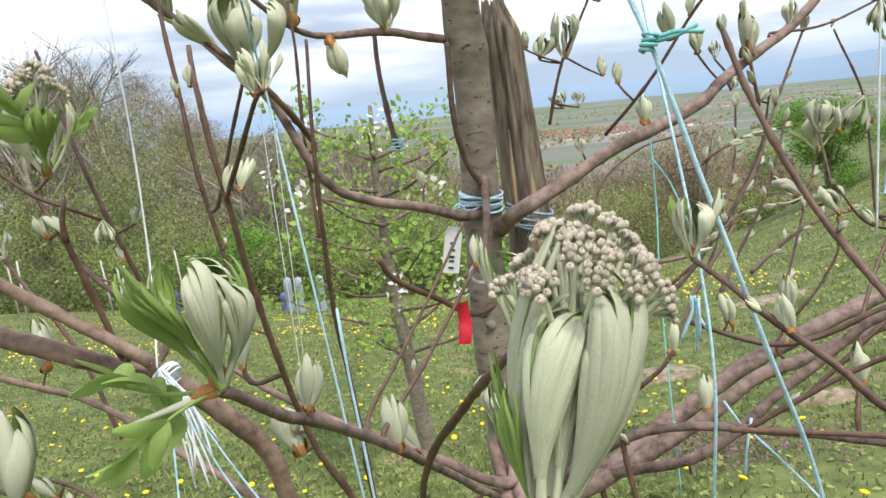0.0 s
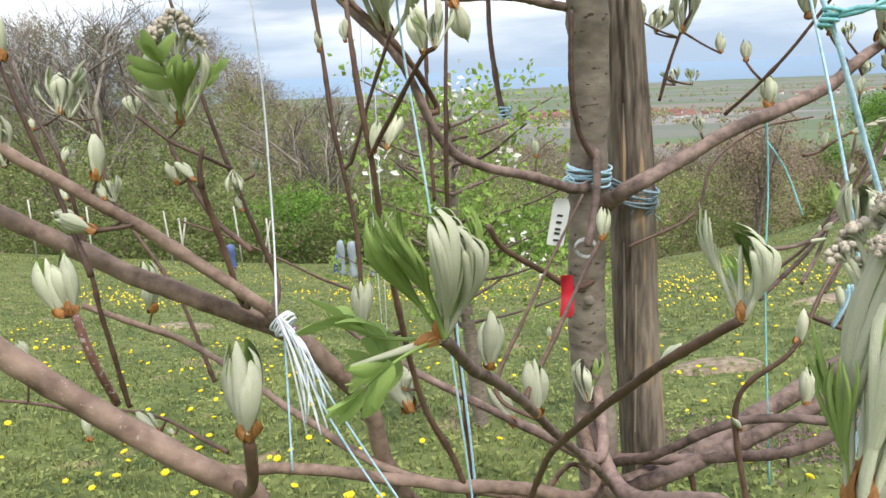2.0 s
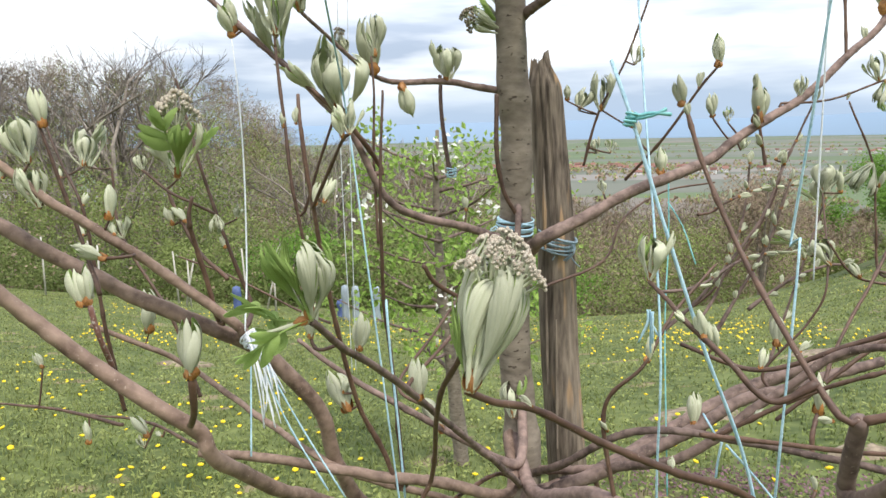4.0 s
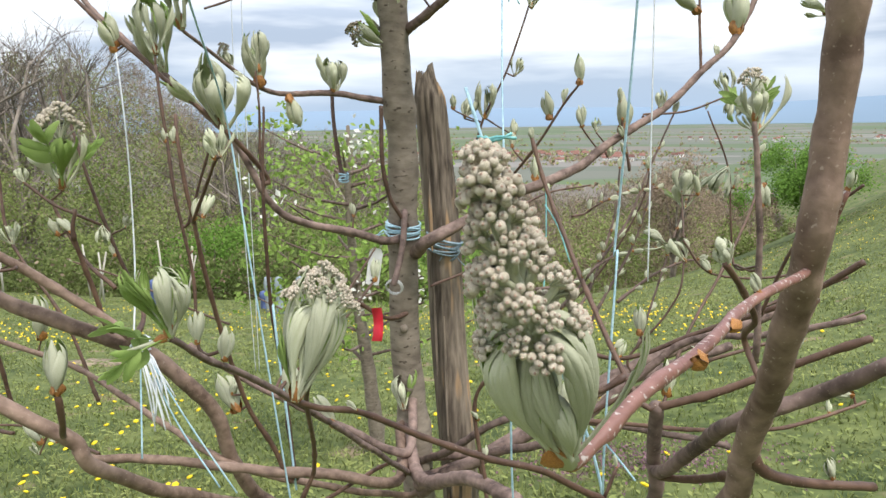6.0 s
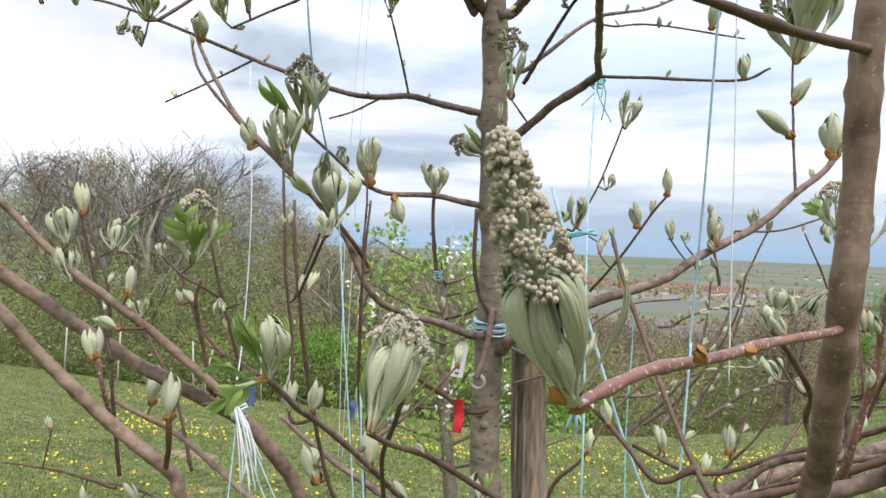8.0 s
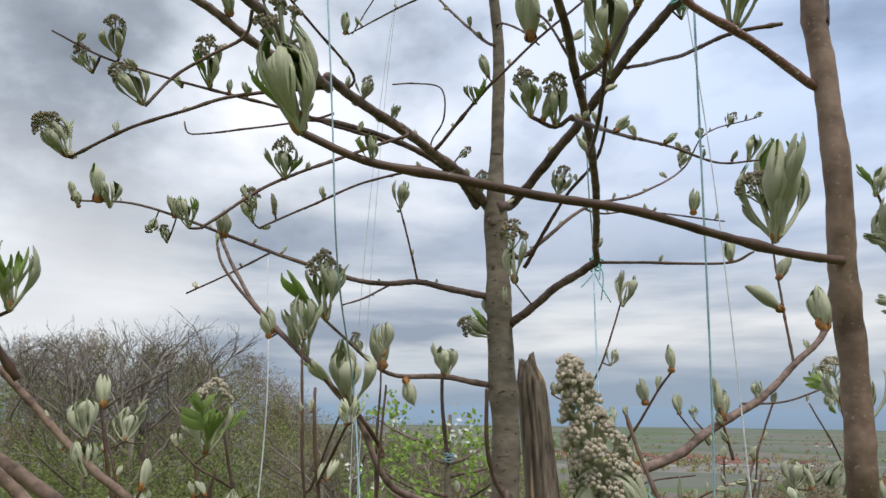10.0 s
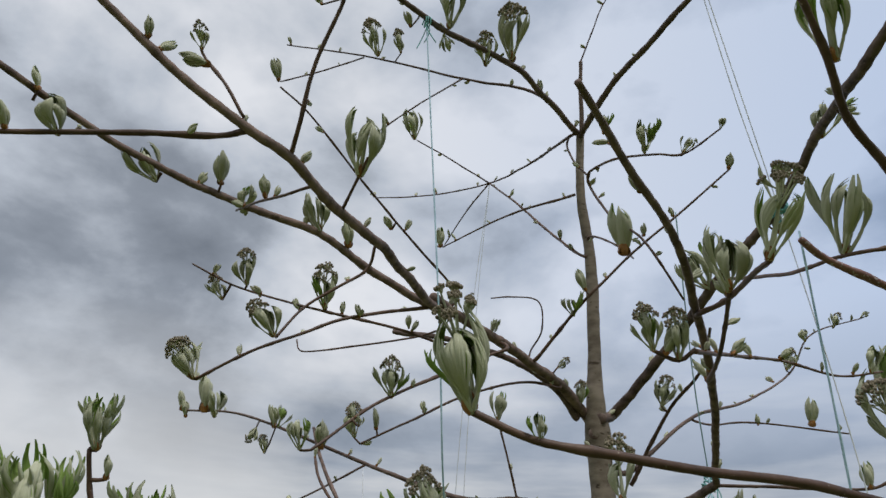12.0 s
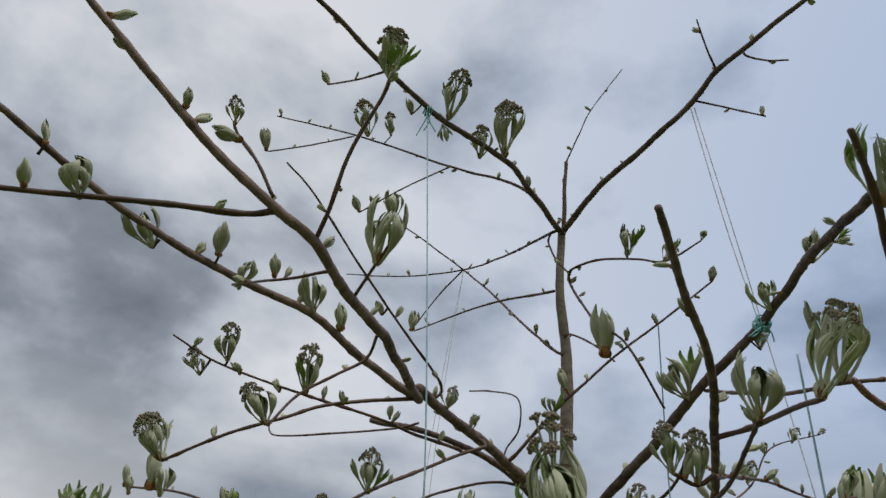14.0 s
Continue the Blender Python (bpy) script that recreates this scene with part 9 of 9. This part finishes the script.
twine("twine", "teal twine knotted on a rising limb", [windings((0.428, 0.68, 2.065), (0.3, -1, 0.1), 0.011, 4, 0.0016, 0.005, 7)] + tassel((0.428, 0.67, 2.06), 3, 5, 0.03, 0.05), M_TEAL)
twine("twine", "pale blue twine wound round the trunk at the fork", [windings((0.047, 1.045, 1.212), (0.12, 0, 1), 0.0315, 9, 0.0019, 0.0027, 11)] + tassel((0.02, 1.0, 1.215), 12, 3, 0.02, 0.03), M_TWINE)
twine("twine", "faded blue twine wound round the stake", [windings((0.115, 1.115, 1.172), (0.25, 0, 1), 0.036, 8, 0.0021, 0.0036, 13)] + tassel((0.15, 1.09, 1.17), 14, 5, 0.05, 0.05), M_GREY_TWINE)
twine("twine", "pale blue twine round the tip of a pruned branch", [windings((-0.092, 1.125, 1.305), (0.1, 0, 1), 0.008, 4, 0.0016, 0.005, 15)], M_TWINE)
twine("twine", "pale blue twine hanging from a rising limb", [([(0.321, 1.194, 1.291), (0.323, 1.154, 1.174), (0.319, 1.101, 1.012), (0.328, 1.018, 0.724)], 0.0014), ([(0.32, 1.171, 1.244), (0.347, 1.156, 1.201), (0.371, 1.134, 1.132)], 0.0014)], M_TEAL)
twine("twine", "pale blue twine tied to a low limb", [([(0.401, 0.899, 0.913), (0.392, 0.888, 0.87), (0.389, 0.881, 0.84)], 0.002), ([(0.403, 0.894, 0.891), (0.443, 0.872, 0.853), (0.476, 0.85, 0.818)], 0.0018), ([(0.37, 0.917, 0.93), (0.386, 0.895, 0.907)], 0.0018)], M_TWINE)
twine("twine", "pale blue twine tied to a shoot low on the tree", [([(-0.101, 0.747, 1.14), (-0.097, 0.747, 1.054), (-0.087, 0.743, 0.944), (-0.078, 0.737, 0.828)], 0.002)], M_TWINE)


def label_tag():
    t = thing("plant_label", "white plastic plant label with faint writing hanging on the trunk", "label", (0.008, 0.965, 1.155))
    v = []
    for z, w in ((0.034, 0.008), (0.024, 0.0125), (-0.034, 0.0125), (-0.036, 0.011)):
        v += [(-w, -0.0008, z), (w, -0.0008, z), (w, 0.0008, z), (-w, 0.0008, z)]
    f = [(4 * i + k, 4 * i + (k + 1) % 4, 4 * i + 4 + (k + 1) % 4, 4 * i + 4 + k) for i in range(3) for k in range(4)] + [(3, 2, 1, 0), (12, 13, 14, 15)]
    part("tag", mesh_of("tag", v, f, [M_LABEL], None, False), t)
    for k in range(5):
        z, w = 0.012 - 0.009 * k, 0.004 + 0.0012 * (k % 3)
        bar = [(-0.004, -0.0018, z - w), (0.004, -0.0018, z - w), (0.004, -0.0018, z - w + 0.003), (-0.004, -0.0018, z - w + 0.003)]
        bar += [(x, -0.0009, q) for x, _, q in bar]
        part("writing_bar", mesh_of("writing_bar", bar, [(0, 1, 2, 3), (4, 5, 1, 0), (3, 2, 6, 7), (1, 5, 6, 2), (4, 0, 3, 7)], [M_INK], None, False), t, "dark bar of writing")
    v, f = cord([(0, 0, 0.03), (0.02, 0.02, 0.05), (0.04, 0.03, 0.06)], 0.0008, M_WIRE)
    part("tie", mesh_of("tie", v, f, [M_WIRE]), t, "thin wire tie")
    t.rotation_euler = (0.05, 0.16, 0.25)


label_tag()


def red_tag():
    v, f = [], []
    n = 9
    for i in range(n):
        s = i / (n - 1)
        for side in (-1, 1):
            x, y = side * 0.009 + 0.006 * math.sin(2.2 * s), 0.006 * math.sin(5 * s + side * 0.6)
            v += [(x, y - 0.0007, 0.03 - 0.062 * s), (x, y + 0.0007, 0.03 - 0.062 * s)]
    for i in range(n - 1):
        b = 4 * i
        f += [(b, b + 2, b + 6, b + 4), (b + 3, b + 1, b + 5, b + 7), (b + 1, b, b + 4, b + 5), (b + 2, b + 3, b + 7, b + 6)]
    ob = new("ribbon", mesh_of("ribbon", v, f, [M_RED]))
    ob.location, ob.rotation_euler = (0.019, 0.915, 1.06), (0.1, 0.1, 0.2)
    tagged(ob, "bright red plastic marking ribbon tied by the trunk", "ribbon")


red_tag()
v, f = tube(windings((0.047, 0.955, 1.118), (0, 1, 0.3), 0.014, 2, 0.0016, 0.003, 21)[0], [0.0016] * 28, 6, True)
tagged(new("wire_ring", mesh_of("wire_ring", v, f, [M_WIRE])), "bare wire ring hanging on a cut branch stub", "wire")
